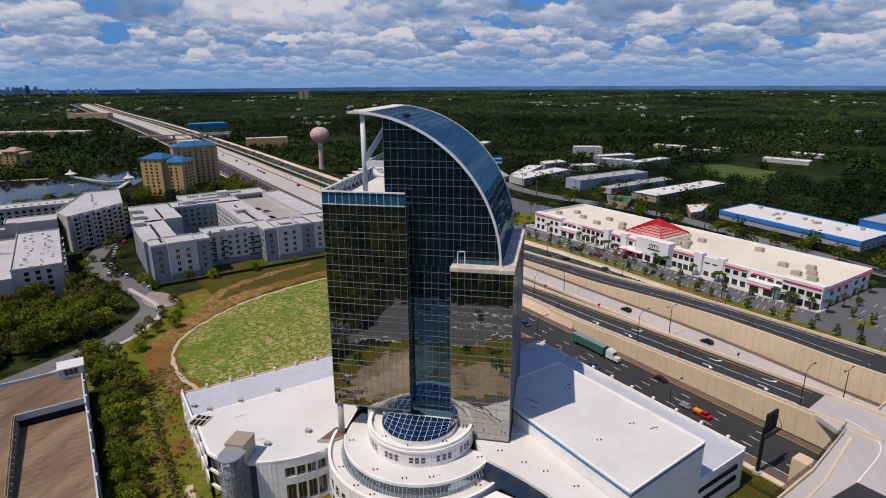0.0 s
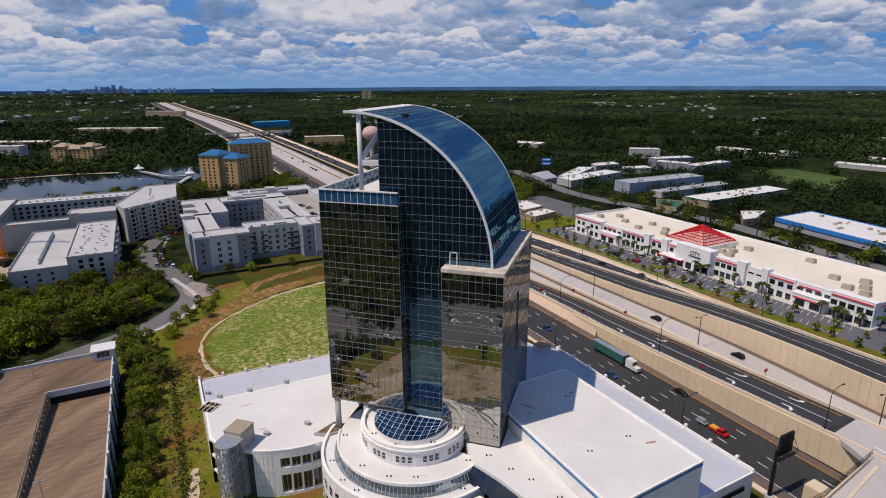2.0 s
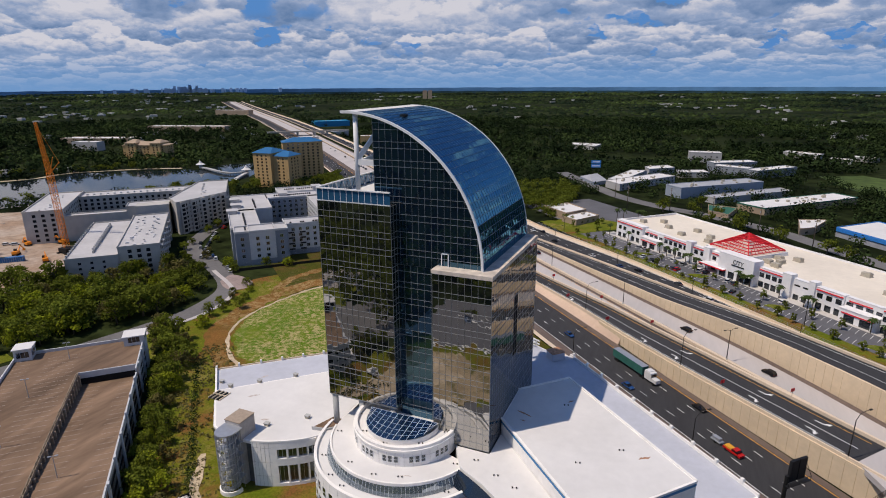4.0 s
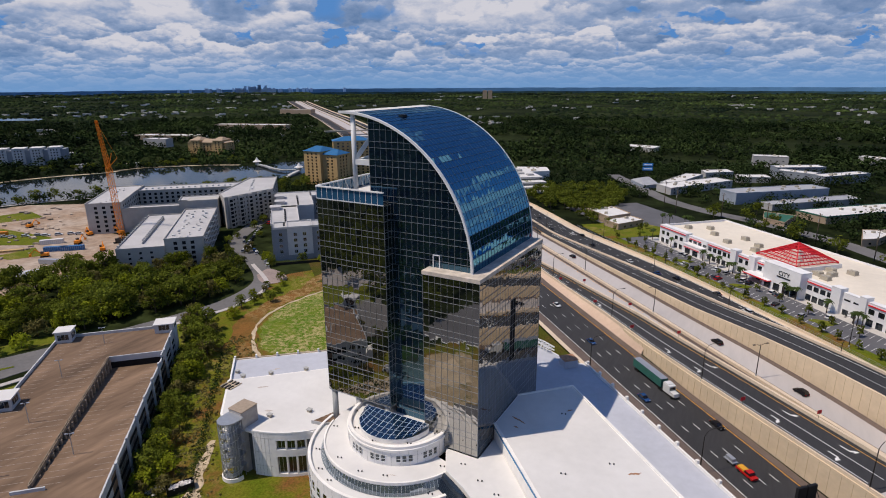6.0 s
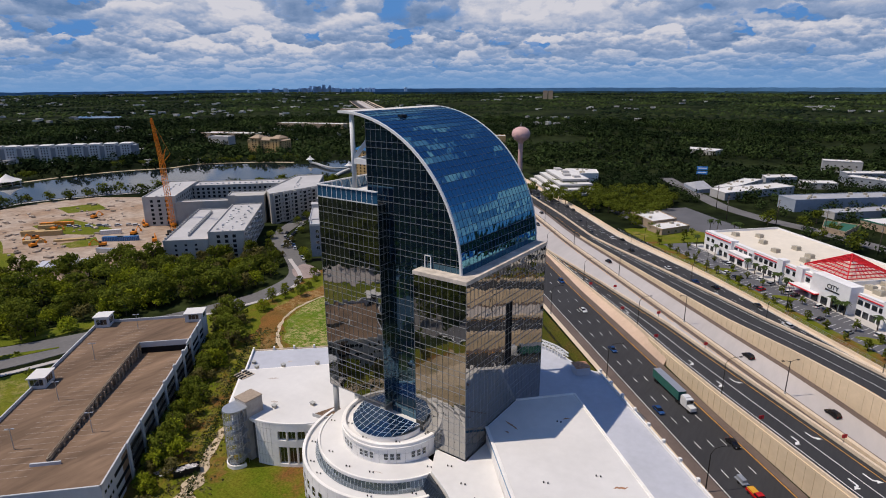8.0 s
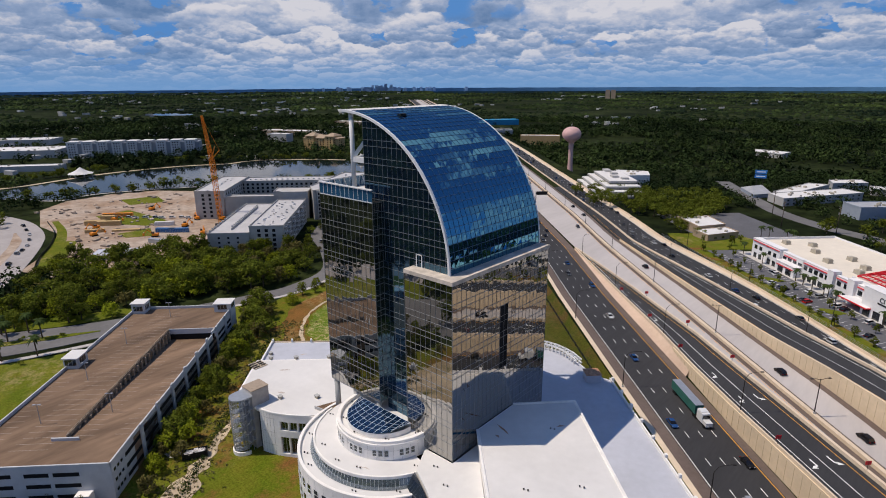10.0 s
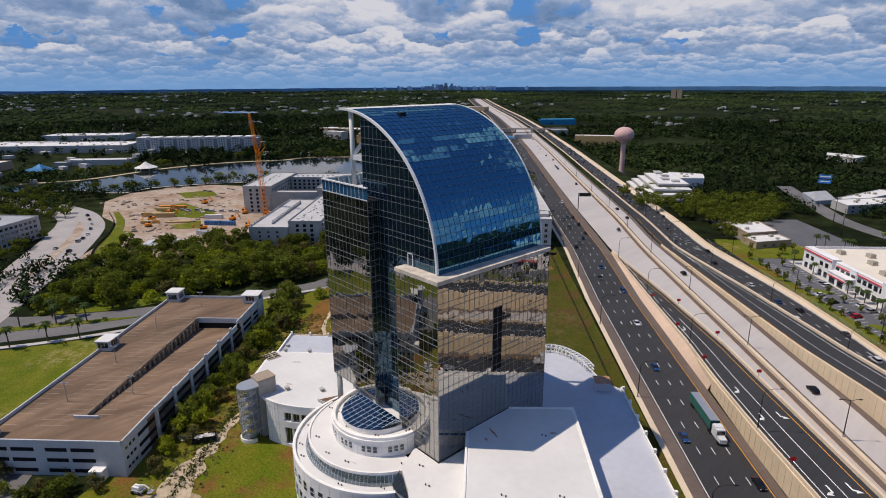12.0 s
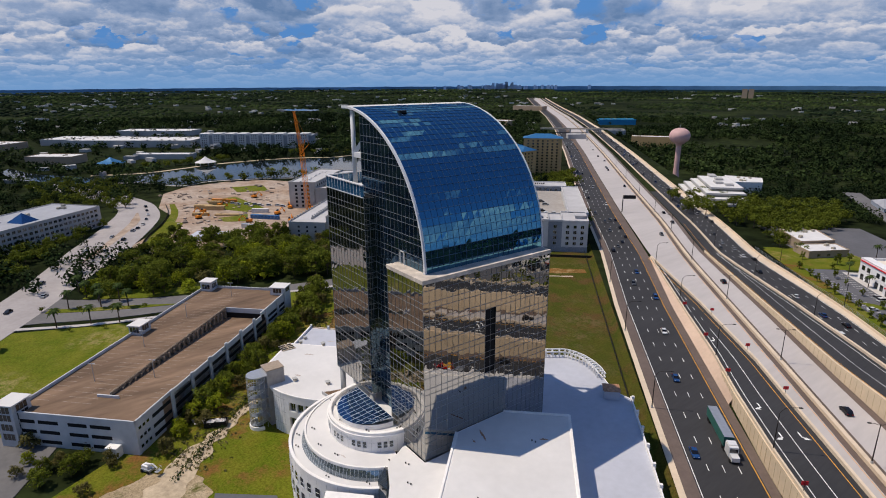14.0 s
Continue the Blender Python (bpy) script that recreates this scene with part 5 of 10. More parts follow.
for k in range(12):
    p = Vector((-98.0, 16.2, 11.2)).lerp(Vector((-42, 66, 11.2)), k / 11)
    part("parapet_post", Geo().obox(p, W(1, 0), W(0, 1), (0, 0, 1), 0.3, 0.4, 0.9), M_WHITE, lsp)


def open_frame(parent, a, b, tops, n, z_hi):
    """Columns and floor edges of an open side between two corners."""
    a, b = Vector((*a, 0)), Vector((*b, 0))
    for i in range(n + 1):
        q = a.lerp(b, i / n)
        part("column", Geo().bar(q + Vector((0, 0, 0.5)), q + Vector((0, 0, z_hi)), 0.55), M_WHITE, parent)
    for z in tops:
        part("floor_edge", Geo().bar(a + Vector((0, 0, z)), b + Vector((0, 0, z)), 0.5, 0.75), M_WHITE, parent)


open_frame(lwp, (-71.4, -11.6), (-84.4, 1.9), (5.0, 9.4), 3, 13.3)
open_frame(lwp, (-71.4, -11.6), (-66.6, -13.6), (5.0, 9.4), 1, 13.3)
open_frame(lsp, (-84.6, 2.1), (-98.0, 16.0), (4.2, 7.4, 11.3), 4, 11.6)
open_frame(lsp, (-98.0, 16.2), (-63.4, 47.4), (4.2, 7.4), 8, 10.4)
# roof hole under bare beams, its shade painted as a black sheet
part("roof_hole", Geo().box(-83.0, -79.0, -2.0, 2.4, 14.06, 14.10), M_DARK, lwp, "black sheet painting the shade of an open roof hole")
for k in range(4):
    part("hole_beam", Geo().bar((-83 + 1.33 * k, -2.0, 14.25), (-83 + 1.33 * k, 2.4, 14.25), 0.18, 0.3), M_TANTOP, lwp)
part("hole_beam", Geo().bar((-83.2, 0.2, 14.4), (-78.8, 0.2, 14.4), 0.18, 0.25), M_TANTOP, lwp)
for x, y, zb in ((-58.6, -6.3, 14), (-51, 0.7, 14), (-81.6, 5.3, 14), (-75.6, 10.8, 14), (-68, 18, 14), (-55, 29.5, 14), (-90.3, 10.4, 10.8)):
    v = part("roof_vent", Geo().box(x - 0.55, x + 0.55, y - 0.45, y + 0.45, zb, zb + 0.8), M_UNIT, podium, "beige roof vent box")
    part("vent_cap", Geo().box(x - 0.7, x + 0.7, y - 0.6, y + 0.6, zb + 0.8, zb + 0.95), M_CONC, v)
# brown planting bed wedged between wing, drum and tower
part("planting_bed", Geo().prism([(-46.6, -3.0), (-43, -2.4), (-38.6, 2.0), (-39.4, 3.1), (-44.4, 3.1)], 13.8, 14.7), M_SOIL, podium, "bare brown soil bed")
part("bed_wall", Geo().bar((-46.8, -3.1, 14.4), (-43, -2.55, 14.4), 0.3, 1.0).bar((-43, -2.55, 14.4), (-38.5, 1.8, 14.4), 0.3, 1.0), M_CONC, podium, "grey bed wall")
# stair core and caged escape stair
core_box = part("stair_core", Geo().box(-64.9, -60.2, -14.0, -8.8, 1.0, 18.7), M_STAIRBOX, podium, "tan-grey stair core")
part("core_coping", Geo().box(-65.0, -60.1, -14.1, -8.7, 18.7, 18.95), M_COREROOF, core_box, "brown weathered core roof")
SX, SY = -62.2, -16.6
stair = part("escape_stair", Geo().tube([(SX, SY, 1.0), (SX, SY, 17.6)], 0.16, 8), M_GREYSTEEL, podium, "galvanised caged escape stair")
half = [(SX + 2.7 * math.cos(radians(a)), SY + 2.7 * math.sin(radians(a))) for a in range(180, 361, 15)]
part("cage_roof", Geo().prism(half + [(SX + 2.7, -14.0), (SX - 2.7, -14.0)], 17.6, 17.95), M_GREYSTEEL, stair, "rounded grey metal cage roof")
for i, (x, y) in enumerate(half + [(SX + 2.7, -15.2), (SX - 2.7, -15.2)]):
    part("cage_bar", Geo().bar((x, y, 1.5), (x, y, 17.6), 0.10), M_GREYSTEEL, stair)
for z in (3.4, 4.5, 6.6, 7.7, 9.8, 10.9, 13.0, 14.1, 16.2):
    g = Geo()
    for p0, p1 in zip(half, half[1:]):
        g.bar((*p0, z), (*p1, z), 0.12)
    part("cage_ring", g, M_GREYSTEEL, stair, kind="stuff")
for z in (4.4, 7.6, 10.8, 14.0):
    part("landing", Geo().box(SX - 2.5, SX + 2.5, -16.0, -14.0, z - 0.12, z), M_GREYSTEEL, stair)
for k in range(88):
    a0 = radians(180 + 20 * k)
    z = 1.3 + 0.165 * k
    d0, d1 = Vector((math.cos(a0), math.sin(a0), 0)), Vector((math.cos(a0 + 0.36), math.sin(a0 + 0.36), 0))
    c = Vector((SX, SY, 0))
    part("tread", Geo().add([c + d0 * 0.2 + Vector((0, 0, z)), c + d0 * 2.4 + Vector((0, 0, z)), c + d1 * 2.4 + Vector((0, 0, z)), c + d1 * 0.2 + Vector((0, 0, z)), c + d0 * 0.2 + Vector((0, 0, z - 0.08)), c + d0 * 2.4 + Vector((0, 0, z - 0.08)), c + d1 * 2.4 + Vector((0, 0, z - 0.08)), c + d1 * 0.2 + Vector((0, 0, z - 0.08))], [(0, 1, 2, 3), (7, 6, 5, 4), (0, 4, 5, 1), (1, 5, 6, 2), (2, 6, 7, 3), (3, 7, 4, 0)]), M_GREYSTEEL, stair)
g = Geo()
for k in range(87):
    a0, a1 = radians(180 + 20 * k), radians(200 + 20 * k)
    g.bar((SX + 2.45 * math.cos(a0), SY + 2.45 * math.sin(a0), 2.3 + 0.165 * k), (SX + 2.45 * math.cos(a1), SY + 2.45 * math.sin(a1), 2.46 + 0.165 * k), 0.09)
part("handrail", g, M_CANOPY, stair, "pale handrail")
part("base_wall", Geo().ring(SX, SY, 2.75, 3.1, 0.5, 2.2, 175, 365, 24), M_WHITE, stair, "white round base wall")
# small black roof vents, in pairs
for z, spots in ((21.0, ((-33.0, -1.6), (-28.2, -7.4), (-21.5, -9.6), (-14.0, -6.6), (-10.4, -0.4))), (17.0, ((-37.2, -4.7), (-28.3, -14), (-21.2, -15.6), (-15.5, -14.1), (-6.1, -5.3))), (14.3, ((-37.5, -11.2), (-32.0, -16.6), (-27.6, -18.7), (-13.0, -17.7), (-5.6, -11.5))), (18.14, ((-1.7, -3.7), (4, -6.9), (8.8, -9.1), (15.2, -12.7))), (22.24, ((20.2, -1.3), (13.3, 20.1), (28.1, 6.7)))):
    for x, y in spots:
        for dx in (-0.42, 0.42):
            part("vent_pipe", Geo().lathe([(0.01, z + 0.34), (0.17, z + 0.32), (0.17, z + 0.18), (0.11, z + 0.16), (0.11, z)], x + dx, y + dx * 0.3, 10), M_BLACK, podium)
# rust and dirt streaks on the roofs
rnd = random.Random(77)
for x, y, z, ln, ang, wd in ((4.6, 12.6, 22.25, 4.6, -20, 0.45), (5.2, 9.6, 22.25, 1.4, -10, 0.3), (33.0, 6.0, 22.25, 3.0, 35, 0.35), (14.0, 22.5, 22.25, 2.2, 50, 0.3), (-14.5, -13.2, 17.01, 2.6, 20, 0.2), (-76.5, 14.0, 14.07, 2.4, 60, 0.5), (-61.0, -4.4, 14.07, 2.2, 35, 0.5), (-72.0, 4.0, 14.07, 3.4, 45, 0.5)):
    ca, sa = math.cos(radians(ang)), math.sin(radians(ang))
    edge_a, edge_b = [], []
    for k in range(11):
        u = (k / 10 - 0.5) * ln
        h = wd * (1 - abs(k / 5 - 1) ** 2) * rnd.uniform(0.3, 1.0) + 0.03
        o = rnd.uniform(-0.12, 0.12)
        edge_a.append((x + ca * u - sa * (o + h), y + sa * u + ca * (o + h), z + 0.004))
        edge_b.append((x + ca * u - sa * (o - h), y + sa * u + ca * (o - h), z + 0.004))
    part("rust_streak", Geo().sheet([edge_b, edge_a]), M_RUST if z > 20 else M_DIRT, podium)
# joints on the round walls
for r, z0, z1, a0, a1, st in ((12.7, 16.6, 20.7, 190, 345, 9.0), (22.6, 1.0, 14.6, 186, 350, 7.2)):
    g = Geo()
    for k in range(int((a1 - a0) / st) + 1):
        a = radians(a0 + st * k + 0.5 * st)
        g.bar((DX + (r + 0.008) * math.cos(a), DY + (r + 0.008) * math.sin(a), z0), (DX + (r + 0.008) * math.cos(a), DY + (r + 0.008) * math.sin(a), z1), 0.05, 0.03)
    g.ring(DX, DY, r - 0.02, r + 0.015, z0 + (z1 - z0) * 0.68, z0 + (z1 - z0) * 0.68 + 0.05, a0, a1, 60)
    part("panel_joint", g, M_JOINT, podium, kind="stuff")

# ---- shared small parts ----
MESH_CACHE = {}


def window_mesh(w, h, frame_mat, glass, bars=1, name="window"):
    """A framed window, 1 m units of its own: x along the wall, -y outwards, z up from its sill."""
    key = ("win", round(w, 2), round(h, 2), frame_mat.name, glass.name, bars)
    if key not in MESH_CACHE:
        t = min(0.09, w * 0.08)
        xs = [-w / 2, -w / 2 + t]
        for k in range(1, bars + 1):
            x = -w / 2 + w * k / (bars + 1)
            xs += [x - 0.035, x + 0.035]
        xs += [w / 2 - t, w / 2]
        zs = [0, t, h - t, h]
        vid = {}
        vv, ff, mm = [], [], []

        def vert(x, y, z):
            k = (round(x, 4), round(y, 4), round(z, 4))
            if k not in vid:
                vid[k] = len(vv)
                vv.append(k)
            return vid[k]

        def quad(p, slot=0):
            ff.append([vert(*q) for q in p])
            mm.append(slot)

        for i in range(len(xs) - 1):
            for j in range(3):
                xa, xb, za, zb = xs[i], xs[i + 1], zs[j], zs[j + 1]
                c = [(xa, -0.06, za), (xb, -0.06, za), (xb, -0.06, zb), (xa, -0.06, zb)]
                if j == 1 and i % 2 == 1:
                    d = [(x, -0.01, z) for x, _, z in c]
                    for q in range(4):
                        quad([c[q], c[(q + 1) % 4], d[(q + 1) % 4], d[q]])
                    quad(d, 1)
                else:
                    quad(c)
        o = [(-w / 2, 0), (w / 2, 0), (w / 2, h), (-w / 2, h)]
        for q in range(4):
            (x0, z0), (x1, z1) = o[q], o[(q + 1) % 4]
            quad([(x1, -0.06, z1), (x0, -0.06, z0), (x0, 0.05, z0), (x1, 0.05, z1)])
        g = Geo()
        g.v, g.f, g.m = vv, ff, mm
        MESH_CACHE[key] = g.mesh(name, [frame_mat, glass])
    return MESH_CACHE[key]


def on_wall(a, b, x, z, out=0.0):
    """The pose of something x along the wall from a to b, its outside on the right."""
    a, b = Vector((*a, 0)), Vector((*b, 0))
    u = (b - a).normalized()
    o = Vector((u.y, -u.x, 0))
    return Matrix.Translation(a + u * x + o * out + Vector((0, 0, z))) @ Matrix(((u.x, -u.y, 0, 0), (u.y, u.x, 0, 0), (0, 0, 1, 0), (0, 0, 0, 1)))


def facade(parent, a, b, z0, floors, pitch, bay, w, h, frame_mat, glass, bars=1, margin=1.2, skip=None, name="window"):
    """Rows of windows on a wall from a to b."""
    L = (Vector(b) - Vector(a)).length
    n = max(1, int((L - 2 * margin) / bay))
    me = window_mesh(w, h, frame_mat, glass, bars)
    for k in range(floors):
        for i in range(n):
            if skip and skip(i, k):
                continue
            part(name, me, None, parent, m=on_wall(a, b, L / 2 + (i - (n - 1) / 2) * bay, z0 + k * pitch))


def slab_mesh(key, make, mats):
    if key not in MESH_CACHE:
        MESH_CACHE[key] = make().mesh(key, mats)
    return MESH_CACHE[key]


# ---- parking garage ----
garage = thing("parking_garage", "grey-white concrete parking garage with brown weathered roof deck", "building", RVS)
GX0, GX1, GY0, GY1, GM = -121.0, -82.0, 14.0, 117.0, -99.0
part("body", Geo().box(GX0, GM, GY0, GY1, 1, 10.5).box(GM, GX1, 94, GY1, 1, 10.5).box(GM, GX1, GY0, 26, 1, 10.5), M_GARWALL, garage)
g = Geo().prism([(GM, 26), (GX1, 26), (GX1, 94), (GM, 94)], 1, lambda x, y: 10.45 - 3.3 * (y - 26) / 68)
part("ramp_deck", g, M_GARDECK, garage, "sloping brown ramp deck")
g = Geo().box(GX0 + 0.4, GM - 0.3, GY0 + 0.4, GY1 - 0.4, 10.5, 10.56).box(GM - 0.3, GX1 - 0.4, 94.3, GY1 - 0.4, 10.5, 10.56).box(GM - 0.3, GX1 - 0.4, GY0 + 0.4, 26, 10.5, 10.56)
part("roof_deck", g, M_GARDECK, garage, "brown weathered roof deck")
g = Geo()
g.box(GX0, GX0 + 0.4, GY0, GY1, 10.5, 11.6).box(GX0, GX1, GY1 - 0.4, GY1, 10.5, 11.6).box(GX0, GX1, GY0, GY0 + 0.4, 10.5, 11.6)
g.box(GX1 - 0.4, GX1, GY0, 30, 10.5, 11.6).box(GX1 - 0.4, GX1, 90, GY1, 10.5, 11.6)
g.prism([(GX1 - 0.4, 30), (GX1, 30), (GX1, 90), (GX1 - 0.4, 90)], 1.0, lambda x, y: 11.5 - 1.2 * (y - 26) / 68)
part("parapet", g, M_GARWALL, garage, "pale concrete parapet")
part("cross_parapet", Geo().box(GM - 0.2, GX1, 93.7, 94.1, 9.4, 11.4), M_GARWALL, garage, "pale concrete edge beam over the ramp")
# black sheet on the wall, painting the shade of the drive-through
part("dark_opening", Geo().box(GM + 0.3, GX1 - 0.6, 93.6, 93.69, 7.3, 9.4), M_DARK, garage, "black panel for the shade in the drive-through opening")
part("low_wall", Geo().prism([(GM - 0.35, 27), (GM, 27), (GM, 94), (GM - 0.35, 94)], 6.5, 11.5), M_DIVIDER, garage, "weathered divider wall")
me = slab_mesh("divider_block", lambda: Geo().box(-0.35, 0.35, -1.35, 1.35, 0, 1.0), M_DIVIDER)
for k in range(22):
    part("barrier_block", me, None, garage, m=Matrix.Translation((GM - 0.2, 29 + 3.0 * k, 10.5)))
me = slab_mesh("divider_pier", lambda: Geo().box(-0.3, 0.3, -0.35, 0.35, 0, 3.6), M_DIVIDER)
for k in range(22):
    part("pier", me, None, garage, m=Matrix.Translation((GM + 0.35, 31.5 + 2.9 * k, 7.2)))
part("ramp_end_wall", Geo().box(GM - 3.5, GM + 3.5, 25.6, 26.0, 10.5, 11.4), M_GARWALL, garage, "low concrete end wall")
# long flank: raised piers, slot shade painted as black panels between
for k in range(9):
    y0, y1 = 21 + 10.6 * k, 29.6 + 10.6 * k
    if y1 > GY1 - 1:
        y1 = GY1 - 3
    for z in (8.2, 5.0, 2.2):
        part("opening", Geo().box(GX1 + 0.004, GX1 + 0.03, y0, y1, z - (0.15 * k if z > 8 else 0.0), z + 1.15 - (0.15 * k if z > 8 else 0.0)), M_DARK, garage, "black panel for the shade in a slot opening")
    part("pier_cap", Geo().box(GX1 - 0.1, GX1 + 0.45, y1 + 0.2, y1 + 1.5, 1, 11.9), M_GARWALL, garage, "grey-blue pier")
# end towards the camera: two rows of slots, their shade painted black
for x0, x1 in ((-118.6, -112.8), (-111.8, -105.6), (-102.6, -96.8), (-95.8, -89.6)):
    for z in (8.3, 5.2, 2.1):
        part("opening", Geo().box(x0, x1, GY0 - 0.03, GY0 - 0.004, z, z + 1.1), M_DARK, garage, "black panel for the shade in a slot opening")
me = window_mesh(1.3, 1.1, M_GARWALL, M_WIN, 0)
for k in range(3):
    for z in (2.6, 5.4, 8.3):
        part("window", me, None, garage, m=on_wall((GX1, GY0), (GX1, GY1), 1.6 + 1.7 * k, z))
# stair towers
for n, (x0, x1, y0, y1, zt) in enumerate(((-123.0, -117.5, 12.4, 18.5, 14.0), (-121.5, -117.0, 66, 72, 14.0), (-120.5, -115.5, 112, 117.2, 14.6), (-88.0, -81.5, 111.5, 117.4, 13.8))):
    st = part("stair_tower", Geo().box(x0, x1, y0, y1, 1, zt), M_GARWALL, garage, "grey stair tower with white flat cap")
    part("cap", Geo().box(x0 - 0.4, x1 + 0.4, y0 - 0.4, y1 + 0.4, zt, zt + 0.35), M_ROOF, st, "white cap")
    for z in (3.2, 6.2, 9.2, 11.6):
        if n in (0,) or z > 11:
            part("window", window_mesh(3.8, 2.2, M_GARWALL, M_WIN, 2), None, st, m=on_wall((x0, y0), (x1, y0), (x1 - x0) / 2, z))
            part("window", window_mesh(3.8, 2.2, M_GARWALL, M_WIN, 2), None, st, m=on_wall((x1, y0), (x1, y1), (y1 - y0) / 2, z))
part("entrance_porch", Geo().box(-90.5, -87.0, 11.6, 14.0, 1, 4.2), M_WHITE, garage, "small white porch")
# painted bays
g = Geo()
for row in (-119.8, -110.8, -106.0):
    for k in range(34):
        g.box(row, row + 4.6, 22 + 2.7 * k, 22.1 + 2.7 * k, 10.565, 10.57)
for k in range(24):
    y = 28 + 2.7 * k
    z = 10.47 - 3.3 * (y - 26) / 68
    g.add([(GM + 1.5, y, z), (GM + 6, y, z), (GM + 6, y + 0.1, z), (GM + 1.5, y + 0.1, z)], [(0, 1, 2, 3)])
    g.add([(GX1 - 5.6, y, z), (GX1 - 1, y, z), (GX1 - 1, y + 0.1, z), (GX1 - 5.6, y + 0.1, z)], [(0, 1, 2, 3)])
part("bay_marking", g, material("faded_paint", (0.36, 0.31, 0.27), 0.9, 0, 0.3, 1.5), garage, "faded white bay lines", kind="stuff")


def lot_lamp(name, h, arm, m, mat, label, group):
    t = thing(name, label, "lamp", m, group)
    part("pole", Geo().tube([(0, 0, 0), (0, 0, h)], [0.13, 0.08], 8), mat, t)
    if arm == 2:
        part("head", Geo().box(-1.1, -0.35, -0.2, 0.2, h - 0.05, h + 0.12).box(-0.35, 0.35, -0.05, 0.05, h, h + 0.08).box(0.35, 1.1, -0.2, 0.2, h - 0.05, h + 0.12), M_GREYSTEEL, t, "twin lamp heads")
    else:
        part("head", Geo().box(0, 0.9, -0.2, 0.2, h - 0.05, h + 0.12), M_GREYSTEEL, t, "lamp head")
    return t


first = None
for v, s in ((-110, 34), (-110, 58), (-110, 84), (-94, 40), (-104, 108)):
    z = 10.5 if v < -99 or s > 94 else 10.45 - 3.3 * (s - 26) / 68
    m = Matrix.Translation(W(v, s, z)) @ pose(0, 0, 0, 0, 0, 45)
    first = copy_thing(first, m) if first else lot_lamp("deck_lamp", 6.0, 2, m, M_GREYSTEEL, "thin grey twin-head lamp on the garage deck", "deck lamps")

# ---- retail building with the red pyramid ----
mall = thing("shopping_mall", "long white two-storey retail building with red trim and rooftop units", "building", RVS)
MZ, MT = 2.6, 13.2
# front bays: (from s, to s, setback v, height of roof edge, kind)
BAYS = [(13, 30, 186.0, 13.6, "windows"), (30, 46, 188.0, 12.6, "porch"), (46, 58.5, 187.2, 12.8, "windows"), (58.5, 61.5, 186.3, 14.4, "pier"), (61.5, 70, 188.0, 12.8, "slits"), (70, 74.4, 186.3, 14.4, "pier"), (74.4, 88, 188.0, 12.8, "windows"), (88, 109, 184.0, 15.4, "entrance"), (109, 117.5, 188.0, 12.8, "windows"), (117.5, 121.5, 186.4, 14.2, "pier"), (121.5, 130.3, 188.0, 12.6, "windows"), (130.3, 134.2, 186.4, 14.2, "pier"), (134.2, 153, 188.0, 12.6, "windows"), (153, 169, 187.6, 12.6, "porch"), (169, 193.5, 186.0, 13.6, "corner")]
part("body", Geo().box(189.5, 234.5, 13.5, 193.5, MZ, 12.2), M_MALLWALL, mall, "white rendered body")
part("roof", Geo().box(190, 234.1, 14, 193, 12.2, 12.3), M_MALLROOF, mall, "cream roof membrane")
g = Geo().box(234.1, 234.6, 13, 194, 11, 13.2).box(190, 234.6, 193.4, 194, 11, 13.4).box(190, 234.6, 13, 13.5, 11, 13.2)
part("parapet", g, M_MALLWALL, mall, "white parapet")
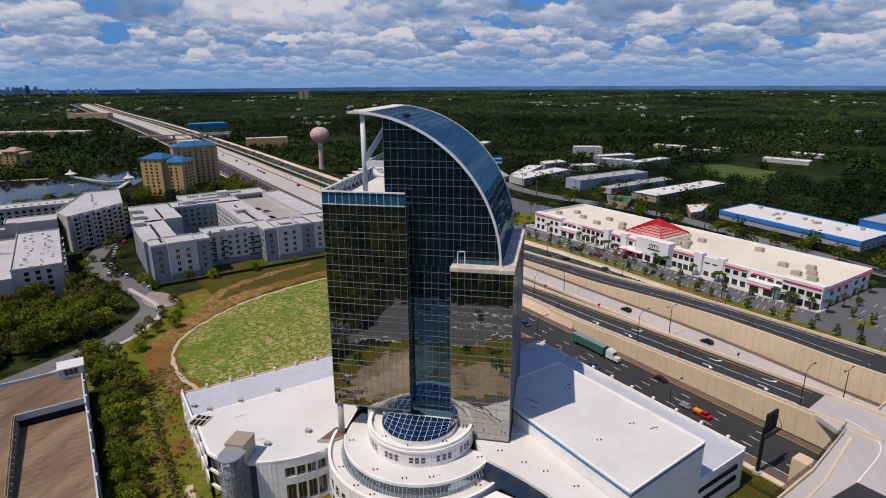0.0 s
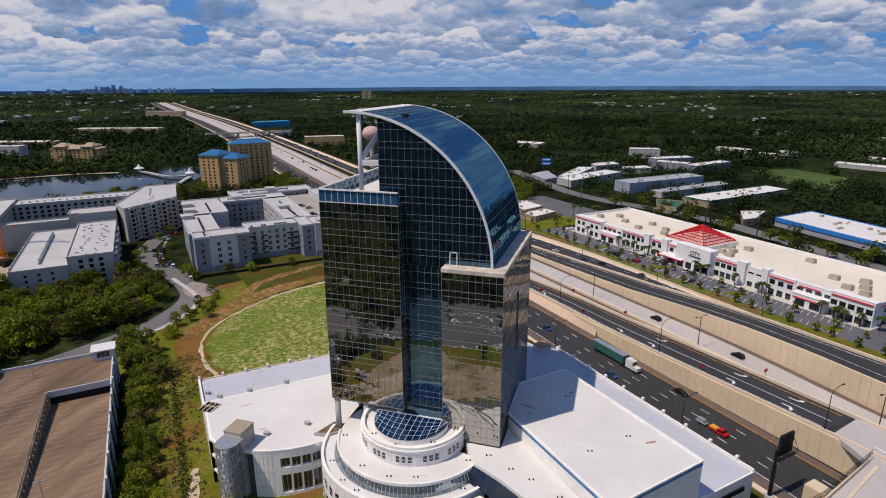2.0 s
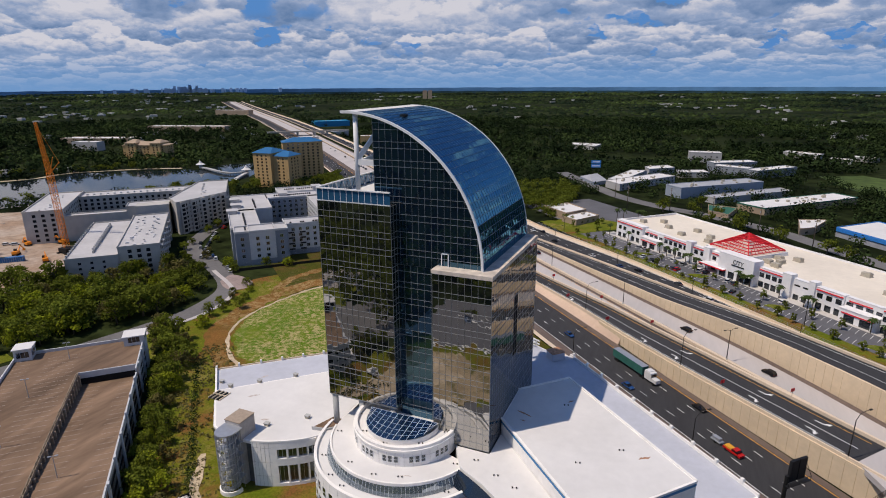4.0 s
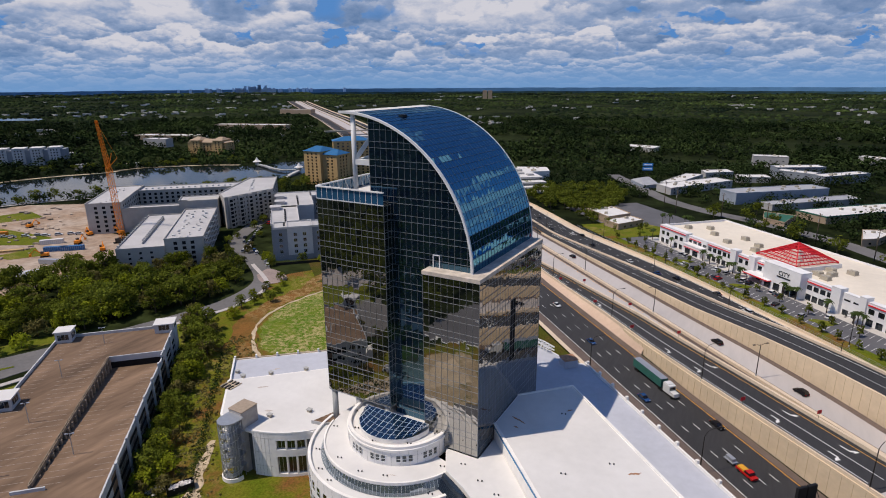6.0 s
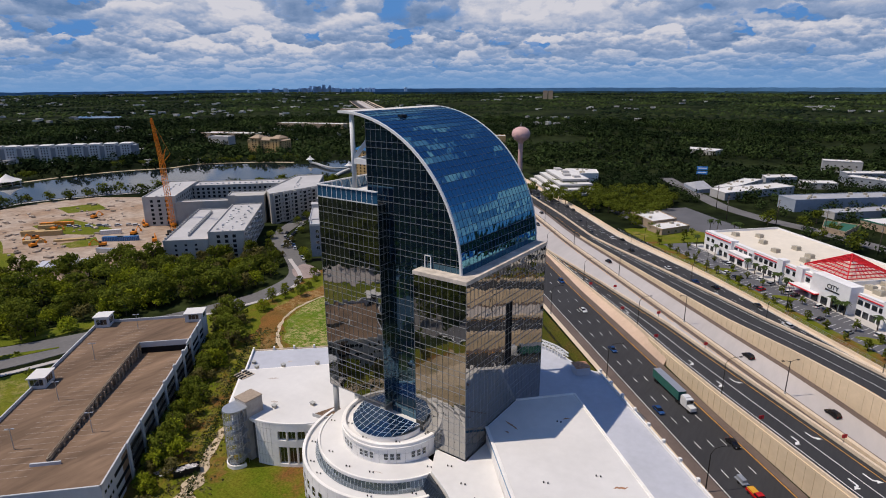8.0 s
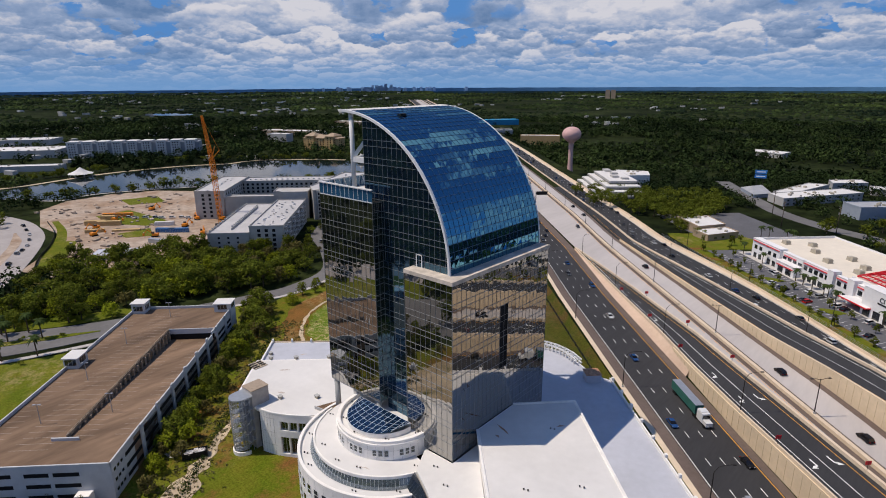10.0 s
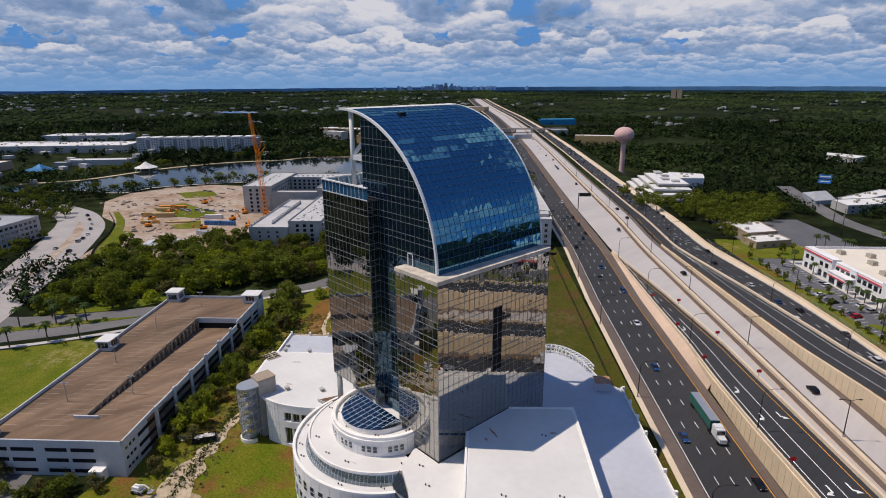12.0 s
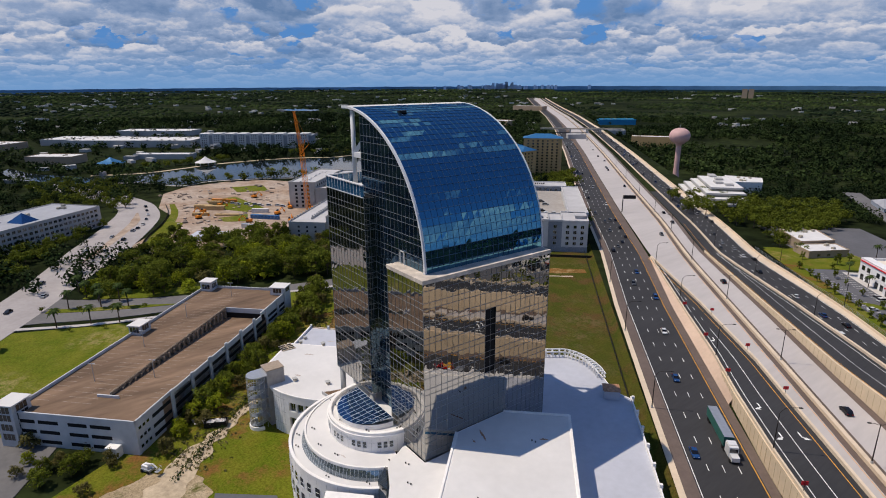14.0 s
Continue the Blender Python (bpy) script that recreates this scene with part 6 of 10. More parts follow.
for s0, s1, v, top, kind_of in BAYS:
    b = part("front_bay", Geo().box(v, 190.2, s0, s1, MZ, top), [M_MALLWALL], mall, "white projecting bay")
    part("bay_coping", Geo().box(v - 0.12, 190.2, s0 - 0.1, s1 + 0.1, top, top + 0.12), M_MALLWALL, b)
    L = s1 - s0
    A, B = (v, s1), (v, s0)
    if kind_of == "pier":
        continue
    if kind_of in ("windows", "corner"):
        part("trim", Geo().box(v - 0.45, v + 0.3, s0 + 0.4, s1 - 0.4, top - 1.3, top - 0.9), M_RED, b, "red cornice band")
    if kind_of == "corner":
        spots = [3.5, 8.0, 16.0, 20.5]
    else:
        n = max(2, round(L / 3.7))
        spots = [L * (i + 0.5) / n for i in range(n)]
    if kind_of == "entrance":
        for x in (3.2, 8.6, 14.0, 18.6):
            part("shop_window", window_mesh(3.6, 3.6, M_BLACK, M_WIN, 2), None, b, m=on_wall(A, B, x, MZ + 0.5, 0.02))
        continue
    for x in spots:
        if kind_of == "slits":
            part("window", window_mesh(2.8, 0.7, M_BLACK, M_WIN, 3), None, b, m=on_wall(A, B, x, 9.6, 0.02))
            part("shop_window", window_mesh(2.6, 2.6, M_BLACK, M_WIN, 2), None, b, m=on_wall(A, B, x, MZ + 0.4, 0.02))
        elif kind_of == "porch":
            part("window", window_mesh(2.8, 1.4, M_BLACK, M_WIN, 2), None, b, m=on_wall(A, B, x, 9.1, 0.02))
        else:
            part("window", window_mesh(2.5, 2.2, M_BLACK, M_WIN, 2), None, b, m=on_wall(A, B, x, 8.2, 0.02))
            part("shop_window", window_mesh(2.7, 3.0, M_BLACK, M_WIN, 2), None, b, m=on_wall(A, B, x, MZ + 0.4, 0.02))
    if kind_of == "porch":
        part("trim", Geo().box(v - 0.4, v + 0.3, s0 + 5.0, s1 - 1.5, 10.9, 11.3), M_RED, b, "red cornice band")
        pc = part("porch", Geo().box(v - 3.6, v, s0 + 0.5, s1 - 0.5, MZ, 8.4).box(v - 3.8, v, s0 + 0.3, s1 - 0.3, 8.4, 8.7), M_MALLWALL, b, "white projecting shop porch")
        for x in (L * 0.3, L * 0.7):
            part("shop_window", window_mesh(4.2, 3.4, M_BLACK, M_WIN, 2), None, pc, m=on_wall((v - 3.6, s1), (v - 3.6, s0), x, MZ + 0.3, 0.02))
        part("trim", Geo().box(v - 3.95, v - 3.6, s0 + 1.5, s1 - 1.5, 6.6, 7.0), M_RED, pc, "red awning band")
part("entrance_canopy", Geo().box(181.6, 188.2, 103.5, 119.5, 6.6, 7.1), M_RED, mall, "red edge of the entrance canopy")
part("canopy_roof", Geo().box(181.9, 188.2, 103.8, 119.2, 7.1, 7.2), M_MALLWALL, mall, "white canopy top")
# end wall windows
for x in (6, 13, 20, 30, 38):
    part("window", window_mesh(2.6, 2.0, M_BLACK, M_WIN, 2), None, mall, m=on_wall((190, 13.5), (234, 13.5), x, 8.0, 0.02))
    part("window", window_mesh(2.8, 3.0, M_BLACK, M_WIN, 2), None, mall, m=on_wall((190, 13.5), (234, 13.5), x, MZ + 0.4, 0.02))
    part("window", window_mesh(2.6, 2.0, M_BLACK, M_WIN, 2), None, mall, m=on_wall((234.5, 193.5), (190, 193.5), x, 8.0, 0.02))
part("trim", Geo().box(190.5, 212, 12.7, 13.2, 11.4, 11.8), M_RED, mall, "red cornice band")
part("trim", Geo().box(216, 234, 12.5, 13.2, 11.8, 12.2), M_RED, mall, "red cornice band")
# entrance block with the red steel pyramid
part("entrance_block", Geo().box(190, 218, 97, 123.6, 12.2, 14.4), M_MALLWALL, mall, "white entrance block")
part("entrance_roof", Geo().box(190.4, 217.6, 97.4, 123.2, 14.4, 14.46), M_MALLROOF, mall, "cream roof")
PV, PS, PZ0, PZ1, PH, PW = 204.2, 110.2, 15.2, 22.8, 11.9, 12.7
g = Geo()
cor = [Vector((PV - PW, PS - PH, PZ0)), Vector((PV + PW, PS - PH, PZ0)), Vector((PV + PW, PS + PH, PZ0)), Vector((PV - PW, PS + PH, PZ0))]
ap = Vector((PV, PS, PZ1))
for c in cor:
    g.bar(c, ap, 0.45)
for f in (0.0, 0.14, 0.28, 0.42, 0.56, 0.70, 0.84):
    ring = [c.lerp(ap, f) for c in cor]
    for a, b in zip(ring, ring[1:] + ring[:1]):
        g.bar(a, b, 0.42, 0.42)
py = part("pyramid_frame", g, M_RED, mall, "red steel pyramid frame")
for a, b in zip(cor, cor[1:] + cor[:1]):
    for k in range(1, 10):
        e = a.lerp(b, k / 10)
        f = 1 - abs(k / 5 - 1)
        part("rafter", Geo().bar(e, e.lerp(ap, 0.0).lerp((a + b) / 2 * 0 + e + (ap - e) * (f * 0.98), 1.0), 0.22), M_RED, py)
for c in cor:
    part("post", Geo().box(c.x - 0.3, c.x + 0.3, c.y - 0.3, c.y + 0.3, 12.2, PZ0), M_RED, py)
txt = bpy.data.curves.new("sign_text", "FONT")
txt.body, txt.size, txt.extrude, txt.align_x = "CITY", 2.9, 0.08, "CENTER"
ob = new("sign_letters", txt)
ob.data.materials.append(M_BLACK)
ob.parent, ob.matrix_basis = mall, on_wall((184.0, 109), (184.0, 88), 12.0, 11.4, 0.12) @ pose(0, 0, 0, 90, 0, 0)
tagged(ob, "dark grey sign letters")
part("sign_bar", Geo().box(183.8, 183.92, 93.2, 100.8, 10.3, 10.9), M_BLACK, mall, "dark second line of the sign")
# rooftop units
me = slab_mesh("rooftop_unit", lambda: Geo().box(-1.3, 1.3, -2.0, 2.0, 0.3, 1.9).box(-1.1, 1.1, -1.6, -0.2, 1.9, 2.15).box(-1.35, 1.35, -0.1, 0.0, 0.25, 1.95).box(-1.5, 1.5, -2.2, 2.2, 0, 0.3), M_UNIT)
for v, s in ((196, 22), (198, 30), (204, 26), (212, 30), (206, 40), (198, 92), (203, 89), (208, 94), (196, 86), (214, 88), (200, 132), (208, 138), (198, 150), (212, 152), (203, 166), (210, 178), (199, 184), (220, 120), (222, 60)):
    part("rooftop_unit", me, None, mall, m=Matrix.Translation((v, s, 12.3)) @ pose(0, 0, 0, 0, 0, 90 * (s % 2)))
# car park and its kerbs
patch("car_park", [(166, -40), (166, 205), (186, 205), (186, 14), (236, 14), (260, -10), (240, -60), (190, -60)], M_LOT, 3.06, "grey asphalt car park with white bays", "car park", True)
patch("forecourt", [(182.5, 12), (182.5, 201), (190, 201), (190, 12)], material("concrete_path", (0.50, 0.47, 0.44), 0.85, 0, 0.06, 0.8), 3.16, "pale concrete path along the shopfronts", "pavement", True)
patch("verge", [(153.4, -60), (154.2, 0), (157.4, 60), (158.4, 110), (158.4, 240), (166, 240), (166, -60)], M_GRASS, 3.12, "mown green verge between motorway and car park", "verge", True)
patch("side_lawn", [(160, 205), (160, 245), (200, 245), (215, 205)], M_LAWN, 3.1, "mown lawn", "lawn", True)
ribbon("back_street", [(-95, 520), (-60, 462), (-42, 435), (-20, 402), (13, 372), (49, 351), (91, 317), (108, 295), (126, 270), (147, 243), (180, 196), (240, 110)], 13, M_STREET, 3.12, "grey street behind the shops")
patch("meadow", [(525, 304), (480, 247), (476, 193), (525, 204), (563, 226), (570, 289)], material("green_meadow", (0.055, 0.085, 0.02), 0.95, 0, 0.3, 0.1, 0.3, 0.01), 3.2, "open green meadow", "meadow", True)
g = Geo()
for k in range(64):
    s = 16 + 2.85 * k
    for v in (166.8, 176.8):
        p, q = W(v, s, 3.072), W(v + 5.0, s + 1.6, 3.072)
        g.bar(p, q, 0.14, 0.012)
for k in range(16):
    for v0 in (194, 206, 218):
        g.bar(W(v0 - 8 + 0.0 * k, -46 + 3.2 * k, 3.072), W(v0 - 3, -46 + 3.2 * k, 3.072), 0.14, 0.012)
whole("bay_lines", g, M_PAINT, "white painted parking bay lines", "road marking", kind="stuff")
for v, s in ((172, 20), (173, 64), (173, 110), (173, 152), (186, -4), (200, -14), (214, -28), (196, -34)):
    c = W(v, s)
    pts = [(c.x + 3.6 * math.cos(a) * (1.6 if math.sin(a) > 0 else 1), c.y + 3.0 * math.sin(a)) for a in [k * math.tau / 14 for k in range(14)]]
    patch("planting_island", pts, M_LAWN, 3.2, "kerbed grass island in the car park", "lawn")

# ---- apartments ----
apt = thing("apartment_block", "slate-blue and white five-storey apartment block with pale roof", "building", RVS)
AZ, AH = 1.0, 3.35


def apt_block(v0, v1, s0, s1, top, mat, faces, bay=3.4, parent=apt, floors=5, win=(1.9, 2.0), base=True):
    b = part("block", Geo().box(v0, v1, s0, s1, AZ, top), mat, parent)
    part("block_roof", Geo().box(v0 - 0.25, v1 + 0.25, s0 - 0.25, s1 + 0.25, top, top + 0.35), M_APTROOF, b, "pale flat roof with a projecting edge")
    for a, c in (((v0, s0), (v1, s0)), ((v1, s0), (v1, s1)), ((v1, s1), (v0, s1)), ((v0, s1), (v0, s0))):
        part("parapet", Geo().bar((*a, top + 0.75), (*c, top + 0.75), 0.35, 0.8), M_APTWHITE, b)
    if base:
        part("plinth", Geo().box(v0 - 0.06, v1 + 0.06, s0 - 0.06, s1 + 0.06, AZ, AZ + 3.3), M_APTBLUE, b, "slate-grey ground storey")
    walls = {"S": ((v0, s0), (v1, s0)), "E": ((v1, s0), (v1, s1)), "N": ((v1, s1), (v0, s1)), "W": ((v0, s1), (v0, s0))}
    for f in faces:
        facade(b, *walls[f], AZ + 1.0, floors, AH, bay, win[0], win[1], M_APTWHITE, M_WIN, 1, 0.8)
    return b


F0 = 224
apt_block(-46, -38.5, F0, F0 + 14, 19.6, M_APTBLUE, "S")
apt_block(-38.5, -24.5, F0 - 1.2, F0 + 14, 19.9, M_APTWHITE, "S", 5.2)
apt_block(-24.5, -17.5, F0, F0 + 14, 19.6, M_APTBLUE, "S")
apt_block(-17.5, 12, F0 + 12, F0 + 26, 19.0, M_APTWHITE, "S", 4.2)
apt_block(12, 19, F0 + 2, F0 + 26, 19.4, M_APTBLUE, "SW")
apt_block(19, 33, F0 + 1, F0 + 20, 19.8, M_APTWHITE, "S", 5.0)
apt_block(33, 41, F0 + 2, F0 + 20, 19.4, M_APTBLUE, "S")
apt_block(41, 56, F0 + 2, F0 + 26, 19.2, M_APTWHITE, "SE", 4.2)
apt_block(-47.5, -31, F0 + 14, F0 + 64, 18.8, M_APTBLUE, "WE", 3.8)
apt_block(-44, -20, F0 + 64, F0 + 116, 18.8, M_APTWHITE, "WE", 4.0)
apt_block(-20, 24, F0 + 98, F0 + 116, 18.8, M_APTBLUE, "SN", 4.0)
apt_block(8, 24, F0 + 26, F0 + 98, 18.8, M_APTWHITE, "WE", 4.0)
apt_block(-10, 50, F0 + 122, F0 + 142, 18.2, M_APTBLUE, "SE", 4.0)
apt_block(46, 58, F0 + 26, F0 + 118, 18.8, M_APTWHITE, "E", 4.0)
pk = part("parking_deck", Geo().box(24.3, 45.8, F0 + 26, F0 + 120, AZ, 15.5), M_CONC, apt, "open concrete parking deck")
part("deck_roof", Geo().box(24.6, 45.5, F0 + 26.3, F0 + 119.7, 15.5, 15.56), material("pale_tan_deck", (0.34, 0.31, 0.28), 0.9, 0, 0.1, 0.4, 0.12, 0.06), pk, "pale tan deck")
for v, s in ((-45, F0 + 58), (-42, F0 + 76), (-42, F0 + 96), (-8, F0 + 108), (14, F0 + 60), (52, F0 + 14), (26, F0 + 10), (20, F0 + 130)):
    part("roof_pavilion", Geo().box(v - 3, v + 3, s - 3.5, s + 3.5, 18.8, 21.2).box(v - 3.5, v + 3.5, s - 4, s + 4, 21.2, 21.5), M_APTROOF, apt, "pale roof pavilion")
rr = random.Random(3)
g = Geo()
for v0, s0, dv, ds, n in ((-40, F0 + 6, 0, 1.5, 6), (-39, F0 + 20, 0, 1.5, 24), (-30, F0 + 70, 0, 1.6, 20), (-14, F0 + 16, 1.5, 0, 14), (16, F0 + 30, 0, 1.5, 34), (22, F0 + 8, 1.5, 0, 8), (-14, F0 + 107, 1.5, 0, 18), (-4, F0 + 130, 1.6, 0, 24)):
    for k in range(n):
        if rr.random() < 0.85:
            x, y, z = v0 + dv * k, s0 + ds * k, 19.3 if s0 < F0 + 12 else 19.15
            g.box(x - 0.5, x + 0.5, y - 0.5, y + 0.5, z, z + 0.95)
part("condensers", g, M_POLE, apt, "rows of small roof condensers", kind="stuff")
# balconies on the recessed front
for k in range(1, 5):
    for v in (-14.5, -8.0, 6.5, 10.0):
        b = part("balcony", Geo().box(v - 1.7, v + 1.7, F0 + 10.2, F0 + 12, AZ + k * AH - 0.15, AZ + k * AH), M_APTWHITE, apt, "recessed balcony with dark rail")
        part("rail", Geo().box(v - 1.7, v + 1.7, F0 + 10.2, F0 + 10.28, AZ + k * AH, AZ + k * AH + 1.0), M_POLE, b, "dark balcony rail")
part("fence", Geo().box(-46, 60, F0 - 9, F0 - 8.8, 1, 2.6), M_POLE, apt, "dark boundary fence")

# ---- unfinished concrete apartments ----
raw = thing("unfinished_apartments", "raw grey concrete apartment blocks under construction with empty windows", "building", RVS)


def raw_block(v0, v1, s0, s1, top, faces, floors, bay=4.2, win=(2.1, 2.0), poly=None):
    q = poly or [(v0, s0), (v1, s0), (v1, s1), (v0, s1)]
    b = part("block", Geo().prism(q, 1.0, top), M_RAWCONC, raw)
    part("block_roof", Geo().prism([(a, c) for a, c in q], top, top + 0.12), M_APTROOF, b, "pale roof sheet")
    for a, c in zip(q, q[1:] + q[:1]):
        part("parapet", Geo().bar((*a, top + 0.45), (*c, top + 0.45), 0.4, 0.9), M_RAWCONC, b)
    for i in faces:
        a, c = q[i], q[(i + 1) % len(q)]
        # empty windows: black panes paint the shade of the rooms behind
        facade(b, a, c, 2.2, floors, (top - 2.5) / floors, bay, win[0], win[1], M_RAWCONC, M_DARK, 0, 1.5, name="window_opening")
    return b


# long wing along the street
raw_block(0, 0, 0, 0, 22.5, (0, 1), 7, 3.9, poly=[(-79, 312), (-47, 340), (-44, 398), (-66, 398), (-84, 332)])
raw_block(-110, -84, 322, 338, 20.5, (0,), 3, 8.0)
raw_block(-150, -66, 372, 392, 20.5, (0,), 6, 4.0)
raw_block(-168, -146, 322, 392, 21.5, (0, 1), 6, 5.0)
raw_block(-147, -110, 322, 330, 17.0, (), 1)
part("tower_stub", Geo().box(-104, -84, 318, 330, 1, 21.5), M_RAWCONC, raw, "blank concrete stair core")
# low parking block with a white deck
raw_block(-128, -104, 226, 312, 13.5, (0,), 4, 5.5, (1.5, 1.4))
lowb = raw_block(-104, -84, 228, 308, 17.0, (0, 1), 5, 4.4)
for k in range(5):
    for s in (232, 243, 258, 272, 288):
        part("balcony", Geo().box(-84, -82.4, s - 1.8, s + 1.8, 3.9 + 3.0 * k, 4.05 + 3.0 * k).box(-82.5, -82.4, s - 1.8, s + 1.8, 4.05 + 3.0 * k, 5.0 + 3.0 * k), M_ROOF, raw, "white balcony")
# projecting bays and balconies on the long wing
wa, wb = Vector((-79, 312, 0)), Vector((-47, 340, 0))
wd = (wb - wa).normalized()
wo = Vector((wd.y, -wd.x, 0))
for k in range(5):
    c = wa + wd * (4.5 + 8.4 * k)
    b = part("bay", Geo().obox(c + wo * 0.6 + Vector((0, 0, 11.9)), wd, wo, (0, 0, 1), 2.0, 0.7, 10.9), M_RAWCONC, raw, "projecting concrete bay")
    for z in range(7):
        # black box on the bay, room shade put into its colour
        part("window_opening", Geo().obox(c + wo * 1.31 + Vector((0, 0, 3.2 + 2.86 * z)), wd, wo, (0, 0, 1), 1.2, 0.02, 0.95), M_DARK, b)
        part("balcony", Geo().obox(c + wd * 4.2 + wo * 0.8 + Vector((0, 0, 2.2 + 2.86 * z)), wd, wo, (0, 0, 1), 1.7, 0.8, 0.09).obox(c + wd * 4.2 + wo * 1.55 + Vector((0, 0, 2.75 + 2.86 * z)), wd, wo, (0, 0, 1), 1.7, 0.04, 0.5), M_CONC, raw, "concrete balcony with a solid rail")
# roof clutter on the unfinished blocks
for v, t0, s0, s1, z in ((-62, 0, 340, 394, 22.7), (-157, 0, 326, 388, 21.7), (-98, 0, 232, 304, 17.2), (-90, 0, 232, 304, 17.2)):
    for k in range(int((s1 - s0) / 4.2)):
        u = rr.uniform(-2.5, 2.5)
        w, h = rr.uniform(0.35, 0.8), rr.uniform(0.4, 0.8)
        part("roof_unit", Geo().box(v + u - w, v + u + w, s0 + 4.2 * k - w * 0.7, s0 + 4.2 * k + w * 0.7, z - 0.1, z + h), rr.choice((M_ROOF, M_GREYSTEEL, M_CONC)), raw, "small roof unit")
for k in range(18):
    v = -146 + 4.4 * k
    part("roof_unit", Geo().box(v - 0.7, v + 0.7, 380, 381.4, 20.5, 21.5), M_GREYSTEEL, raw, "small roof unit")
part("deck_wall", Geo().box(-117, -116.4, 236, 300, 13.5, 15.0), M_CONC, raw, "toothed concrete deck wall")
for k in range(16):
    part("deck_post", Geo().box(-117.2, -116.2, 238 + 4 * k, 238.6 + 4 * k, 13.5, 15.9), M_CONC, raw)
    part("deck_post", Geo().box(-128.2, -127.4, 230 + 5 * k, 230.6 + 5 * k, 13.5, 15.2), M_CONC, raw)

# ---- hotel with blue roofs ----
def hotel(name, base, yaw, blocks, label, mat, roofmat):
    h = thing(name, label, "building", pose(*base, 0, 0, yaw))
    for x0, x1, y0, y1, top, fl in blocks:
        b = part("block", Geo().box(x0, x1, y0, y1, 0, top), mat, h)
        r = Geo()
        cx, cy, e = (x0 + x1) / 2, (y0 + y1) / 2, 1.0
        r.add([(x0 - e, y0 - e, top), (x1 + e, y0 - e, top), (x1 + e, y1 + e, top), (x0 - e, y1 + e, top), (x0 + (x1 - x0) * 0.3, cy, top + 4.2), (x0 + (x1 - x0) * 0.7, cy, top + 4.2)], [(0, 1, 5, 4), (1, 2, 5), (2, 3, 4, 5), (3, 0, 4), (3, 2, 1, 0)])
        part("roof", r, roofmat, b, "hipped metal roof")
        for a, c in (((x0, y0), (x1, y0)), ((x1, y0), (x1, y1)), ((x0, y1), (x0, y0))):
            facade(b, a, c, 1.5, fl, (top - 2.0) / fl, 5.0, 2.0, 1.9, mat, M_WIN, 1, 1.2)
    return h


hotel("lakeside_hotel", (-357, 332, 1), 4, [(0, 20, 0, 26, 33, 10), (20, 37, 4, 26, 30, 9)], "ochre ten-storey lakeside hotel with blue hipped roofs", M_HOTEL, M_BLUEROOF)
hotel("lakeside_hotel", (-352, 372, 1), 44, [(0, 40, 0, 17, 39, 12)], "taller ochre hotel tower with blue hipped roof", M_HOTEL, M_BLUEROOF)
hotel("far_hotel", (-672, 436, 1), 20, [(0, 60, 0, 20, 18, 5), (6, 20, -3, 22, 21, 6), (40, 54, -3, 22, 21, 6)], "ochre hotel with tan roofs across the lake", M_HOTEL, M_FARTAN)


# ---- tower crane ----
crane = thing("crawler_crane", "orange lattice-boom crane standing beside raw concrete blocks", "crane", pose(-306, 107, 1.0))


def lattice(g, a, b, w0, w1, n):
    a, b = Vector(a), Vector(b)
    d = (b - a).normalized()
    s = d.cross(Vector((0, 1, 0.3))).normalized()
    t = s.cross(d)
    prev = None
    for k in range(n + 1):
        p, w = a.lerp(b, k / n), w0 + (w1 - w0) * k / n
        ring = [p + (s * i + t * j) * w / 2 for i, j in ((-1, -1), (1, -1), (1, 1), (-1, 1))]
        if prev:
            for q in range(4):
                g.bar(prev[q], ring[q], 0.22)
                g.bar(prev[q], ring[(q + 1) % 4], 0.12)
        for q in range(4):
            g.bar(ring[q], ring[(q + 1) % 4], 0.12)
        prev = ring
    return g


part("mast", lattice(Geo(), (0, 0, 3.0), (2.6, -3.0, 49), 2.6, 2.6, 18), M_CRANE, crane, "orange lattice mast")
part("jib", lattice(Geo(), (2.6, -3.0, 49), (9.5, -9.7, 78), 2.2, 1.0, 14), M_CRANE, crane, "orange lattice jib")
part("strut", Geo().bar((2.6, -3.0, 49), (6.4, 1.2, 55), 0.5).bar((2.6, -3.0, 49), (4.6, -0.8, 58), 0.5).bar((6.4, 1.2, 55), (9.5, -9.7, 77), 0.12), M_CRANE, crane, "orange luffing strut")
part("carrier", Geo().box(-3.5, 3.5, -3.0, 3.0, 0.9, 3.4).box(-4.2, -2.8, -4, 4, 0, 1.0).box(2.8, 4.2, -4, 4, 0, 1.0), M_BLACK, crane, "dark tracked carrier")

# ---- water tower ----
wt = thing("water_tower", "pale pink water tower with a rounded tank on a flared stem", "water tower", pose(-270, 530, -13))
EAST_KEEP = [(-300, 470), (-235, 440), (-225, 530), (-290, 560)]
prof = [(0.1, 60.6), (3, 60.4), (6.5, 59.2), (9.2, 57.0), (10.8, 54.0), (11.1, 51.5), (10.4, 48.6), (8.6, 46.2), (5.6, 44.0), (3.6, 42.6), (2.9, 40.5)]
part("tank", Geo().lathe(list(reversed(prof)), 0, 0, 40), M_PINK, wt, "", True)
part("stem", Geo().lathe([(6.4, 0), (5.2, 1.2), (4.2, 5), (3.2, 11), (2.8, 18), (2.7, 30), (2.9, 40.6)], 0, 0, 32), M_PINK, wt, "flared pink stem", True)
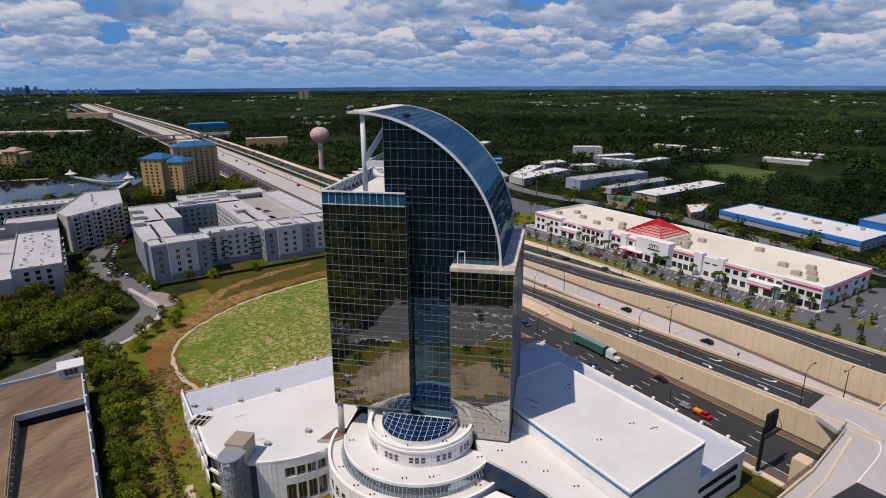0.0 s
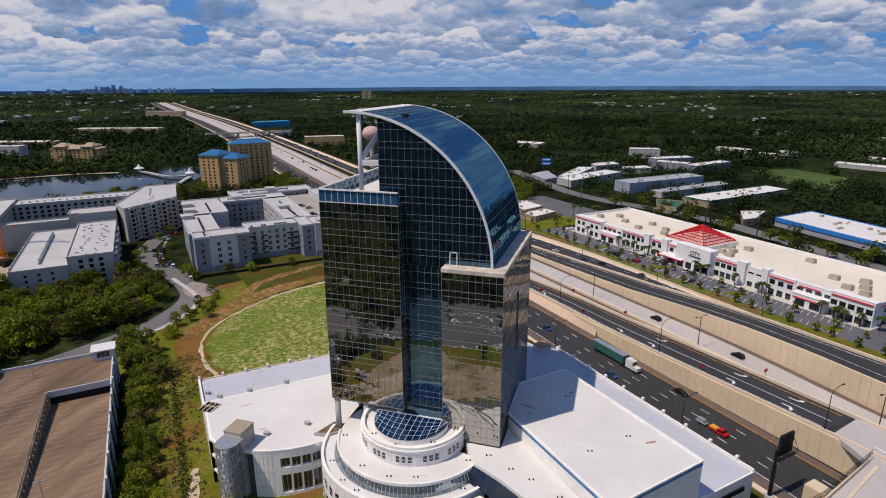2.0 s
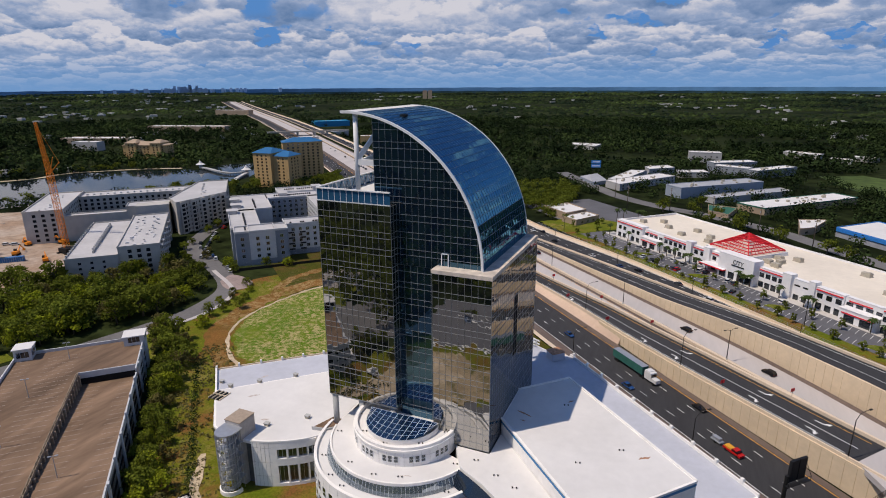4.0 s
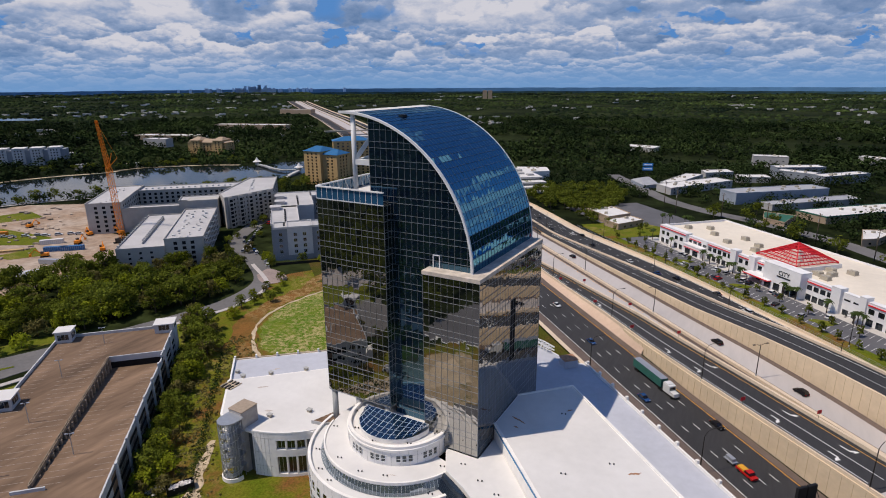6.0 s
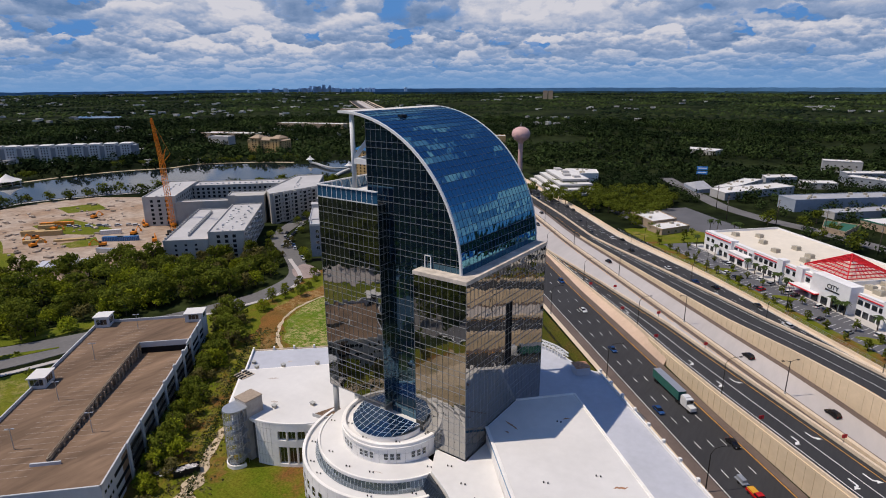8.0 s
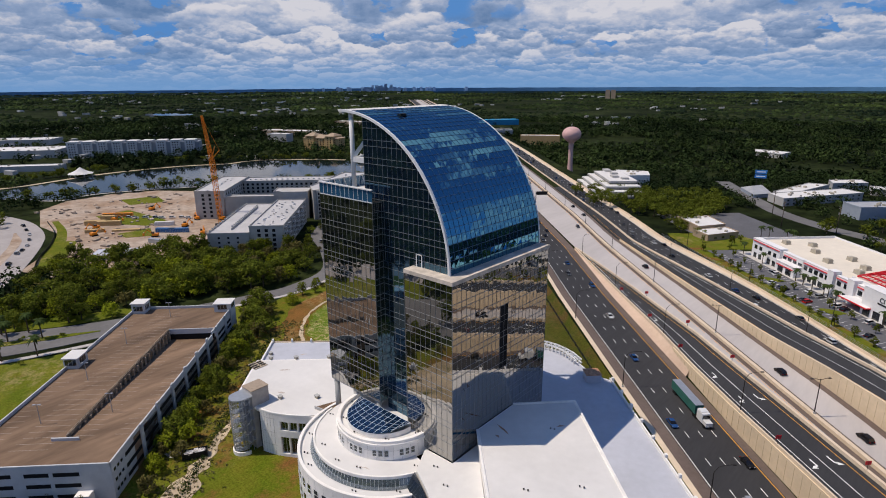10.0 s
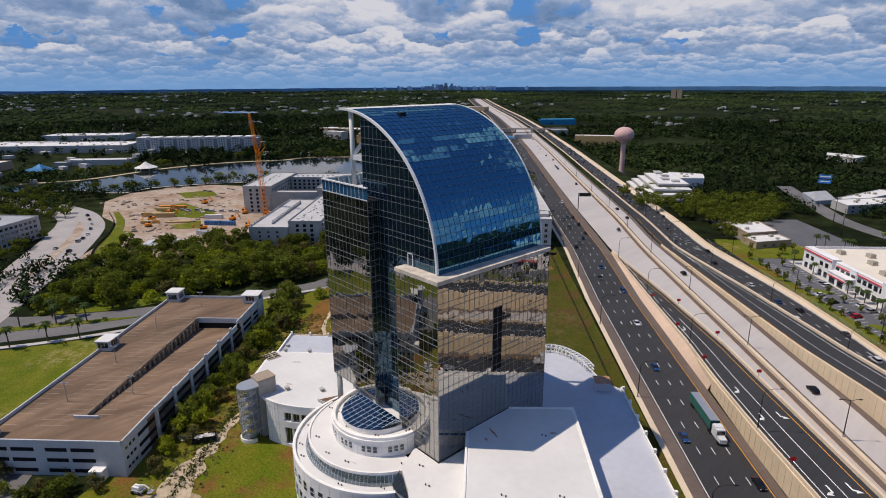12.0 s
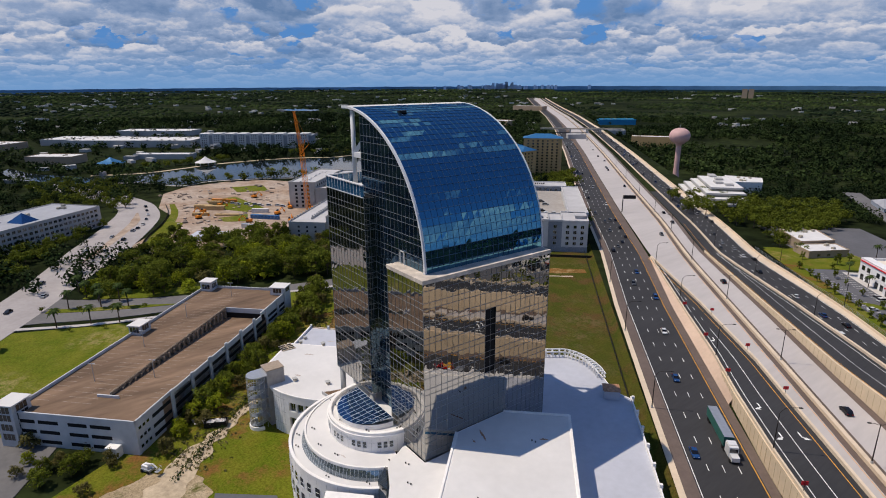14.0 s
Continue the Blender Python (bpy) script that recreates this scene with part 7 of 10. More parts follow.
part("antenna", Geo().tube([(0, 0, 60.5), (0, 0, 65)], 0.15, 6).bar((-1, 0, 61), (-1, 0, 63.5), 0.2), M_GREYSTEEL, wt, "thin rooftop aerial")

# ---- other buildings ----
def flat_building(name, c, yaw, w, d, h, wall, roof, label, floors=0, bay=4.5, band=None, z=None, group="", win=(1.8, 1.6)):
    zz = ground_z((c[0] + c[1]) * K, (c[1] - c[0]) * K) if z is None else z
    t = thing(name, label, "building", pose(c[0], c[1], zz, 0, 0, yaw), group)
    b = part("wall_shell", Geo().box(-w / 2, w / 2, 0, d, -0.5, h), wall, t)
    part("roof", Geo().box(-w / 2 + 0.3, w / 2 - 0.3, 0.3, d - 0.3, h, h + 0.08), roof, t, "pale flat roof")
    g = Geo().box(-w / 2, w / 2, 0, 0.3, h, h + 0.7).box(-w / 2, w / 2, d - 0.3, d, h, h + 0.7).box(-w / 2, -w / 2 + 0.3, 0.3, d - 0.3, h, h + 0.7).box(w / 2 - 0.3, w / 2, 0.3, d - 0.3, h, h + 0.7)
    part("parapet", g, band or wall, t)
    for k in range(max(1, int(w * d / 500))):
        r = random.Random(hash_int(c[0] + k * 7.1, c[1]))
        x, y = r.uniform(-w / 2 + 3, w / 2 - 3), r.uniform(3, d - 3)
        part("rooftop_unit", slab_mesh("small_unit", lambda: Geo().box(-1.2, 1.2, -0.9, 0.9, 0, 1.3).box(-0.8, 0.8, -0.6, 0.6, 1.3, 1.5), M_UNIT), None, t, m=Matrix.Translation((x, y, h + 0.08)))
    if floors:
        for a, e in (((-w / 2, 0), (w / 2, 0)), ((w / 2, 0), (w / 2, d)), ((-w / 2, d), (-w / 2, 0))):
            facade(b, a, e, 1.2, floors, (h - 1.0) / floors, bay, win[0], win[1], wall, M_WIN, 1, 1.0)
    return t


def hash_int(a, b):
    return int(abs(a * 131.7 + b * 71.3) * 10) % 100003


EAST = [EAST_KEEP]


def block_building(name, pts, top, wall, roof, label, floors=0, bay=5.0, band=None, group="", hip=0.0, edges=None):
    """A flat- or hip-roofed building on a plan outline, its roof at height top."""
    a2 = sum(pts[i][0] * pts[(i + 1) % len(pts)][1] - pts[(i + 1) % len(pts)][0] * pts[i][1] for i in range(len(pts)))
    pts = list(pts) if a2 > 0 else list(reversed(pts))
    EAST.append(pts)
    cx, cy = sum(x for x, _ in pts) / len(pts), sum(y for _, y in pts) / len(pts)
    z0 = ground_z((cx + cy) * K, (cy - cx) * K) - 0.4
    q = [(x - cx, y - cy) for x, y in pts]
    t = thing(name, label, "building", pose(cx, cy, 0), group)
    b = part("wall_shell", Geo().prism(q, z0, top), wall, t)
    if hip:
        g = Geo()
        e = [(x * 1.04, y * 1.04) for x, y in q]
        m0 = ((q[0][0] + q[1][0]) * 0.28, (q[0][1] + q[1][1]) * 0.28)
        m1 = ((q[2][0] + q[3][0]) * 0.28, (q[2][1] + q[3][1]) * 0.28)
        g.add([(*k, top) for k in e] + [(*m0, top + hip), (*m1, top + hip)], [(0, 1, 4), (1, 2, 5, 4), (2, 3, 5), (3, 0, 4, 5), (3, 2, 1, 0)])
        part("roof", g, roof, t, "hipped roof")
    else:
        part("roof", Geo().prism([(x * 0.985, y * 0.985) for x, y in q], top, top + 0.08), roof, t, "pale flat roof")
        for i in range(len(q)):
            part("parapet", Geo().bar((*q[i], top + 0.1), (*q[(i + 1) % len(q)], top + 0.1), 0.35, 0.9), band or wall, t)
        r = random.Random(hash_int(cx, cy))
        area = abs(a2) / 2
        for k in range(min(14, max(2, int(area / 170)))):
            f, s_ = r.uniform(0.12, 0.88), r.uniform(0.15, 0.85)
            A = Vector((*q[0], 0)).lerp(Vector((*q[1], 0)), f)
            B = Vector((*q[3], 0)).lerp(Vector((*q[2], 0)), f)
            p_ = A.lerp(B, s_)
            part("rooftop_unit", slab_mesh("small_unit", lambda: Geo().box(-1.2, 1.2, -0.9, 0.9, 0, 1.3).box(-0.8, 0.8, -0.6, 0.6, 1.3, 1.5), M_UNIT), None, t, m=pose(p_.x, p_.y, top + 0.08, 0, 0, r.uniform(0, 90)) @ Matrix.Scale(r.uniform(0.6, 1.2), 4))
    if floors:
        for i in range(len(q)):
            u, w = Vector((*q[i], 0)), Vector((*q[(i + 1) % len(q)], 0))
            if (w - u).length > 6 and (w - u).x * (u + w).y - (w - u).y * (u + w).x < 1e9 and (w - u).y + (w - u).x * 0.3 > -0.2 * (w - u).length:
                facade(b, q[i], q[(i + 1) % len(q)], z0 + 1.4, floors, (top - z0 - 0.8) / floors, bay, 2.0, 1.5, wall, M_WIN, 1, 1.0)
    return t


def hash_int(a, b):
    return int(abs(a * 131.7 + b * 71.3) * 10) % 100003


# terraced white office by the motorway
of = thing("terraced_office", "white terraced office building with dark ribbon windows", "building", pose(-204, 447, 2.4, 0, 0, -49.8))
EAST.append([(-220, 440), (-140, 345), (-105, 380), (-185, 480)])
for k, (x0, x1, y0, y1) in enumerate(((12, 104, -12, 27), (14, 98, -8, 27), (16, 90, -3, 27), (20, 80, 2, 27))):
    b = part("storey", Geo().box(x0, x1, y0, y1, 3.1 * k + 1.7, 3.1 * k + 3.1), M_FARWHITE, of, "white parapet band")
    part("ribbon_window", Geo().box(x0 + 0.8, x1 - 0.8, y0 + 0.8, y1 - 0.8, 3.1 * k, 3.1 * k + 1.7), M_WIN, b, "dark ribbon window")
    part("storey_roof", Geo().box(x0 + 0.4, x1 - 0.4, y0 + 0.4, y1 - 0.4, 3.1 * k + 3.1, 3.1 * k + 3.16), M_ROOF, b, "white flat roof")
for x, y, w in ((22, 14, 6), (40, 16, 4), (58, 12, 5), (70, 18, 3)):
    part("roof_plant", Geo().box(x - w, x + w, y - 3, y + 3, 12.4, 14.0), M_FARWHITE, of, "white plant room")
block_building("rear_office", [(-192, 487), (-168, 457), (-150, 474), (-162, 498)], 9, M_WHITE, M_ROOF, "white low office behind the terraced building", 2)
# restaurant in two parts
block_building("restaurant", [(-65, 316), (-44, 296), (-33, 314), (-50, 332)], 8.2, M_FARTAN, M_ROOF, "tan restaurant with white flat roof and palms", 1, 6.0)
block_building("restaurant_porch", [(-46, 292), (-34, 283), (-22, 304), (-32, 312)], 6.8, M_FARTAN, M_ROOF, "lower tan restaurant front with white roof", 1, 6.0)
patch("lot", [(176, 205), (176, 300), (240, 300), (240, 205)], M_LOT, 3.0, "grey asphalt car park", "car park", True)
# sheds and offices east of the shops
M_GREENBAND = material("green_fascia", (0.03, 0.12, 0.08), 0.6)
M_BLUEBAND = material("blue_fascia", (0.03, 0.20, 0.56), 0.5)
block_building("warehouse", [(29, 410), (95, 470), (82, 485), (16, 425)], 12, M_GREYWALL, M_DARKROOF, "long blue-grey metal warehouse beyond the street")
block_building("warehouse_annex", [(47, 406), (55, 398), (116, 457), (108, 470)], 7.6, M_FARWHITE, M_DARKROOF, "low pale annex with grey roof")
block_building("shop_row", [(70, 383), (88, 367), (160, 440), (146, 456)], 8, M_FARTAN, M_ROOF, "cream shop row with green fascia", 1, 7.0, M_GREENBAND)
block_building("blue_warehouse", [(124, 318), (182, 242), (210, 268), (152, 346)], 8.6, M_DARKROOF, M_ROOF, "white-roofed warehouse with a bright blue fascia", 1, 6.0, M_BLUEBAND)
part("fascia", Geo().bar((124 - 167, 317.6 - 293.5, 7.6), (182 - 167, 241.6 - 293.5, 7.6), 0.5, 2.2), M_BLUEBAND, bpy.data.objects["blue_warehouse"], "bright blue fascia")
block_building("grey_warehouse", [(206, 300), (238, 258), (278, 292), (246, 334)], 9.5, M_BLUEBAND, M_DARKROOF, "large grey-roofed warehouse with blue walls")
block_building("small_store", [(103, 311), (112, 318), (124, 346), (106, 340)], 7.2, M_FARTAN, M_ROOF, "small store with white roof beside the street", 1)
block_building("small_office", [(50, 376), (50, 354), (63, 344), (70, 372)], 6, M_FARTAN, M_GREENBAND, "low brown office with a green roof", 1, 6.0)
block_building("flat_office", [(-23, 428), (21, 496), (5, 508), (-38, 445)], 9, M_FARWHITE, M_ROOF, "white flat-roofed office among dark trees", 2, 6.0)
block_building("flat_office", [(-38, 462), (-26, 454), (-8, 530), (-24, 528)], 8, M_FARWHITE, M_ROOF, "white flat-roofed office wing among dark trees", 1, 6.0)
block_building("grey_hall", [(-68, 480), (-50, 450), (-40, 466), (-58, 502)], 6, M_GREYWALL, M_DARKROOF, "grey hall with a hipped roof among trees", hip=4.0)
for pts, top, fl in (([(-6, 534), (18, 555), (10, 572), (-12, 552)], 9, 2), ([(57, 593), (101, 619), (94, 635), (50, 608)], 11, 3), ([(96, 545), (136, 590), (126, 600), (86, 556)], 11, 3), ([(56, 572), (88, 558), (93, 572), (60, 586)], 11, 3), ([(24, 528), (52, 540), (46, 556), (20, 544)], 8, 2), ([(-150, 862), (-112, 850), (-108, 884), (-158, 894)], -3, 0), ([(30, 726), (69, 730), (66, 746), (28, 742)], 7, 2), ([(144, 776), (180, 750), (188, 764), (150, 790)], 7, 1), ([(215, 745), (237, 732), (243, 744), (220, 757)], 7, 1), ([(186, 716), (206, 706), (210, 718), (190, 728)], 7, 1), ([(250, 640), (290, 610), (300, 626), (258, 655)], 7, 1), ([(300, 700), (330, 676), (338, 690), (308, 714)], 7, 0)):
    block_building("flat_roof_building", pts, top, M_FARWHITE if fl != 3 else M_APTBLUE, M_ROOF, "pale flat-roofed building among dark trees", min(fl, 2), 7.0, group="buildings among the trees")
# twin blue sign boards on tall posts
sgn = thing("pylon_sign", "two blue sign boards on tall twin posts", "sign", pose(-53, 478, 1.5, 0, 0, 20))
for x in (-2.6, 2.6):
    part("post", Geo().tube([(x, 0, 0), (x, 0, 21)], 0.3, 8), M_POLE, sgn)
for z in (14.6, 18.6):
    part("board", Geo().box(-4.6, 4.6, -0.5, 0.5, z, z + 3.0), M_BLUEBAND, sgn, "blue sign board")
    part("board_bar", Geo().box(-3.6, 3.6, -0.56, -0.5, z + 1.2, z + 2.0), M_PAINT, sgn, "white bar of lettering")
# office with blue glass pyramids
bo = flat_building("pyramid_office", (-345.5, -51), 130, 80, 40, 14, M_FARWHITE, M_DARKROOF, "pale office with two blue glass roof pyramids", 4, 3.6, win=(2.4, 1.8))
for x, y in ((-8, 12), (-20, 28)):
    part("roof_pyramid", Geo().add([(x - 6, y - 6, 14.1), (x + 6, y - 6, 14.1), (x + 6, y + 6, 14.1), (x - 6, y + 6, 14.1), (x, y, 19.5)], [(0, 1, 4), (1, 2, 4), (2, 3, 4), (3, 0, 4)]), M_SKYLIGHT, bo, "blue glass pyramid")
# long white apartments across the lake
la = thing("lake_apartments", "long white six-storey apartments with dark bays across the lake", "building", pose(-838, 168, 0, 0, 0, 52))
for k in range(9):
    x = 19 * k
    b = part("block", Geo().box(x, x + 13, -2, 18, 0, 22), M_APTWHITE, la)
    part("bay", Geo().box(x + 13, x + 19, 0, 18, 0, 20), M_APTBLUE, la, "recessed slate bay")
    part("roof", Geo().box(x - 0.4, x + 13.4, -2.4, 18.4, 22, 22.8), M_ROOF, b, "white roof edge")
    facade(b, (x, -2), (x + 13, -2), 1.5, 6, 3.4, 3.2, 1.6, 1.8, M_APTWHITE, M_WIN, 0, 0.8)
for c, yaw, w, d, h, m in (((-771, -30), 52, 60, 30, 9, M_FARTAN), ((-920, 80), 51, 200, 60, 10, M_FARWHITE), ((-735, 92), 52, 76, 18, 6, M_FARWHITE), ((-806, 476), 18, 40, 18, 13, M_FARWHITE), ((-944, 798), 17, 170, 30, 10, M_FARTAN), ((-1297, 1310), 15, 110, 30, 14, M_FARTAN), ((-479, 794), 32, 68, 20, 16, M_HOTEL), ((-1000, 20), 51, 120, 60, 9, M_FARWHITE), ((-1100, 150), 51, 140, 50, 9, M_FARWHITE), ((-1010, -110), 45, 90, 50, 9, M_FARTAN), ((-900, 560), 20, 120, 30, 8, M_FARTAN), ((-640, 900), 48, 50, 24, 8, M_FARWHITE), ((-560, 700), 50, 30, 20, 7, M_FARWHITE)):
    flat_building("distant_building", c, yaw, w, d, h, m, M_ROOF, "pale low building in the wooded distance", 0, group="distant buildings")
flat_building("turquoise_store", (-812, 1140), 50, 90, 40, 13, material("turquoise_panel", (0.01, 0.22, 0.42), 0.5), material("turquoise_roof", (0.02, 0.28, 0.46), 0.5), "store with a bright turquoise roof by the motorway")
# bridge far down the motorway
br = thing("overpass", "concrete overpass crossing the motorway", "bridge")
part("deck", Geo().obox(W(115, 1010, 10.5), W(1, 0), W(0, 1), (0, 0, 1), 75, 9, 0.8), M_CONC, br)
part("parapet", Geo().obox(W(115, 1000.8, 11.6), W(1, 0), W(0, 1), (0, 0, 1), 75, 0.3, 0.9), M_TANTOP, br)
for v in (95, 126, 150):
    part("pier", Geo().obox(W(v, 1010, 5), W(1, 0), W(0, 1), (0, 0, 1), 1.0, 8, 5), M_CONC, br)
# tented pavilions by the water
for c, r, m in (((-641, 122), 13, M_ROOF), ((-706, 29), 17, M_BLUEROOF)):
    t = thing("pavilion", "white tented pavilion by the lake" if m is M_ROOF else "pavilion with a blue and white peaked roof by the lake", "pavilion", pose(*c, 1))
    part("roof", Geo().lathe([(r, 4), (r * 0.5, 6.5), (r * 0.2, 9), (0.05, 11)], 0, 0, 8), m, t)
    for k in range(8):
        a = k * math.tau / 8
        part("post", Geo().bar((r * 0.9 * math.cos(a), r * 0.9 * math.sin(a), 0), (r * 0.9 * math.cos(a), r * 0.9 * math.sin(a), 4.3), 0.4), M_CANOPY, t)
# boardwalk with two pavilions
bw = thing("boardwalk", "grey timber boardwalk across the lake with white pavilions", "boardwalk")
pts = spline([(-500, 402, 0), (-478, 394, 0), (-454, 384, 0), (-434, 380, 0), (-420, 390, 0), (-412, 376, 0), (-402, 356, 0), (-392, 340, 0)], 6)
g = Geo()
for a, b in zip(pts, pts[1:]):
    g.bar(a + Vector((0, 0, 2.6)), b + Vector((0, 0, 2.6)), 4.0, 0.4)
    g.bar(a + Vector((0, 0, 3.6)), b + Vector((0, 0, 3.6)), 4.2, 0.12)
    g.bar(a + Vector((0, 0, 0.5)), a + Vector((0, 0, 3.6)), 0.5)
part("deck", g, M_CONC, bw)
for c in ((-500, 402), (-420, 390)):
    part("pavilion", Geo().lathe([(5.5, 6.2), (2.2, 8.0), (0.05, 11.5)], c[0], c[1], 8).tube([(c[0], c[1], 2.5), (c[0], c[1], 6.4)], 2.0, 8), M_ROOF, bw, "white peaked pavilion")

# ---- lake, streets, building site ----
patch("lake", [(-760, -70), (-690, -50), (-624, -5), (-609, 53), (-634, 145), (-628, 225), (-603, 275), (-604, 314), (-560, 361), (-518, 388), (-500, 396), (-495, 446), (-470, 462), (-425, 425), (-400, 365), (-415, 300), (-440, 240), (-479, 188), (-506, 143), (-524, 92), (-515, 60), (-558, 36), (-580, -10), (-680, -90)], M_WATER, 1.08, "still dark lake reflecting the sky", "water")
patch("far_lake", [(-1900, 700), (-1780, 690), (-1700, 760), (-1790, 800), (-1920, 770)], M_WATER, ground_z(-766, 1800) + 1.5, "distant lake", "water")
ribbon("promenade", [(-632, 0), (-617, 55), (-642, 145), (-636, 225), (-611, 277), (-611, 317), (-565, 369), (-523, 395)], 6, M_SAND, 1.6, "pale lakeside promenade wall", "path")
ribbon("promenade", [(-572, -4), (-551, 36), (-508, 62), (-516, 92), (-499, 143), (-472, 188), (-434, 240)], 3, M_PAVE, 1.3, "pale lakeside path", "path")
ribbon("boulevard", [(-110, -138), (-180, -94), (-225, -68), (-270, -46), (-312, -26), (-358, -6), (-400, 7), (-440, 9), (-500, -6), (-600, -50)], [(0, 24), (0.28, 26), (0.42, 34), (0.6, 34), (0.7, 28), (1, 22)], material("pale_boulevard", (0.36, 0.33, 0.32), 0.85, 0, 0.08, 0.5, 0.08, 0.05), 1.28, "pale boulevard with traffic curving past the site")
ribbon("boulevard_median", [(-278, -42), (-308, -27), (-338, -13), (-370, 0), (-402, 7)], [(0, 1), (0.3, 5), (0.8, 6), (1, 1)], M_SITE, 1.36, "brown dug-up median", "verge")
ribbon("cross_street", [(-176, 14), (-166, 48), (-163, 70), (-172, 98), (-205, 122), (-242, 142), (-262, 170), (-279, 206), (-300, 262), (-330, 300)], 10, M_STREET, 1.24, "grey winding access street")
ribbon("street_mouth", [(-222, -86), (-203, -58), (-188, -30), (-180, -6), (-175, 18)], [(0, 40), (0.25, 27), (0.6, 20), (1, 10)], M_STREET, 1.27, "wide grey street mouth by the garage")
ribbon("street_bed", [(-205, -62), (-196, -46), (-188, -30), (-180, -14)], [(0, 4.5), (0.7, 4), (1, 0.8)], M_LAWN, 1.42, "kerbed planted median of the street", "lawn")
patch("street_verge", [(-188, 6), (-198, -24), (-214, -48), (-224, -40), (-206, -14), (-196, 8)], M_LAWN, 1.22, "green verge under the street trees")
ribbon("site_verge", [(-292, -6), (-318, 4), (-350, 19), (-384, 30), (-420, 36)], [(0, 3), (0.3, 8), (1, 4)], M_LAWN, 1.32, "green verge between boulevard and site", "verge")
sf = thing("site_fence", "black mesh fence along the curving site edge", "fence")
edge_line = spline([(-290, -10, 0), (-316, -1, 0), (-348, 14, 0), (-382, 25, 0), (-420, 31, 0)], 6)
for a, b in zip(edge_line, edge_line[1:]):
    part("fence_panel", Geo().bar(a + Vector((0, 0, 2.1)), b + Vector((0, 0, 2.1)), 0.08, 1.7), M_BLACK, sf)
ribbon("pavement_strip", [(-190, -74), (-178, -50), (-170, -26), (-165, -4), (-163, 20)], 2.4, M_PAVE, 1.36, "pale pavement along the garage street", "pavement")
ribbon("pavement_strip", [(-171, 14), (-160, 48), (-156.5, 70), (-165, 94), (-198, 115)], 2.2, M_PAVE, 1.34, "pale pavement beside the street", "pavement")
M_PAVER = material("pinkish_brick_paving", (0.30, 0.235, 0.215), 0.88, 0, 0.10, 1.2, 0.12, 0.15, 0.2, 6.0)
patch("turning_circle", outline([(-181, 102), (-170, 95), (-163, 98), (-163, 106), (-173, 112), (-184, 113)], 6, 0.3), M_PAVER, 1.3, "pinkish brick turning place", "pavement")
patch("garage_verge", [(-142, 118.5), (-80, 118.5), (-79, 146), (-104, 135), (-135, 124)], M_LAWN, 1.14, "green verge between the garage and the street", vs=True)
patch("building_site", [(-270, -4), (-300, -14), (-340, 14), (-375, 26), (-411, 24), (-473, 40), (-500, 66), (-505, 104), (-492, 140), (-452, 168), (-372, 165), (-348, 118), (-300, 118), (-270, 70), (-262, 40)], M_SITE, 1.16, "bare sandy building site with tracks", "ground")
for pts, nm in (([(-415, 62), (-380, 60), (-352, 76), (-360, 92), (-420, 88)], "grass_patch"), ([(-345, 52), (-330, 52), (-322, 66), (-345, 74)], "grass_patch"), ([(-470, 100), (-440, 96), (-430, 122), (-462, 128)], "grass_patch"), ([(-300, -8), (-330, 12), (-352, 22), (-345, 28), (-312, 12), (-290, 2)], "grass_patch")):
    patch(nm, pts, M_LAWN, 1.26, "green grass patch on the site", "lawn")
patch("drive", [(-116, -92), (-86, -66), (-62, -80), (-90, -110)], M_STREET, 1.22, "grey drive beside the garage", "road")

rs = random.Random(21)
M_YELLOW = material("yellow_machine_paint", (0.62, 0.30, 0.03), 0.5, 0, 0.1)
M_TIMBER = material("stacked_timber", (0.48, 0.33, 0.16), 0.85, 0, 0.15, 1.0)
M_BLUEBOX = material("blue_container", (0.03, 0.13, 0.32), 0.5, 0, 0.1)


def excavator(m, group):
    t = thing("excavator", "orange tracked excavator on the sandy site", "digger", m, group)
    for x in (-1.25, 1.25):
        part("track", Geo().prism([(x - 0.35, -1.7), (x - 0.35, -2.0), (x + 0.35, -2.0), (x + 0.35, 2.0), (x - 0.35, 2.0)], 0, 0.9), M_TYRE, t, "black track")
    part("body", Geo().box(-1.4, 1.4, -2.2, 1.6, 0.9, 2.4), M_CRANE, t, "orange body")
    part("cab", Geo().box(-1.4, -0.2, 0.2, 1.7, 2.4, 3.5), M_CARGLASS, t, "dark glazed cab")
    part("boom", Geo().bar((0.4, 1.4, 2.0), (0.4, 4.5, 4.8), 0.5).bar((0.4, 4.5, 4.8), (0.4, 7.2, 2.2), 0.4).box(-0.2, 1.0, 6.8, 7.8, 0.8, 2.2), M_CRANE, t, "orange boom and bucket")
    return t


ex = None
for x, y, a in ((-330, 92, 30), (-345, 108, 80), (-318, 66, 140), (-352, 40, 10), (-372, 48, 200), (-300, 90, 60), (-388, 66, 300), (-405, 100, 20), (-330, 120, 100)):
    m = pose(x, y, 1.16, 0, 0, a)
    ex = copy_thing(ex, m) if ex else excavator(m, "diggers on the site")
st = None
for k, (x, y, a, L, n) in enumerate(((-385, 52, 52, 14, 3), (-376, 58, 52, 16, 3), (-362, 44, 60, 12, 2), (-395, 64, 48, 10, 3), (-350, 60, 52, 18, 1))):
    t = thing("timber_stack", "stack of pale timber formwork on the site", "timber stack", pose(x, y, 1.16, 0, 0, a), "timber stacks")
    for q in range(n):
        part("timber_block", Geo().box(-L / 2, L / 2, -1.6, 1.6, 0.1 + 1.1 * q, 1.1 + 1.1 * q), M_TIMBER, t)
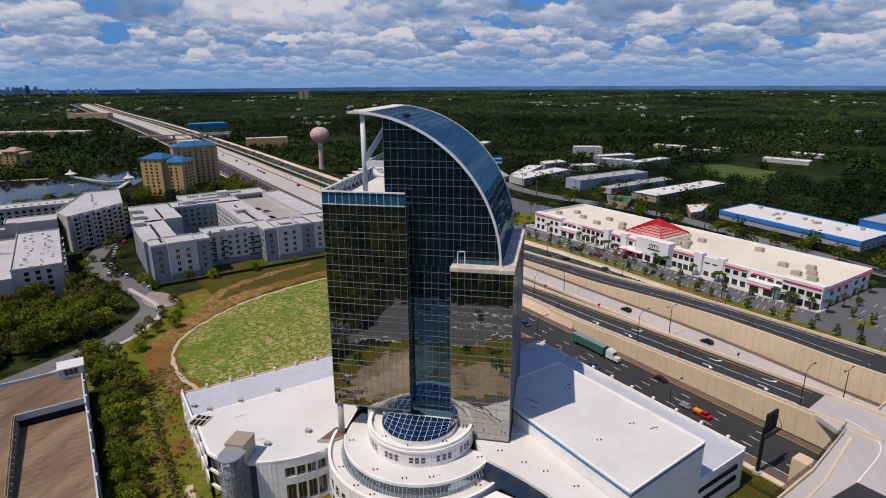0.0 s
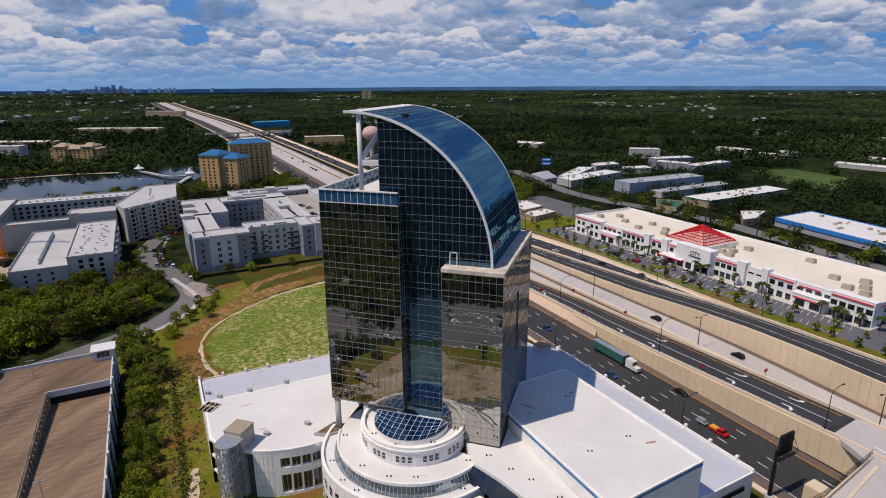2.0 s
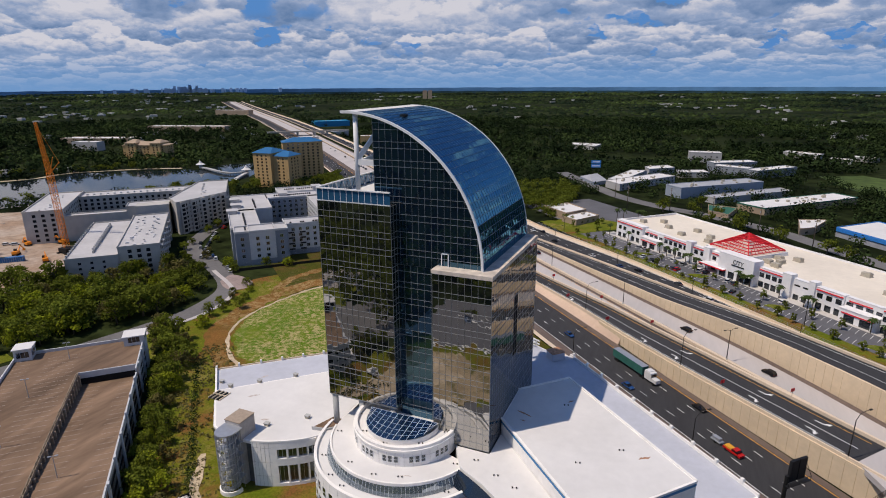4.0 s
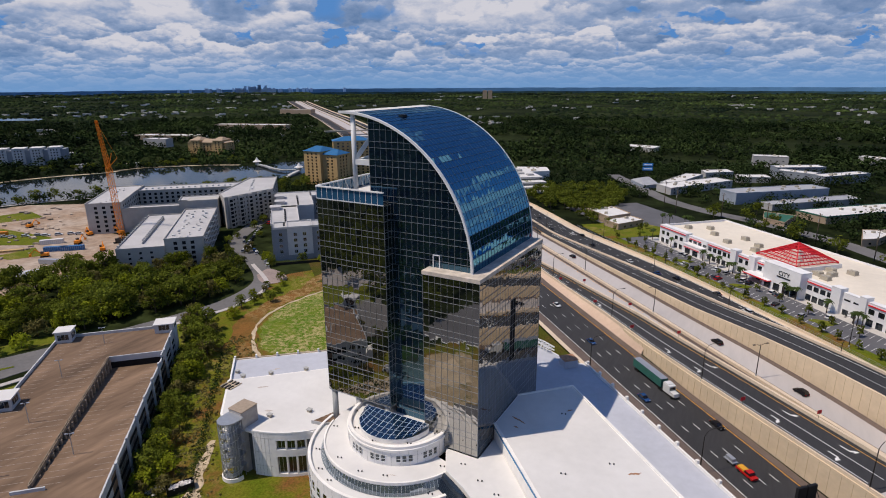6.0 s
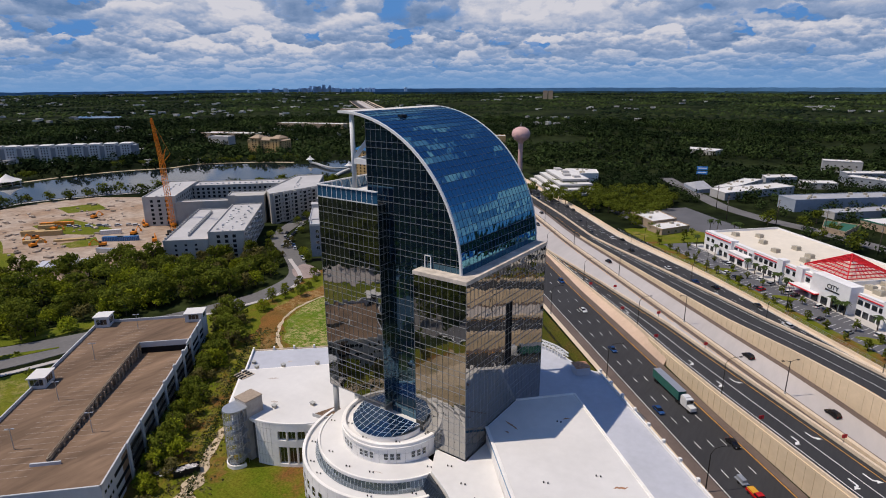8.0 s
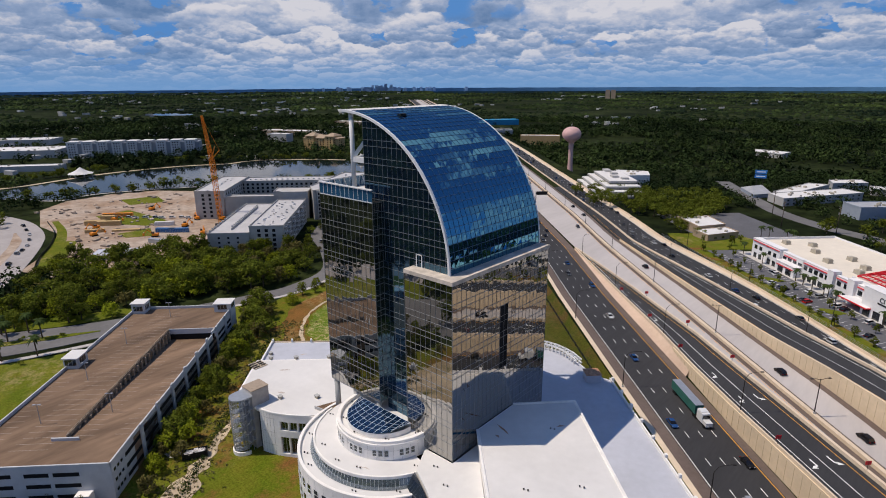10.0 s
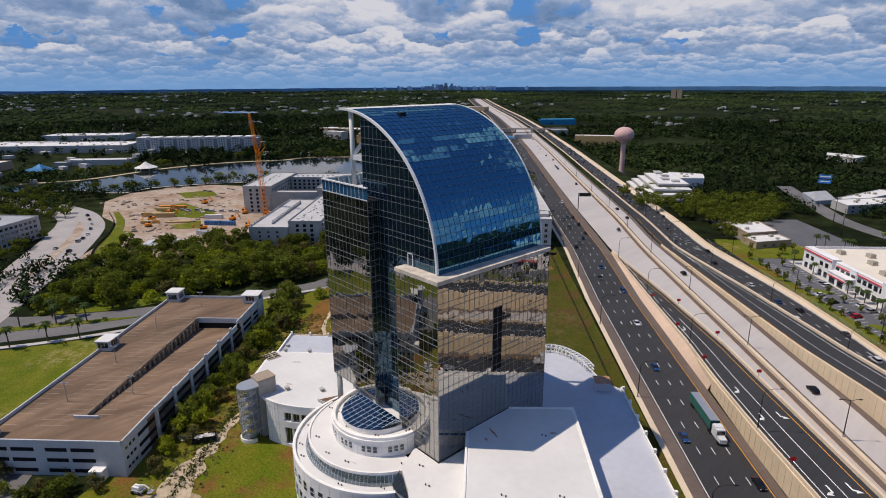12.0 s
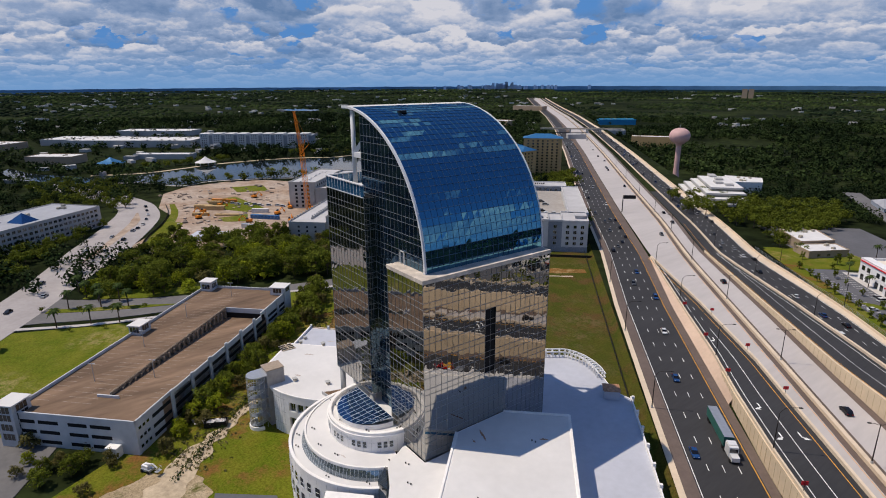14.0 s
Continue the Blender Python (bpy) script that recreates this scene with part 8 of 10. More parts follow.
for x, y, a, m, lab in ((-345, 84, 52, M_ROOF, "white site cabin on the sandy site"), (-325, 76, 40, M_BLUEBOX, "blue shipping container on the sandy site"), (-318, 82, 45, M_BLUEBOX, "blue shipping container on the sandy site"), (-398, 76, 50, M_CRANE, "orange site container on the sandy site"), (-404, 70, 50, M_CRANE, "orange site container on the sandy site"), (-300, 60, 20, M_GREYSTEEL, "grey site container on the sandy site")):
    t = thing("site_container", lab, "container", pose(x, y, 1.16, 0, 0, a), "site containers")
    part("box", Geo().box(-6.5, 6.5, -1.4, 1.4, 0.1, 2.9), m, t)
    for k in range(12):
        part("rib", slab_mesh("container_rib", lambda: Geo().box(-0.06, 0.06, -0.05, 0.0, 0.2, 2.8), M_GREYSTEEL), None, t, m=Matrix.Translation((-6 + 1.09 * k, -1.4, 0)))
for k in range(6):
    t = thing("site_shed", "long pale grey metal roof panel shed", "shed", pose(-296 + 3.2 * k, 24 + 3.8 * k, 1.16, 0, 0, 142), "roof panels")
    part("roof", Geo().box(-7, 7, -2.0, 2.0, 2.6, 2.9), M_DECKROOF, t)
    for x in (-6.5, 6.5):
        part("leg", Geo().box(x - 0.1, x + 0.1, -1.8, 1.8, 0, 2.6), M_GREYSTEEL, t)
g = Geo()
for k in range(300):
    x, y = rs.uniform(-470, -275), rs.uniform(5, 150)
    if not (-0.9 * (x + 275) + 4 > y - 8) or y < 30 + lerp_table([(-500, -6), (-440, 9), (-400, 7), (-358, -6), (-312, -26), (-270, -46)], x):
        continue
    s = rs.uniform(0.3, 1.3)
    g.obox((x, y, 1.2 + s * 0.3), (math.cos(k), math.sin(k), 0), (-math.sin(k), math.cos(k), 0), (0, 0, 1), s * rs.uniform(0.5, 2.2), s, s * 0.5)
whole("site_rubble", g, material("rubble", (0.33, 0.27, 0.22), 0.9, 0, 0.3, 0.3, island=0.5), "scattered rubble and building material on the site", "rubble", kind="stuff")

# ---- trees ----
def leafy(g, rng, centre, r, n, leaf, squash=0.8, slot=0):
    """n leaf sprays scattered in a ball, facing mostly outwards and up."""
    for _ in range(n):
        d = Vector((rng.gauss(0, 1), rng.gauss(0, 1), rng.gauss(0, 1))).normalized()
        p = centre + Vector((d.x, d.y, d.z * squash)) * (r * rng.random() ** 0.4)
        nrm = (d + Vector((rng.gauss(0, 0.5), rng.gauss(0, 0.5), 0.5 + rng.gauss(0, 0.5)))).normalized()
        a = nrm.cross(Vector((rng.gauss(0, 1), rng.gauss(0, 1), rng.gauss(0, 1)))).normalized()
        b = nrm.cross(a)
        s = leaf * rng.uniform(0.6, 1.3)
        g.add([p - a * s - b * s * 0.45, p + a * s * 0.2 - b * s * 0.6, p + a * s + b * s * 0.3, p - a * s * 0.3 + b * s * 0.65], [(0, 1, 2, 3)], slot)


def tree(name, rng, h, spread, clumps, per, leaf, mat, m, label, group, low=0.35, cat="tree"):
    """A tapered trunk with limbs and an uneven crown of many leaf sprays."""
    t = thing(name, label, cat, m, group)
    tr = Geo()
    lean = Vector((rng.uniform(-0.3, 0.3), rng.uniform(-0.3, 0.3), 0))
    top = Vector((0, 0, h * 0.62)) + lean
    tr.tube([(0, 0, -0.2), lean * 0.4 + Vector((0, 0, h * 0.25)), top], [h * 0.035, h * 0.026, h * 0.012], 7)
    cr = Geo()
    for k in range(clumps):
        a = k * 2.39996 + rng.uniform(-0.4, 0.4)
        f = rng.random()
        rad = spread * math.sqrt(rng.uniform(0.02, 1)) * (1 - 0.45 * f ** 2)
        z = h * (low + (0.93 - low) * f)
        c = Vector((rad * math.cos(a), rad * math.sin(a), z - 0.12 * h * (rad / spread) ** 2))
        leafy(cr, rng, c, spread * rng.uniform(0.20, 0.36), per, leaf)
        if k % 4 == 0:
            tr.tube([lean * 0.5 + Vector((0, 0, h * rng.uniform(0.24, 0.45))), c * 0.5 + Vector((0, 0, z * 0.35)), c], [h * 0.014, h * 0.009, h * 0.004], 5)
    part("trunk", tr, M_BARK, t, "", True)
    part("crown", cr, mat, t)
    return t


rt = random.Random(11)
HOLD = pose(0, 0, 0)
OAKS = [tree("oak_tree", random.Random(31 + k), h, sp, cl, 16, 0.55, mt, HOLD, lab, "woodland trees") for k, (h, sp, cl, mt, lab) in enumerate(((11, 6.2, 52, M_LEAF, "broad dark green oak in a dense wood"), (13, 6.0, 56, M_LEAF, "tall dark green oak in a dense wood"), (9.5, 5.4, 46, M_LEAF2, "yellow-green leafy tree in a dense wood"), (10.5, 6.6, 50, M_LEAF, "spreading dark green tree in a dense wood"), (9.0, 5.2, 40, M_LEAF3, "olive-brown thin-leaved tree in a dense wood")))]
SMALLS = [tree("street_tree", random.Random(61 + k), 4.6, 1.7, 22, 14, 0.28, M_LEAF, HOLD, "small round street tree beside the car park", "car park trees", 0.3) for k in range(2)]
used = set()


def inside(x, y, poly):
    c = False
    for i in range(len(poly)):
        (x0, y0), (x1, y1) = poly[i], poly[i - 1]
        if (y0 > y) != (y1 > y) and x < (x1 - x0) * (y - y0) / (y1 - y0) + x0:
            c = not c
    return c


def plant(kinds, x, y, sc, z=None):
    k = rt.randrange(len(kinds))
    zz = ground_z((x + y) * K, (y - x) * K) if z is None else z
    m = pose(x, y, zz, 0, 0, rt.uniform(0, 360)) @ Matrix.Diagonal((sc, sc, sc * rt.uniform(0.9, 1.15), 1))
    if (id(kinds), k) not in used:
        used.add((id(kinds), k))
        kinds[k].matrix_basis = m
        return kinds[k]
    q = kinds[k]
    keep = q.scale.copy()
    made = copy_thing(q, m @ Matrix.Diagonal((1 / keep.x, 1 / keep.y, 1 / keep.z, 1)))
    return made


def scatter(poly, gap, kinds, lo, hi, limit=999):
    xs, ys = [p[0] for p in poly], [p[1] for p in poly]
    n, x = 0, min(xs)
    while x < max(xs):
        y = min(ys)
        while y < max(ys):
            px, py = x + rt.uniform(-0.42, 0.42) * gap, y + rt.uniform(-0.42, 0.42) * gap
            if inside(px, py, poly) and n < limit:
                plant(kinds, px, py, rt.uniform(lo, hi))
                n += 1
            y += gap
        x += gap


# wood between the garage and the site
scatter([(-284, -2), (-252, -34), (-226, -22), (-204, 6), (-192, 30), (-182, 58), (-184, 84), (-210, 104), (-236, 92), (-258, 74), (-272, 62), (-290, 22)], 9.5, OAKS, 0.65, 1.10)
# hedge-like strip between garage and podium
for k in range(15):
    s = 16 + 7.2 * k
    p = W(-74.5 + rt.uniform(-2.5, 2.5), s, 0)
    plant(OAKS, p.x, p.y, rt.uniform(0.38, 0.62))
for k in range(14):
    p = W(-74 + rt.uniform(-4, 5), 92 + 3.4 * k + rt.uniform(-2, 2))
    plant(OAKS, p.x, p.y, rt.uniform(0.5, 0.8))
for x, y in ((-86, -62), (-80, -58), (-76, -66), (-70, -55), (-90, -72), (-80, -50)):
    plant(OAKS, x, y, rt.uniform(0.36, 0.55))
for k in range(26):
    p = W(-77.5 + rt.uniform(-1.5, 1.5), 26 + 4.0 * k + rt.uniform(-1, 1))
    plant(OAKS, p.x, p.y, rt.uniform(0.40, 0.66))
for k in range(9):
    p = W(-77 + rt.uniform(-4, 4), 118 + 3.2 * k)
    plant(OAKS, p.x, p.y, rt.uniform(0.6, 0.85))
# wood up to the street's edge
scatter([(-192, 2), (-186, 26), (-176, 50), (-173, 70), (-182, 92), (-200, 108), (-222, 106), (-212, 98), (-192, 82), (-186, 58), (-196, 30), (-206, 6)], 8.5, OAKS, 0.75, 1.1)
for x, y in ((-163, 92), (-157, 97), (-152, 88), (-160, 80), (-154, 79), (-150, 72), (-164, 103)):
    plant(OAKS, x, y, rt.uniform(0.30, 0.42))
scatter([(-190, 6), (-200, -20), (-215, -44), (-230, -36), (-228, -20), (-206, 6)], 8.0, OAKS, 0.65, 1.0)
# apartments' street and courtyard trees
for x, y in ((-214, 108), (-222, 120), (-234, 128), (-206, 116), (-250, 150), (-196, 124), (-244, 138), (-262, 176), (-268, 190), (-228, 142), (-218, 130), (-240, 160), (-166, 138), (-150, 152), (-176, 132), (-136, 170), (-186, 118), (-146, 78), (-158, 86), (-152, 66), (-146, 56)):
    plant(OAKS, x, y, rt.uniform(0.36, 0.6))
# groves further off, joined
GROVE = Geo()
GTRUNK = Geo()


def grove(poly, gap, lo, hi, limit=999):
    xs, ys = [p[0] for p in poly], [p[1] for p in poly]
    x, n = min(xs), 0
    while x < max(xs):
        y = min(ys)
        while y < max(ys):
            px, py = x + rt.uniform(-0.42, 0.42) * gap, y + rt.uniform(-0.42, 0.42) * gap
            if inside(px, py, poly) and n < limit:
                lone(px, py, rt.uniform(lo, hi))
                n += 1
            y += gap
        x += gap


def lone(x, y, sc):
    z = ground_z((x + y) * K, (y - x) * K)
    GTRUNK.tube([(x, y, z - 0.2), (x, y, z + 6 * sc)], [0.35 * sc, 0.15 * sc], 5)
    for k in range(9):
        a = k * 2.4 + rt.random()
        r = 3.9 * sc * math.sqrt(rt.random())
        leafy(GROVE, rt, Vector((x + r * math.cos(a), y + r * math.sin(a), z + sc * rt.uniform(4.5, 9.0) - 0.15 * r)), 2.6 * sc, 34, 0.66 * sc, 0.8)


# dark woods before the tower
grove([(-66, -82), (-72, -130), (-110, -190), (-190, -230), (-230, -160), (-120, -110)], 11, 0.8, 1.15, 150)
grove([(-66, -128), (40, -132), (60, -200), (0, -260), (-110, -250), (-90, -170)], 12, 0.85, 1.2, 150)
scatter([(-64, -50), (-58, -62), (-66, -78), (-84, -76), (-76, -58)], 8.5, OAKS, 0.32, 0.5)
for x, y in ((-22, -76), (-12, -74), (-8, -64), (-46, -107), (-22, -108), (-4, -110), (10, -84)):
    lone(x, y, rt.uniform(0.4, 0.6))
# around the boulevard and the lake
grove([(-225, -92), (-262, -72), (-300, -54), (-330, -40), (-362, -22), (-372, -14), (-366, -20), (-344, -44), (-318, -76), (-290, -88), (-240, -104)], 8.0, 0.6, 0.85)
grove([(-196, -92), (-160, -114), (-150, -128), (-190, -120), (-214, -100)], 9.0, 0.5, 0.75)
for x, y in ((-206, -64), (-199, -50), (-193, -38), (-186, -26), (-170, -44), (-175, -56), (-164, -30)):
    lone(x, y, rt.uniform(0.20, 0.30))
grove([(-262, -18), (-240, -34), (-216, -50), (-206, -38), (-222, -18), (-246, -2)], 11, 0.6, 0.9)
grove([(-460, 10), (-420, 6), (-410, -20), (-470, -60), (-560, -60), (-600, -20), (-540, 20)], 13.5, 0.75, 1.0, 60)
for x, y in ((-522, 60), (-516, 78), (-506, 92), (-504, 108), (-500, 122), (-498, 136), (-500, 150), (-496, 164), (-488, 180), (-480, 192), (-470, 200), (-512, 70), (-530, 46)):
    lone(x, y, rt.uniform(0.8, 1.15))
grove([(-420, 250), (-390, 232), (-340, 262), (-330, 322), (-368, 328), (-400, 300)], 13, 0.8, 1.1, 40)
grove([(-330, 350), (-316, 330), (-250, 290), (-236, 302), (-262, 360), (-310, 400)], 12, 0.8, 1.1, 40)
# trees along the lake's far shore
for k in range(46):
    a = Vector((-655, 60, 0)).lerp(Vector((-668, 250, 0)), k / 45) if k < 24 else Vector((-668, 250, 0)).lerp(Vector((-540, 420, 0)), (k - 24) / 21)
    lone(a.x + rt.uniform(-12, 6), a.y + rt.uniform(-6, 6), rt.uniform(0.6, 1.0))
# car park trees in rows
for s in range(-40, 205, 9):
    p = W(163.6 + rt.uniform(-0.8, 0.8), s + rt.uniform(-2, 2))
    plant(SMALLS, p.x, p.y, rt.uniform(0.75, 1.15), 3.1)
for s in range(-4, 200, 13):
    p = W(174.5 + rt.uniform(-0.6, 0.6), s + rt.uniform(-3, 3))
    plant(SMALLS, p.x, p.y, rt.uniform(0.7, 1.1), 3.1)
for v, s in ((188, -6), (202, -16), (214, -30), (196, -36), (190, 2), (206, 6), (184, -20), (222, -4), (180, 206), (186, 214), (172, 222), (196, 222), (178, 232)):
    p = W(v, s)
    plant(SMALLS, p.x, p.y, rt.uniform(0.9, 1.3), 3.1)
# behind the shops
for v, s in ((264, 60), (266, 76), (262, 96), (270, 112), (268, 40), (266, 140), (262, 168), (274, 176), (266, 196), (268, 20), (262, -10), (280, 60), (290, 210), (278, 222), (262, 236), (300, 236)):
    p = W(v, s)
    lone(p.x, p.y, rt.uniform(0.8, 1.15))
grove([(-140, 320), (-60, 325), (-40, 350), (-70, 400), (-150, 420), (-180, 380)], 14, 0.8, 1.15, 60)


# between the motorway and the restaurant
grove([tuple(W(v, s).xy) for v, s in ((172, 300), (178, 262), (196, 246), (206, 262), (232, 300), (262, 330), (240, 380), (200, 372), (180, 350))], 9.5, 0.75, 1.1, 70)
grove([tuple(W(v, s).xy) for v, s in ((168, 238), (176, 236), (182, 262), (176, 300), (172, 300))], 7.5, 0.5, 0.8, 30)
grove([tuple(W(v, s).xy) for v, s in ((60, 262), (44, 262), (44, 500), (62, 500))], 9, 0.7, 1.0, 60)
whole("grove_trees", GROVE, M_LEAF, "round green trees along streets and shore", "trees", kind="stuff")
whole("grove_trunks", GTRUNK, M_BARK, "trunks of the street and shore trees", "trees", kind="stuff")


def palm(m, h, label, group):
    t = thing("palm_tree", label, "palm tree", m, group)
    part("trunk", Geo().tube([(0, 0, -0.1), (0.1, 0, h * 0.5), (0, 0.1, h)], [0.24, 0.19, 0.16], 7), M_BARK, t, "", True)
    g = Geo()
    r = random.Random(5)
    for k in range(18):
        a = k * 2.4
        el = r.uniform(-0.3, 1.0)
        d = Vector((math.cos(a), math.sin(a), 0))
        side = Vector((-d.y, d.x, 0))
        p = Vector((0, 0, h))
        rows = []
        for q in range(5):
            u = q / 4
            c = p + d * (2.3 * u) + Vector((0, 0, el * 1.6 * u - 1.7 * u * u))
            w = 0.42 * math.sin(math.pi * (0.12 + 0.85 * u))
            rows.append([c - side * w + Vector((0, 0, -0.12)), c, c + side * w + Vector((0, 0, -0.12))])
        g.sheet(rows)
    part("fronds", g, M_PALM, t)
    return t


pm = palm(HOLD, 6.0, "green fan palm at the shopfronts", "palms")
PALMS = [(182.8, 22, 5), (183, 26, 5), (182.6, 31, 6), (183, 56, 5.5), (182.8, 58, 6), (183.2, 60, 5), (183, 72, 6), (182.7, 88, 6), (183, 92, 5), (182.8, 95, 6), (183, 122, 5), (182.8, 127, 6), (183.1, 130, 5), (183, 138, 6), (182.7, 144, 5.5), (183, 150, 6), (183, 178, 6), (182.8, 196, 7), (183.4, 16, 6), (186, 10, 6), (198, 9, 6), (212, 9, 6), (228, 10, 6), (214, 222, 9), (210, 224, 9), (220, 214, 9), (222, 210, 9), (225, 216, 8)]
pm.matrix_basis = Matrix.Translation(W(183, 24, 3.1))
for v, s, h in PALMS:
    copy_thing(pm, Matrix.Translation(W(v, s, 3.1)) @ pose(0, 0, 0, 0, 0, s * 37 % 360) @ Matrix.Diagonal((1, 1, h / 6, 1)))
for x, y in ((-206, -42), (-201, -34), (-204, -54), (-197, -42), (-190, -32), (-182, -60), (-178, -48), (-173, -38), (-214, -46), (-226, -48)):
    copy_thing(pm, pose(x, y, 1.2, 0, 0, x) @ Matrix.Diagonal((1.2, 1.2, 1.35, 1)))

# hedges
g = Geo()
rh = random.Random(2)
for k in range(60):
    p = W(-66.5 + 0.02 * k, 6 + 1.7 * k)
    leafy(g, rh, p + Vector((0, 0, 1.6)), 1.5, 26, 0.30, 0.7)
whole("hedge", g, M_HEDGE, "dark clipped hedge along the fence", "hedge", kind="stuff")
g = Geo()
for k in range(900):
    u = rh.random()
    p = W(-68 + rh.gauss(0, 4.0) + 8 * (u > 0.7), 10 + 112 * u)
    leafy(g, rh, p + Vector((0, 0, 1.3)), rh.uniform(0.4, 1.0), 7, 0.30, 0.6)
whole("scrub", g, material("dry_scrub", (0.11, 0.10, 0.03), 0.85, 0, 0.3, 0.5, island=0.4), "dry yellow-green scrub beside the podium", "scrub", kind="stuff")

# ---- vehicles ----
def car(name, paint, m, label, suv=False, far=False):
    t = thing(name, label, "car", m, "cars")
    L, Wd, h = (4.8, 1.9, 1.75) if suv else (4.6, 1.82, 1.45)
    g = Geo()
    hood = 0.95 if suv else 0.82
    prof = [(-L / 2, 0.35), (-L / 2 + 0.05, hood - 0.08), (-L / 2 + 0.35, hood), (L / 2 - 1.2, hood + 0.02), (L / 2 - 0.15, hood - 0.12), (L / 2, 0.55), (L / 2 - 0.05, 0.3)]
    n = len(prof)
    for sgn in (1,):
        g.add([(x, -Wd / 2, z) for x, z in prof] + [(x, Wd / 2, z) for x, z in prof], [tuple(range(n)), tuple(reversed(range(n, 2 * n)))] + [(i, n + i, n + (i + 1) % n, (i + 1) % n) for i in range(n)])
    r0, r1 = (-L / 2 + 0.5, L / 2 - 1.9) if suv else (-L / 2 + 1.15, L / 2 - 2.0)
    g.box(r0, r1, -Wd / 2 + 0.22, Wd / 2 - 0.22, h - 0.07, h)
    body = part("body", g, paint, t)
    c = Geo()
    b0, b1 = (-L / 2 + 0.12, L / 2 - 1.15) if suv else (-L / 2 + 0.6, L / 2 - 1.1)
    lo, hi = [(b0, -Wd / 2 + 0.06), (b1, -Wd / 2 + 0.06), (b1, Wd / 2 - 0.06), (b0, Wd / 2 - 0.06)], [(r0, -Wd / 2 + 0.22), (r1, -Wd / 2 + 0.22), (r1, Wd / 2 - 0.22), (r0, Wd / 2 - 0.22)]
    c.add([(x, y, hood) for x, y in lo] + [(x, y, h - 0.07) for x, y in hi], [(i, (i + 1) % 4, 4 + (i + 1) % 4, 4 + i) for i in range(4)])
    part("glasshouse", c, M_CARGLASS, t, "dark car windows")
    if far:
        wf = MESH_CACHE.setdefault("far_wheel", Geo().tube([(0, -0.11, 0), (0, 0.11, 0)], 0.33, 8).mesh("wheel", M_TYRE))
        for x in (-L / 2 + 0.85, L / 2 - 0.9):
            for y in (-Wd / 2 + 0.1, Wd / 2 - 0.1):
                part("wheel", wf, None, t, m=Matrix.Translation((x, y, 0.33)))
        return t
    wl = Geo().tube([(0, -0.11, 0), (0, 0.11, 0)], 0.33, 12)
    wm = MESH_CACHE.setdefault("wheel", wl.mesh("wheel", M_TYRE))
    for x in (-L / 2 + 0.85, L / 2 - 0.9):
        for y in (-Wd / 2 + 0.1, Wd / 2 - 0.1):
            part("wheel", wm, None, t, m=Matrix.Translation((x, y, 0.33)))
    lm = MESH_CACHE.setdefault("lamp_f", Geo().box(-0.03, 0.03, -0.2, 0.2, -0.07, 0.07).mesh("headlight", material("headlight_lens", (0.7, 0.7, 0.72), 0.2)))
    lr = MESH_CACHE.setdefault("lamp_r", Geo().box(-0.03, 0.03, -0.2, 0.2, -0.09, 0.09).mesh("tail_light", material("tail_lens", (0.4, 0.01, 0.01), 0.25)))
    for y in (-0.65, 0.65):
        part("headlight", lm, None, t, m=Matrix.Translation((L / 2 - 0.06, y, 0.62)))
        part("tail_light", lr, None, t, m=Matrix.Translation((-L / 2 + 0.01, y, 0.72)))
    return t


CARS = {}
CAR_LABEL = ["black", "white", "silver", "dark blue", "red", "dark grey"]


def put_car(k, suv, m, where):
    far = m.translation.length > 215 and m.translation.x < 60
    key = (k, suv, far)
    if key in CARS:
        c = copy_thing(CARS[key], m)
    else:
        c = CARS[key] = car("car", M_CAR[k], m, "", suv, far)
    return tagged(c, "%s %s on %s" % (CAR_LABEL[k], "sport utility car" if suv else "saloon car", where), "car", "cars")


rc = random.Random(77)
fwd = {1: 135, -1: -45}
taken = []


def free(v, s):
    if any(abs(v - a) < 2.6 and abs(s - b) < 9 for a, b in taken):
        return False
    taken.append((v, s))
    return True


def drive(v, s, z, sgn, k, suv, where):
    if free(v, s):
        d = (zm(s + 5) - zm(s - 5)) / 10
        put_car(k, suv, Matrix.Translation(W(v, s, z + 0.02)) @ pose(0, 0, 0, 0, 0, fwd[sgn]), where)


# cars seen near: lane offset, distance, colour
for v, s, k, suv in ((66.5, 33, 3, False), (74.4, 112, 1, False), (78.2, 14, 0, False), (78.0, 150, 3, True), (70.4, 168, 5, True), (74.2, 186, 3, False), (70.6, 74, 3, False)):
    drive(v + off(s), s, Z_MAIN, -1, k, suv, "the dark motorway lanes")
for k in range(34):
    s = rc.uniform(215, 950)
    drive(66.4 + 3.95 * rc.randrange(4) + off(s), s, zm(s), -1, rc.choice((0, 1, 2, 3, 5, 5, 0)), rc.random() < 0.5, "the dark motorway lanes")
for v, s, k, suv in ((2.4, 118, 1, True), (6.1, 138, 3, False), (9.8, 128, 0, False), (6.0, 160, 1, False), (13.2, 104, 5, False), (9.6, 82, 1, True), (6.2, 70, 0, False), (2.3, 34, 1, True), (9.7, 10, 0, True), (6.0, -12, 2, True)):
    drive(WB0(s) + v, s, zwb(s), 1, k, suv, "the far motorway lanes")
for k in range(52):
    s = rc.uniform(170, 950)
    drive(WB0(s) + 2.4 + 3.65 * rc.randrange(4), s, zwb(s), 1, rc.choice((0, 1, 2, 3, 5, 5, 0)), rc.random() < 0.5, "the far motorway lanes")
for s, k in ((22, 0), (176, 0), (60, 0), (300, 5), (330, 0)):
    drive(MED1(s) + 4.0, s, zx(s), 1, k, True, "the pale express lanes")
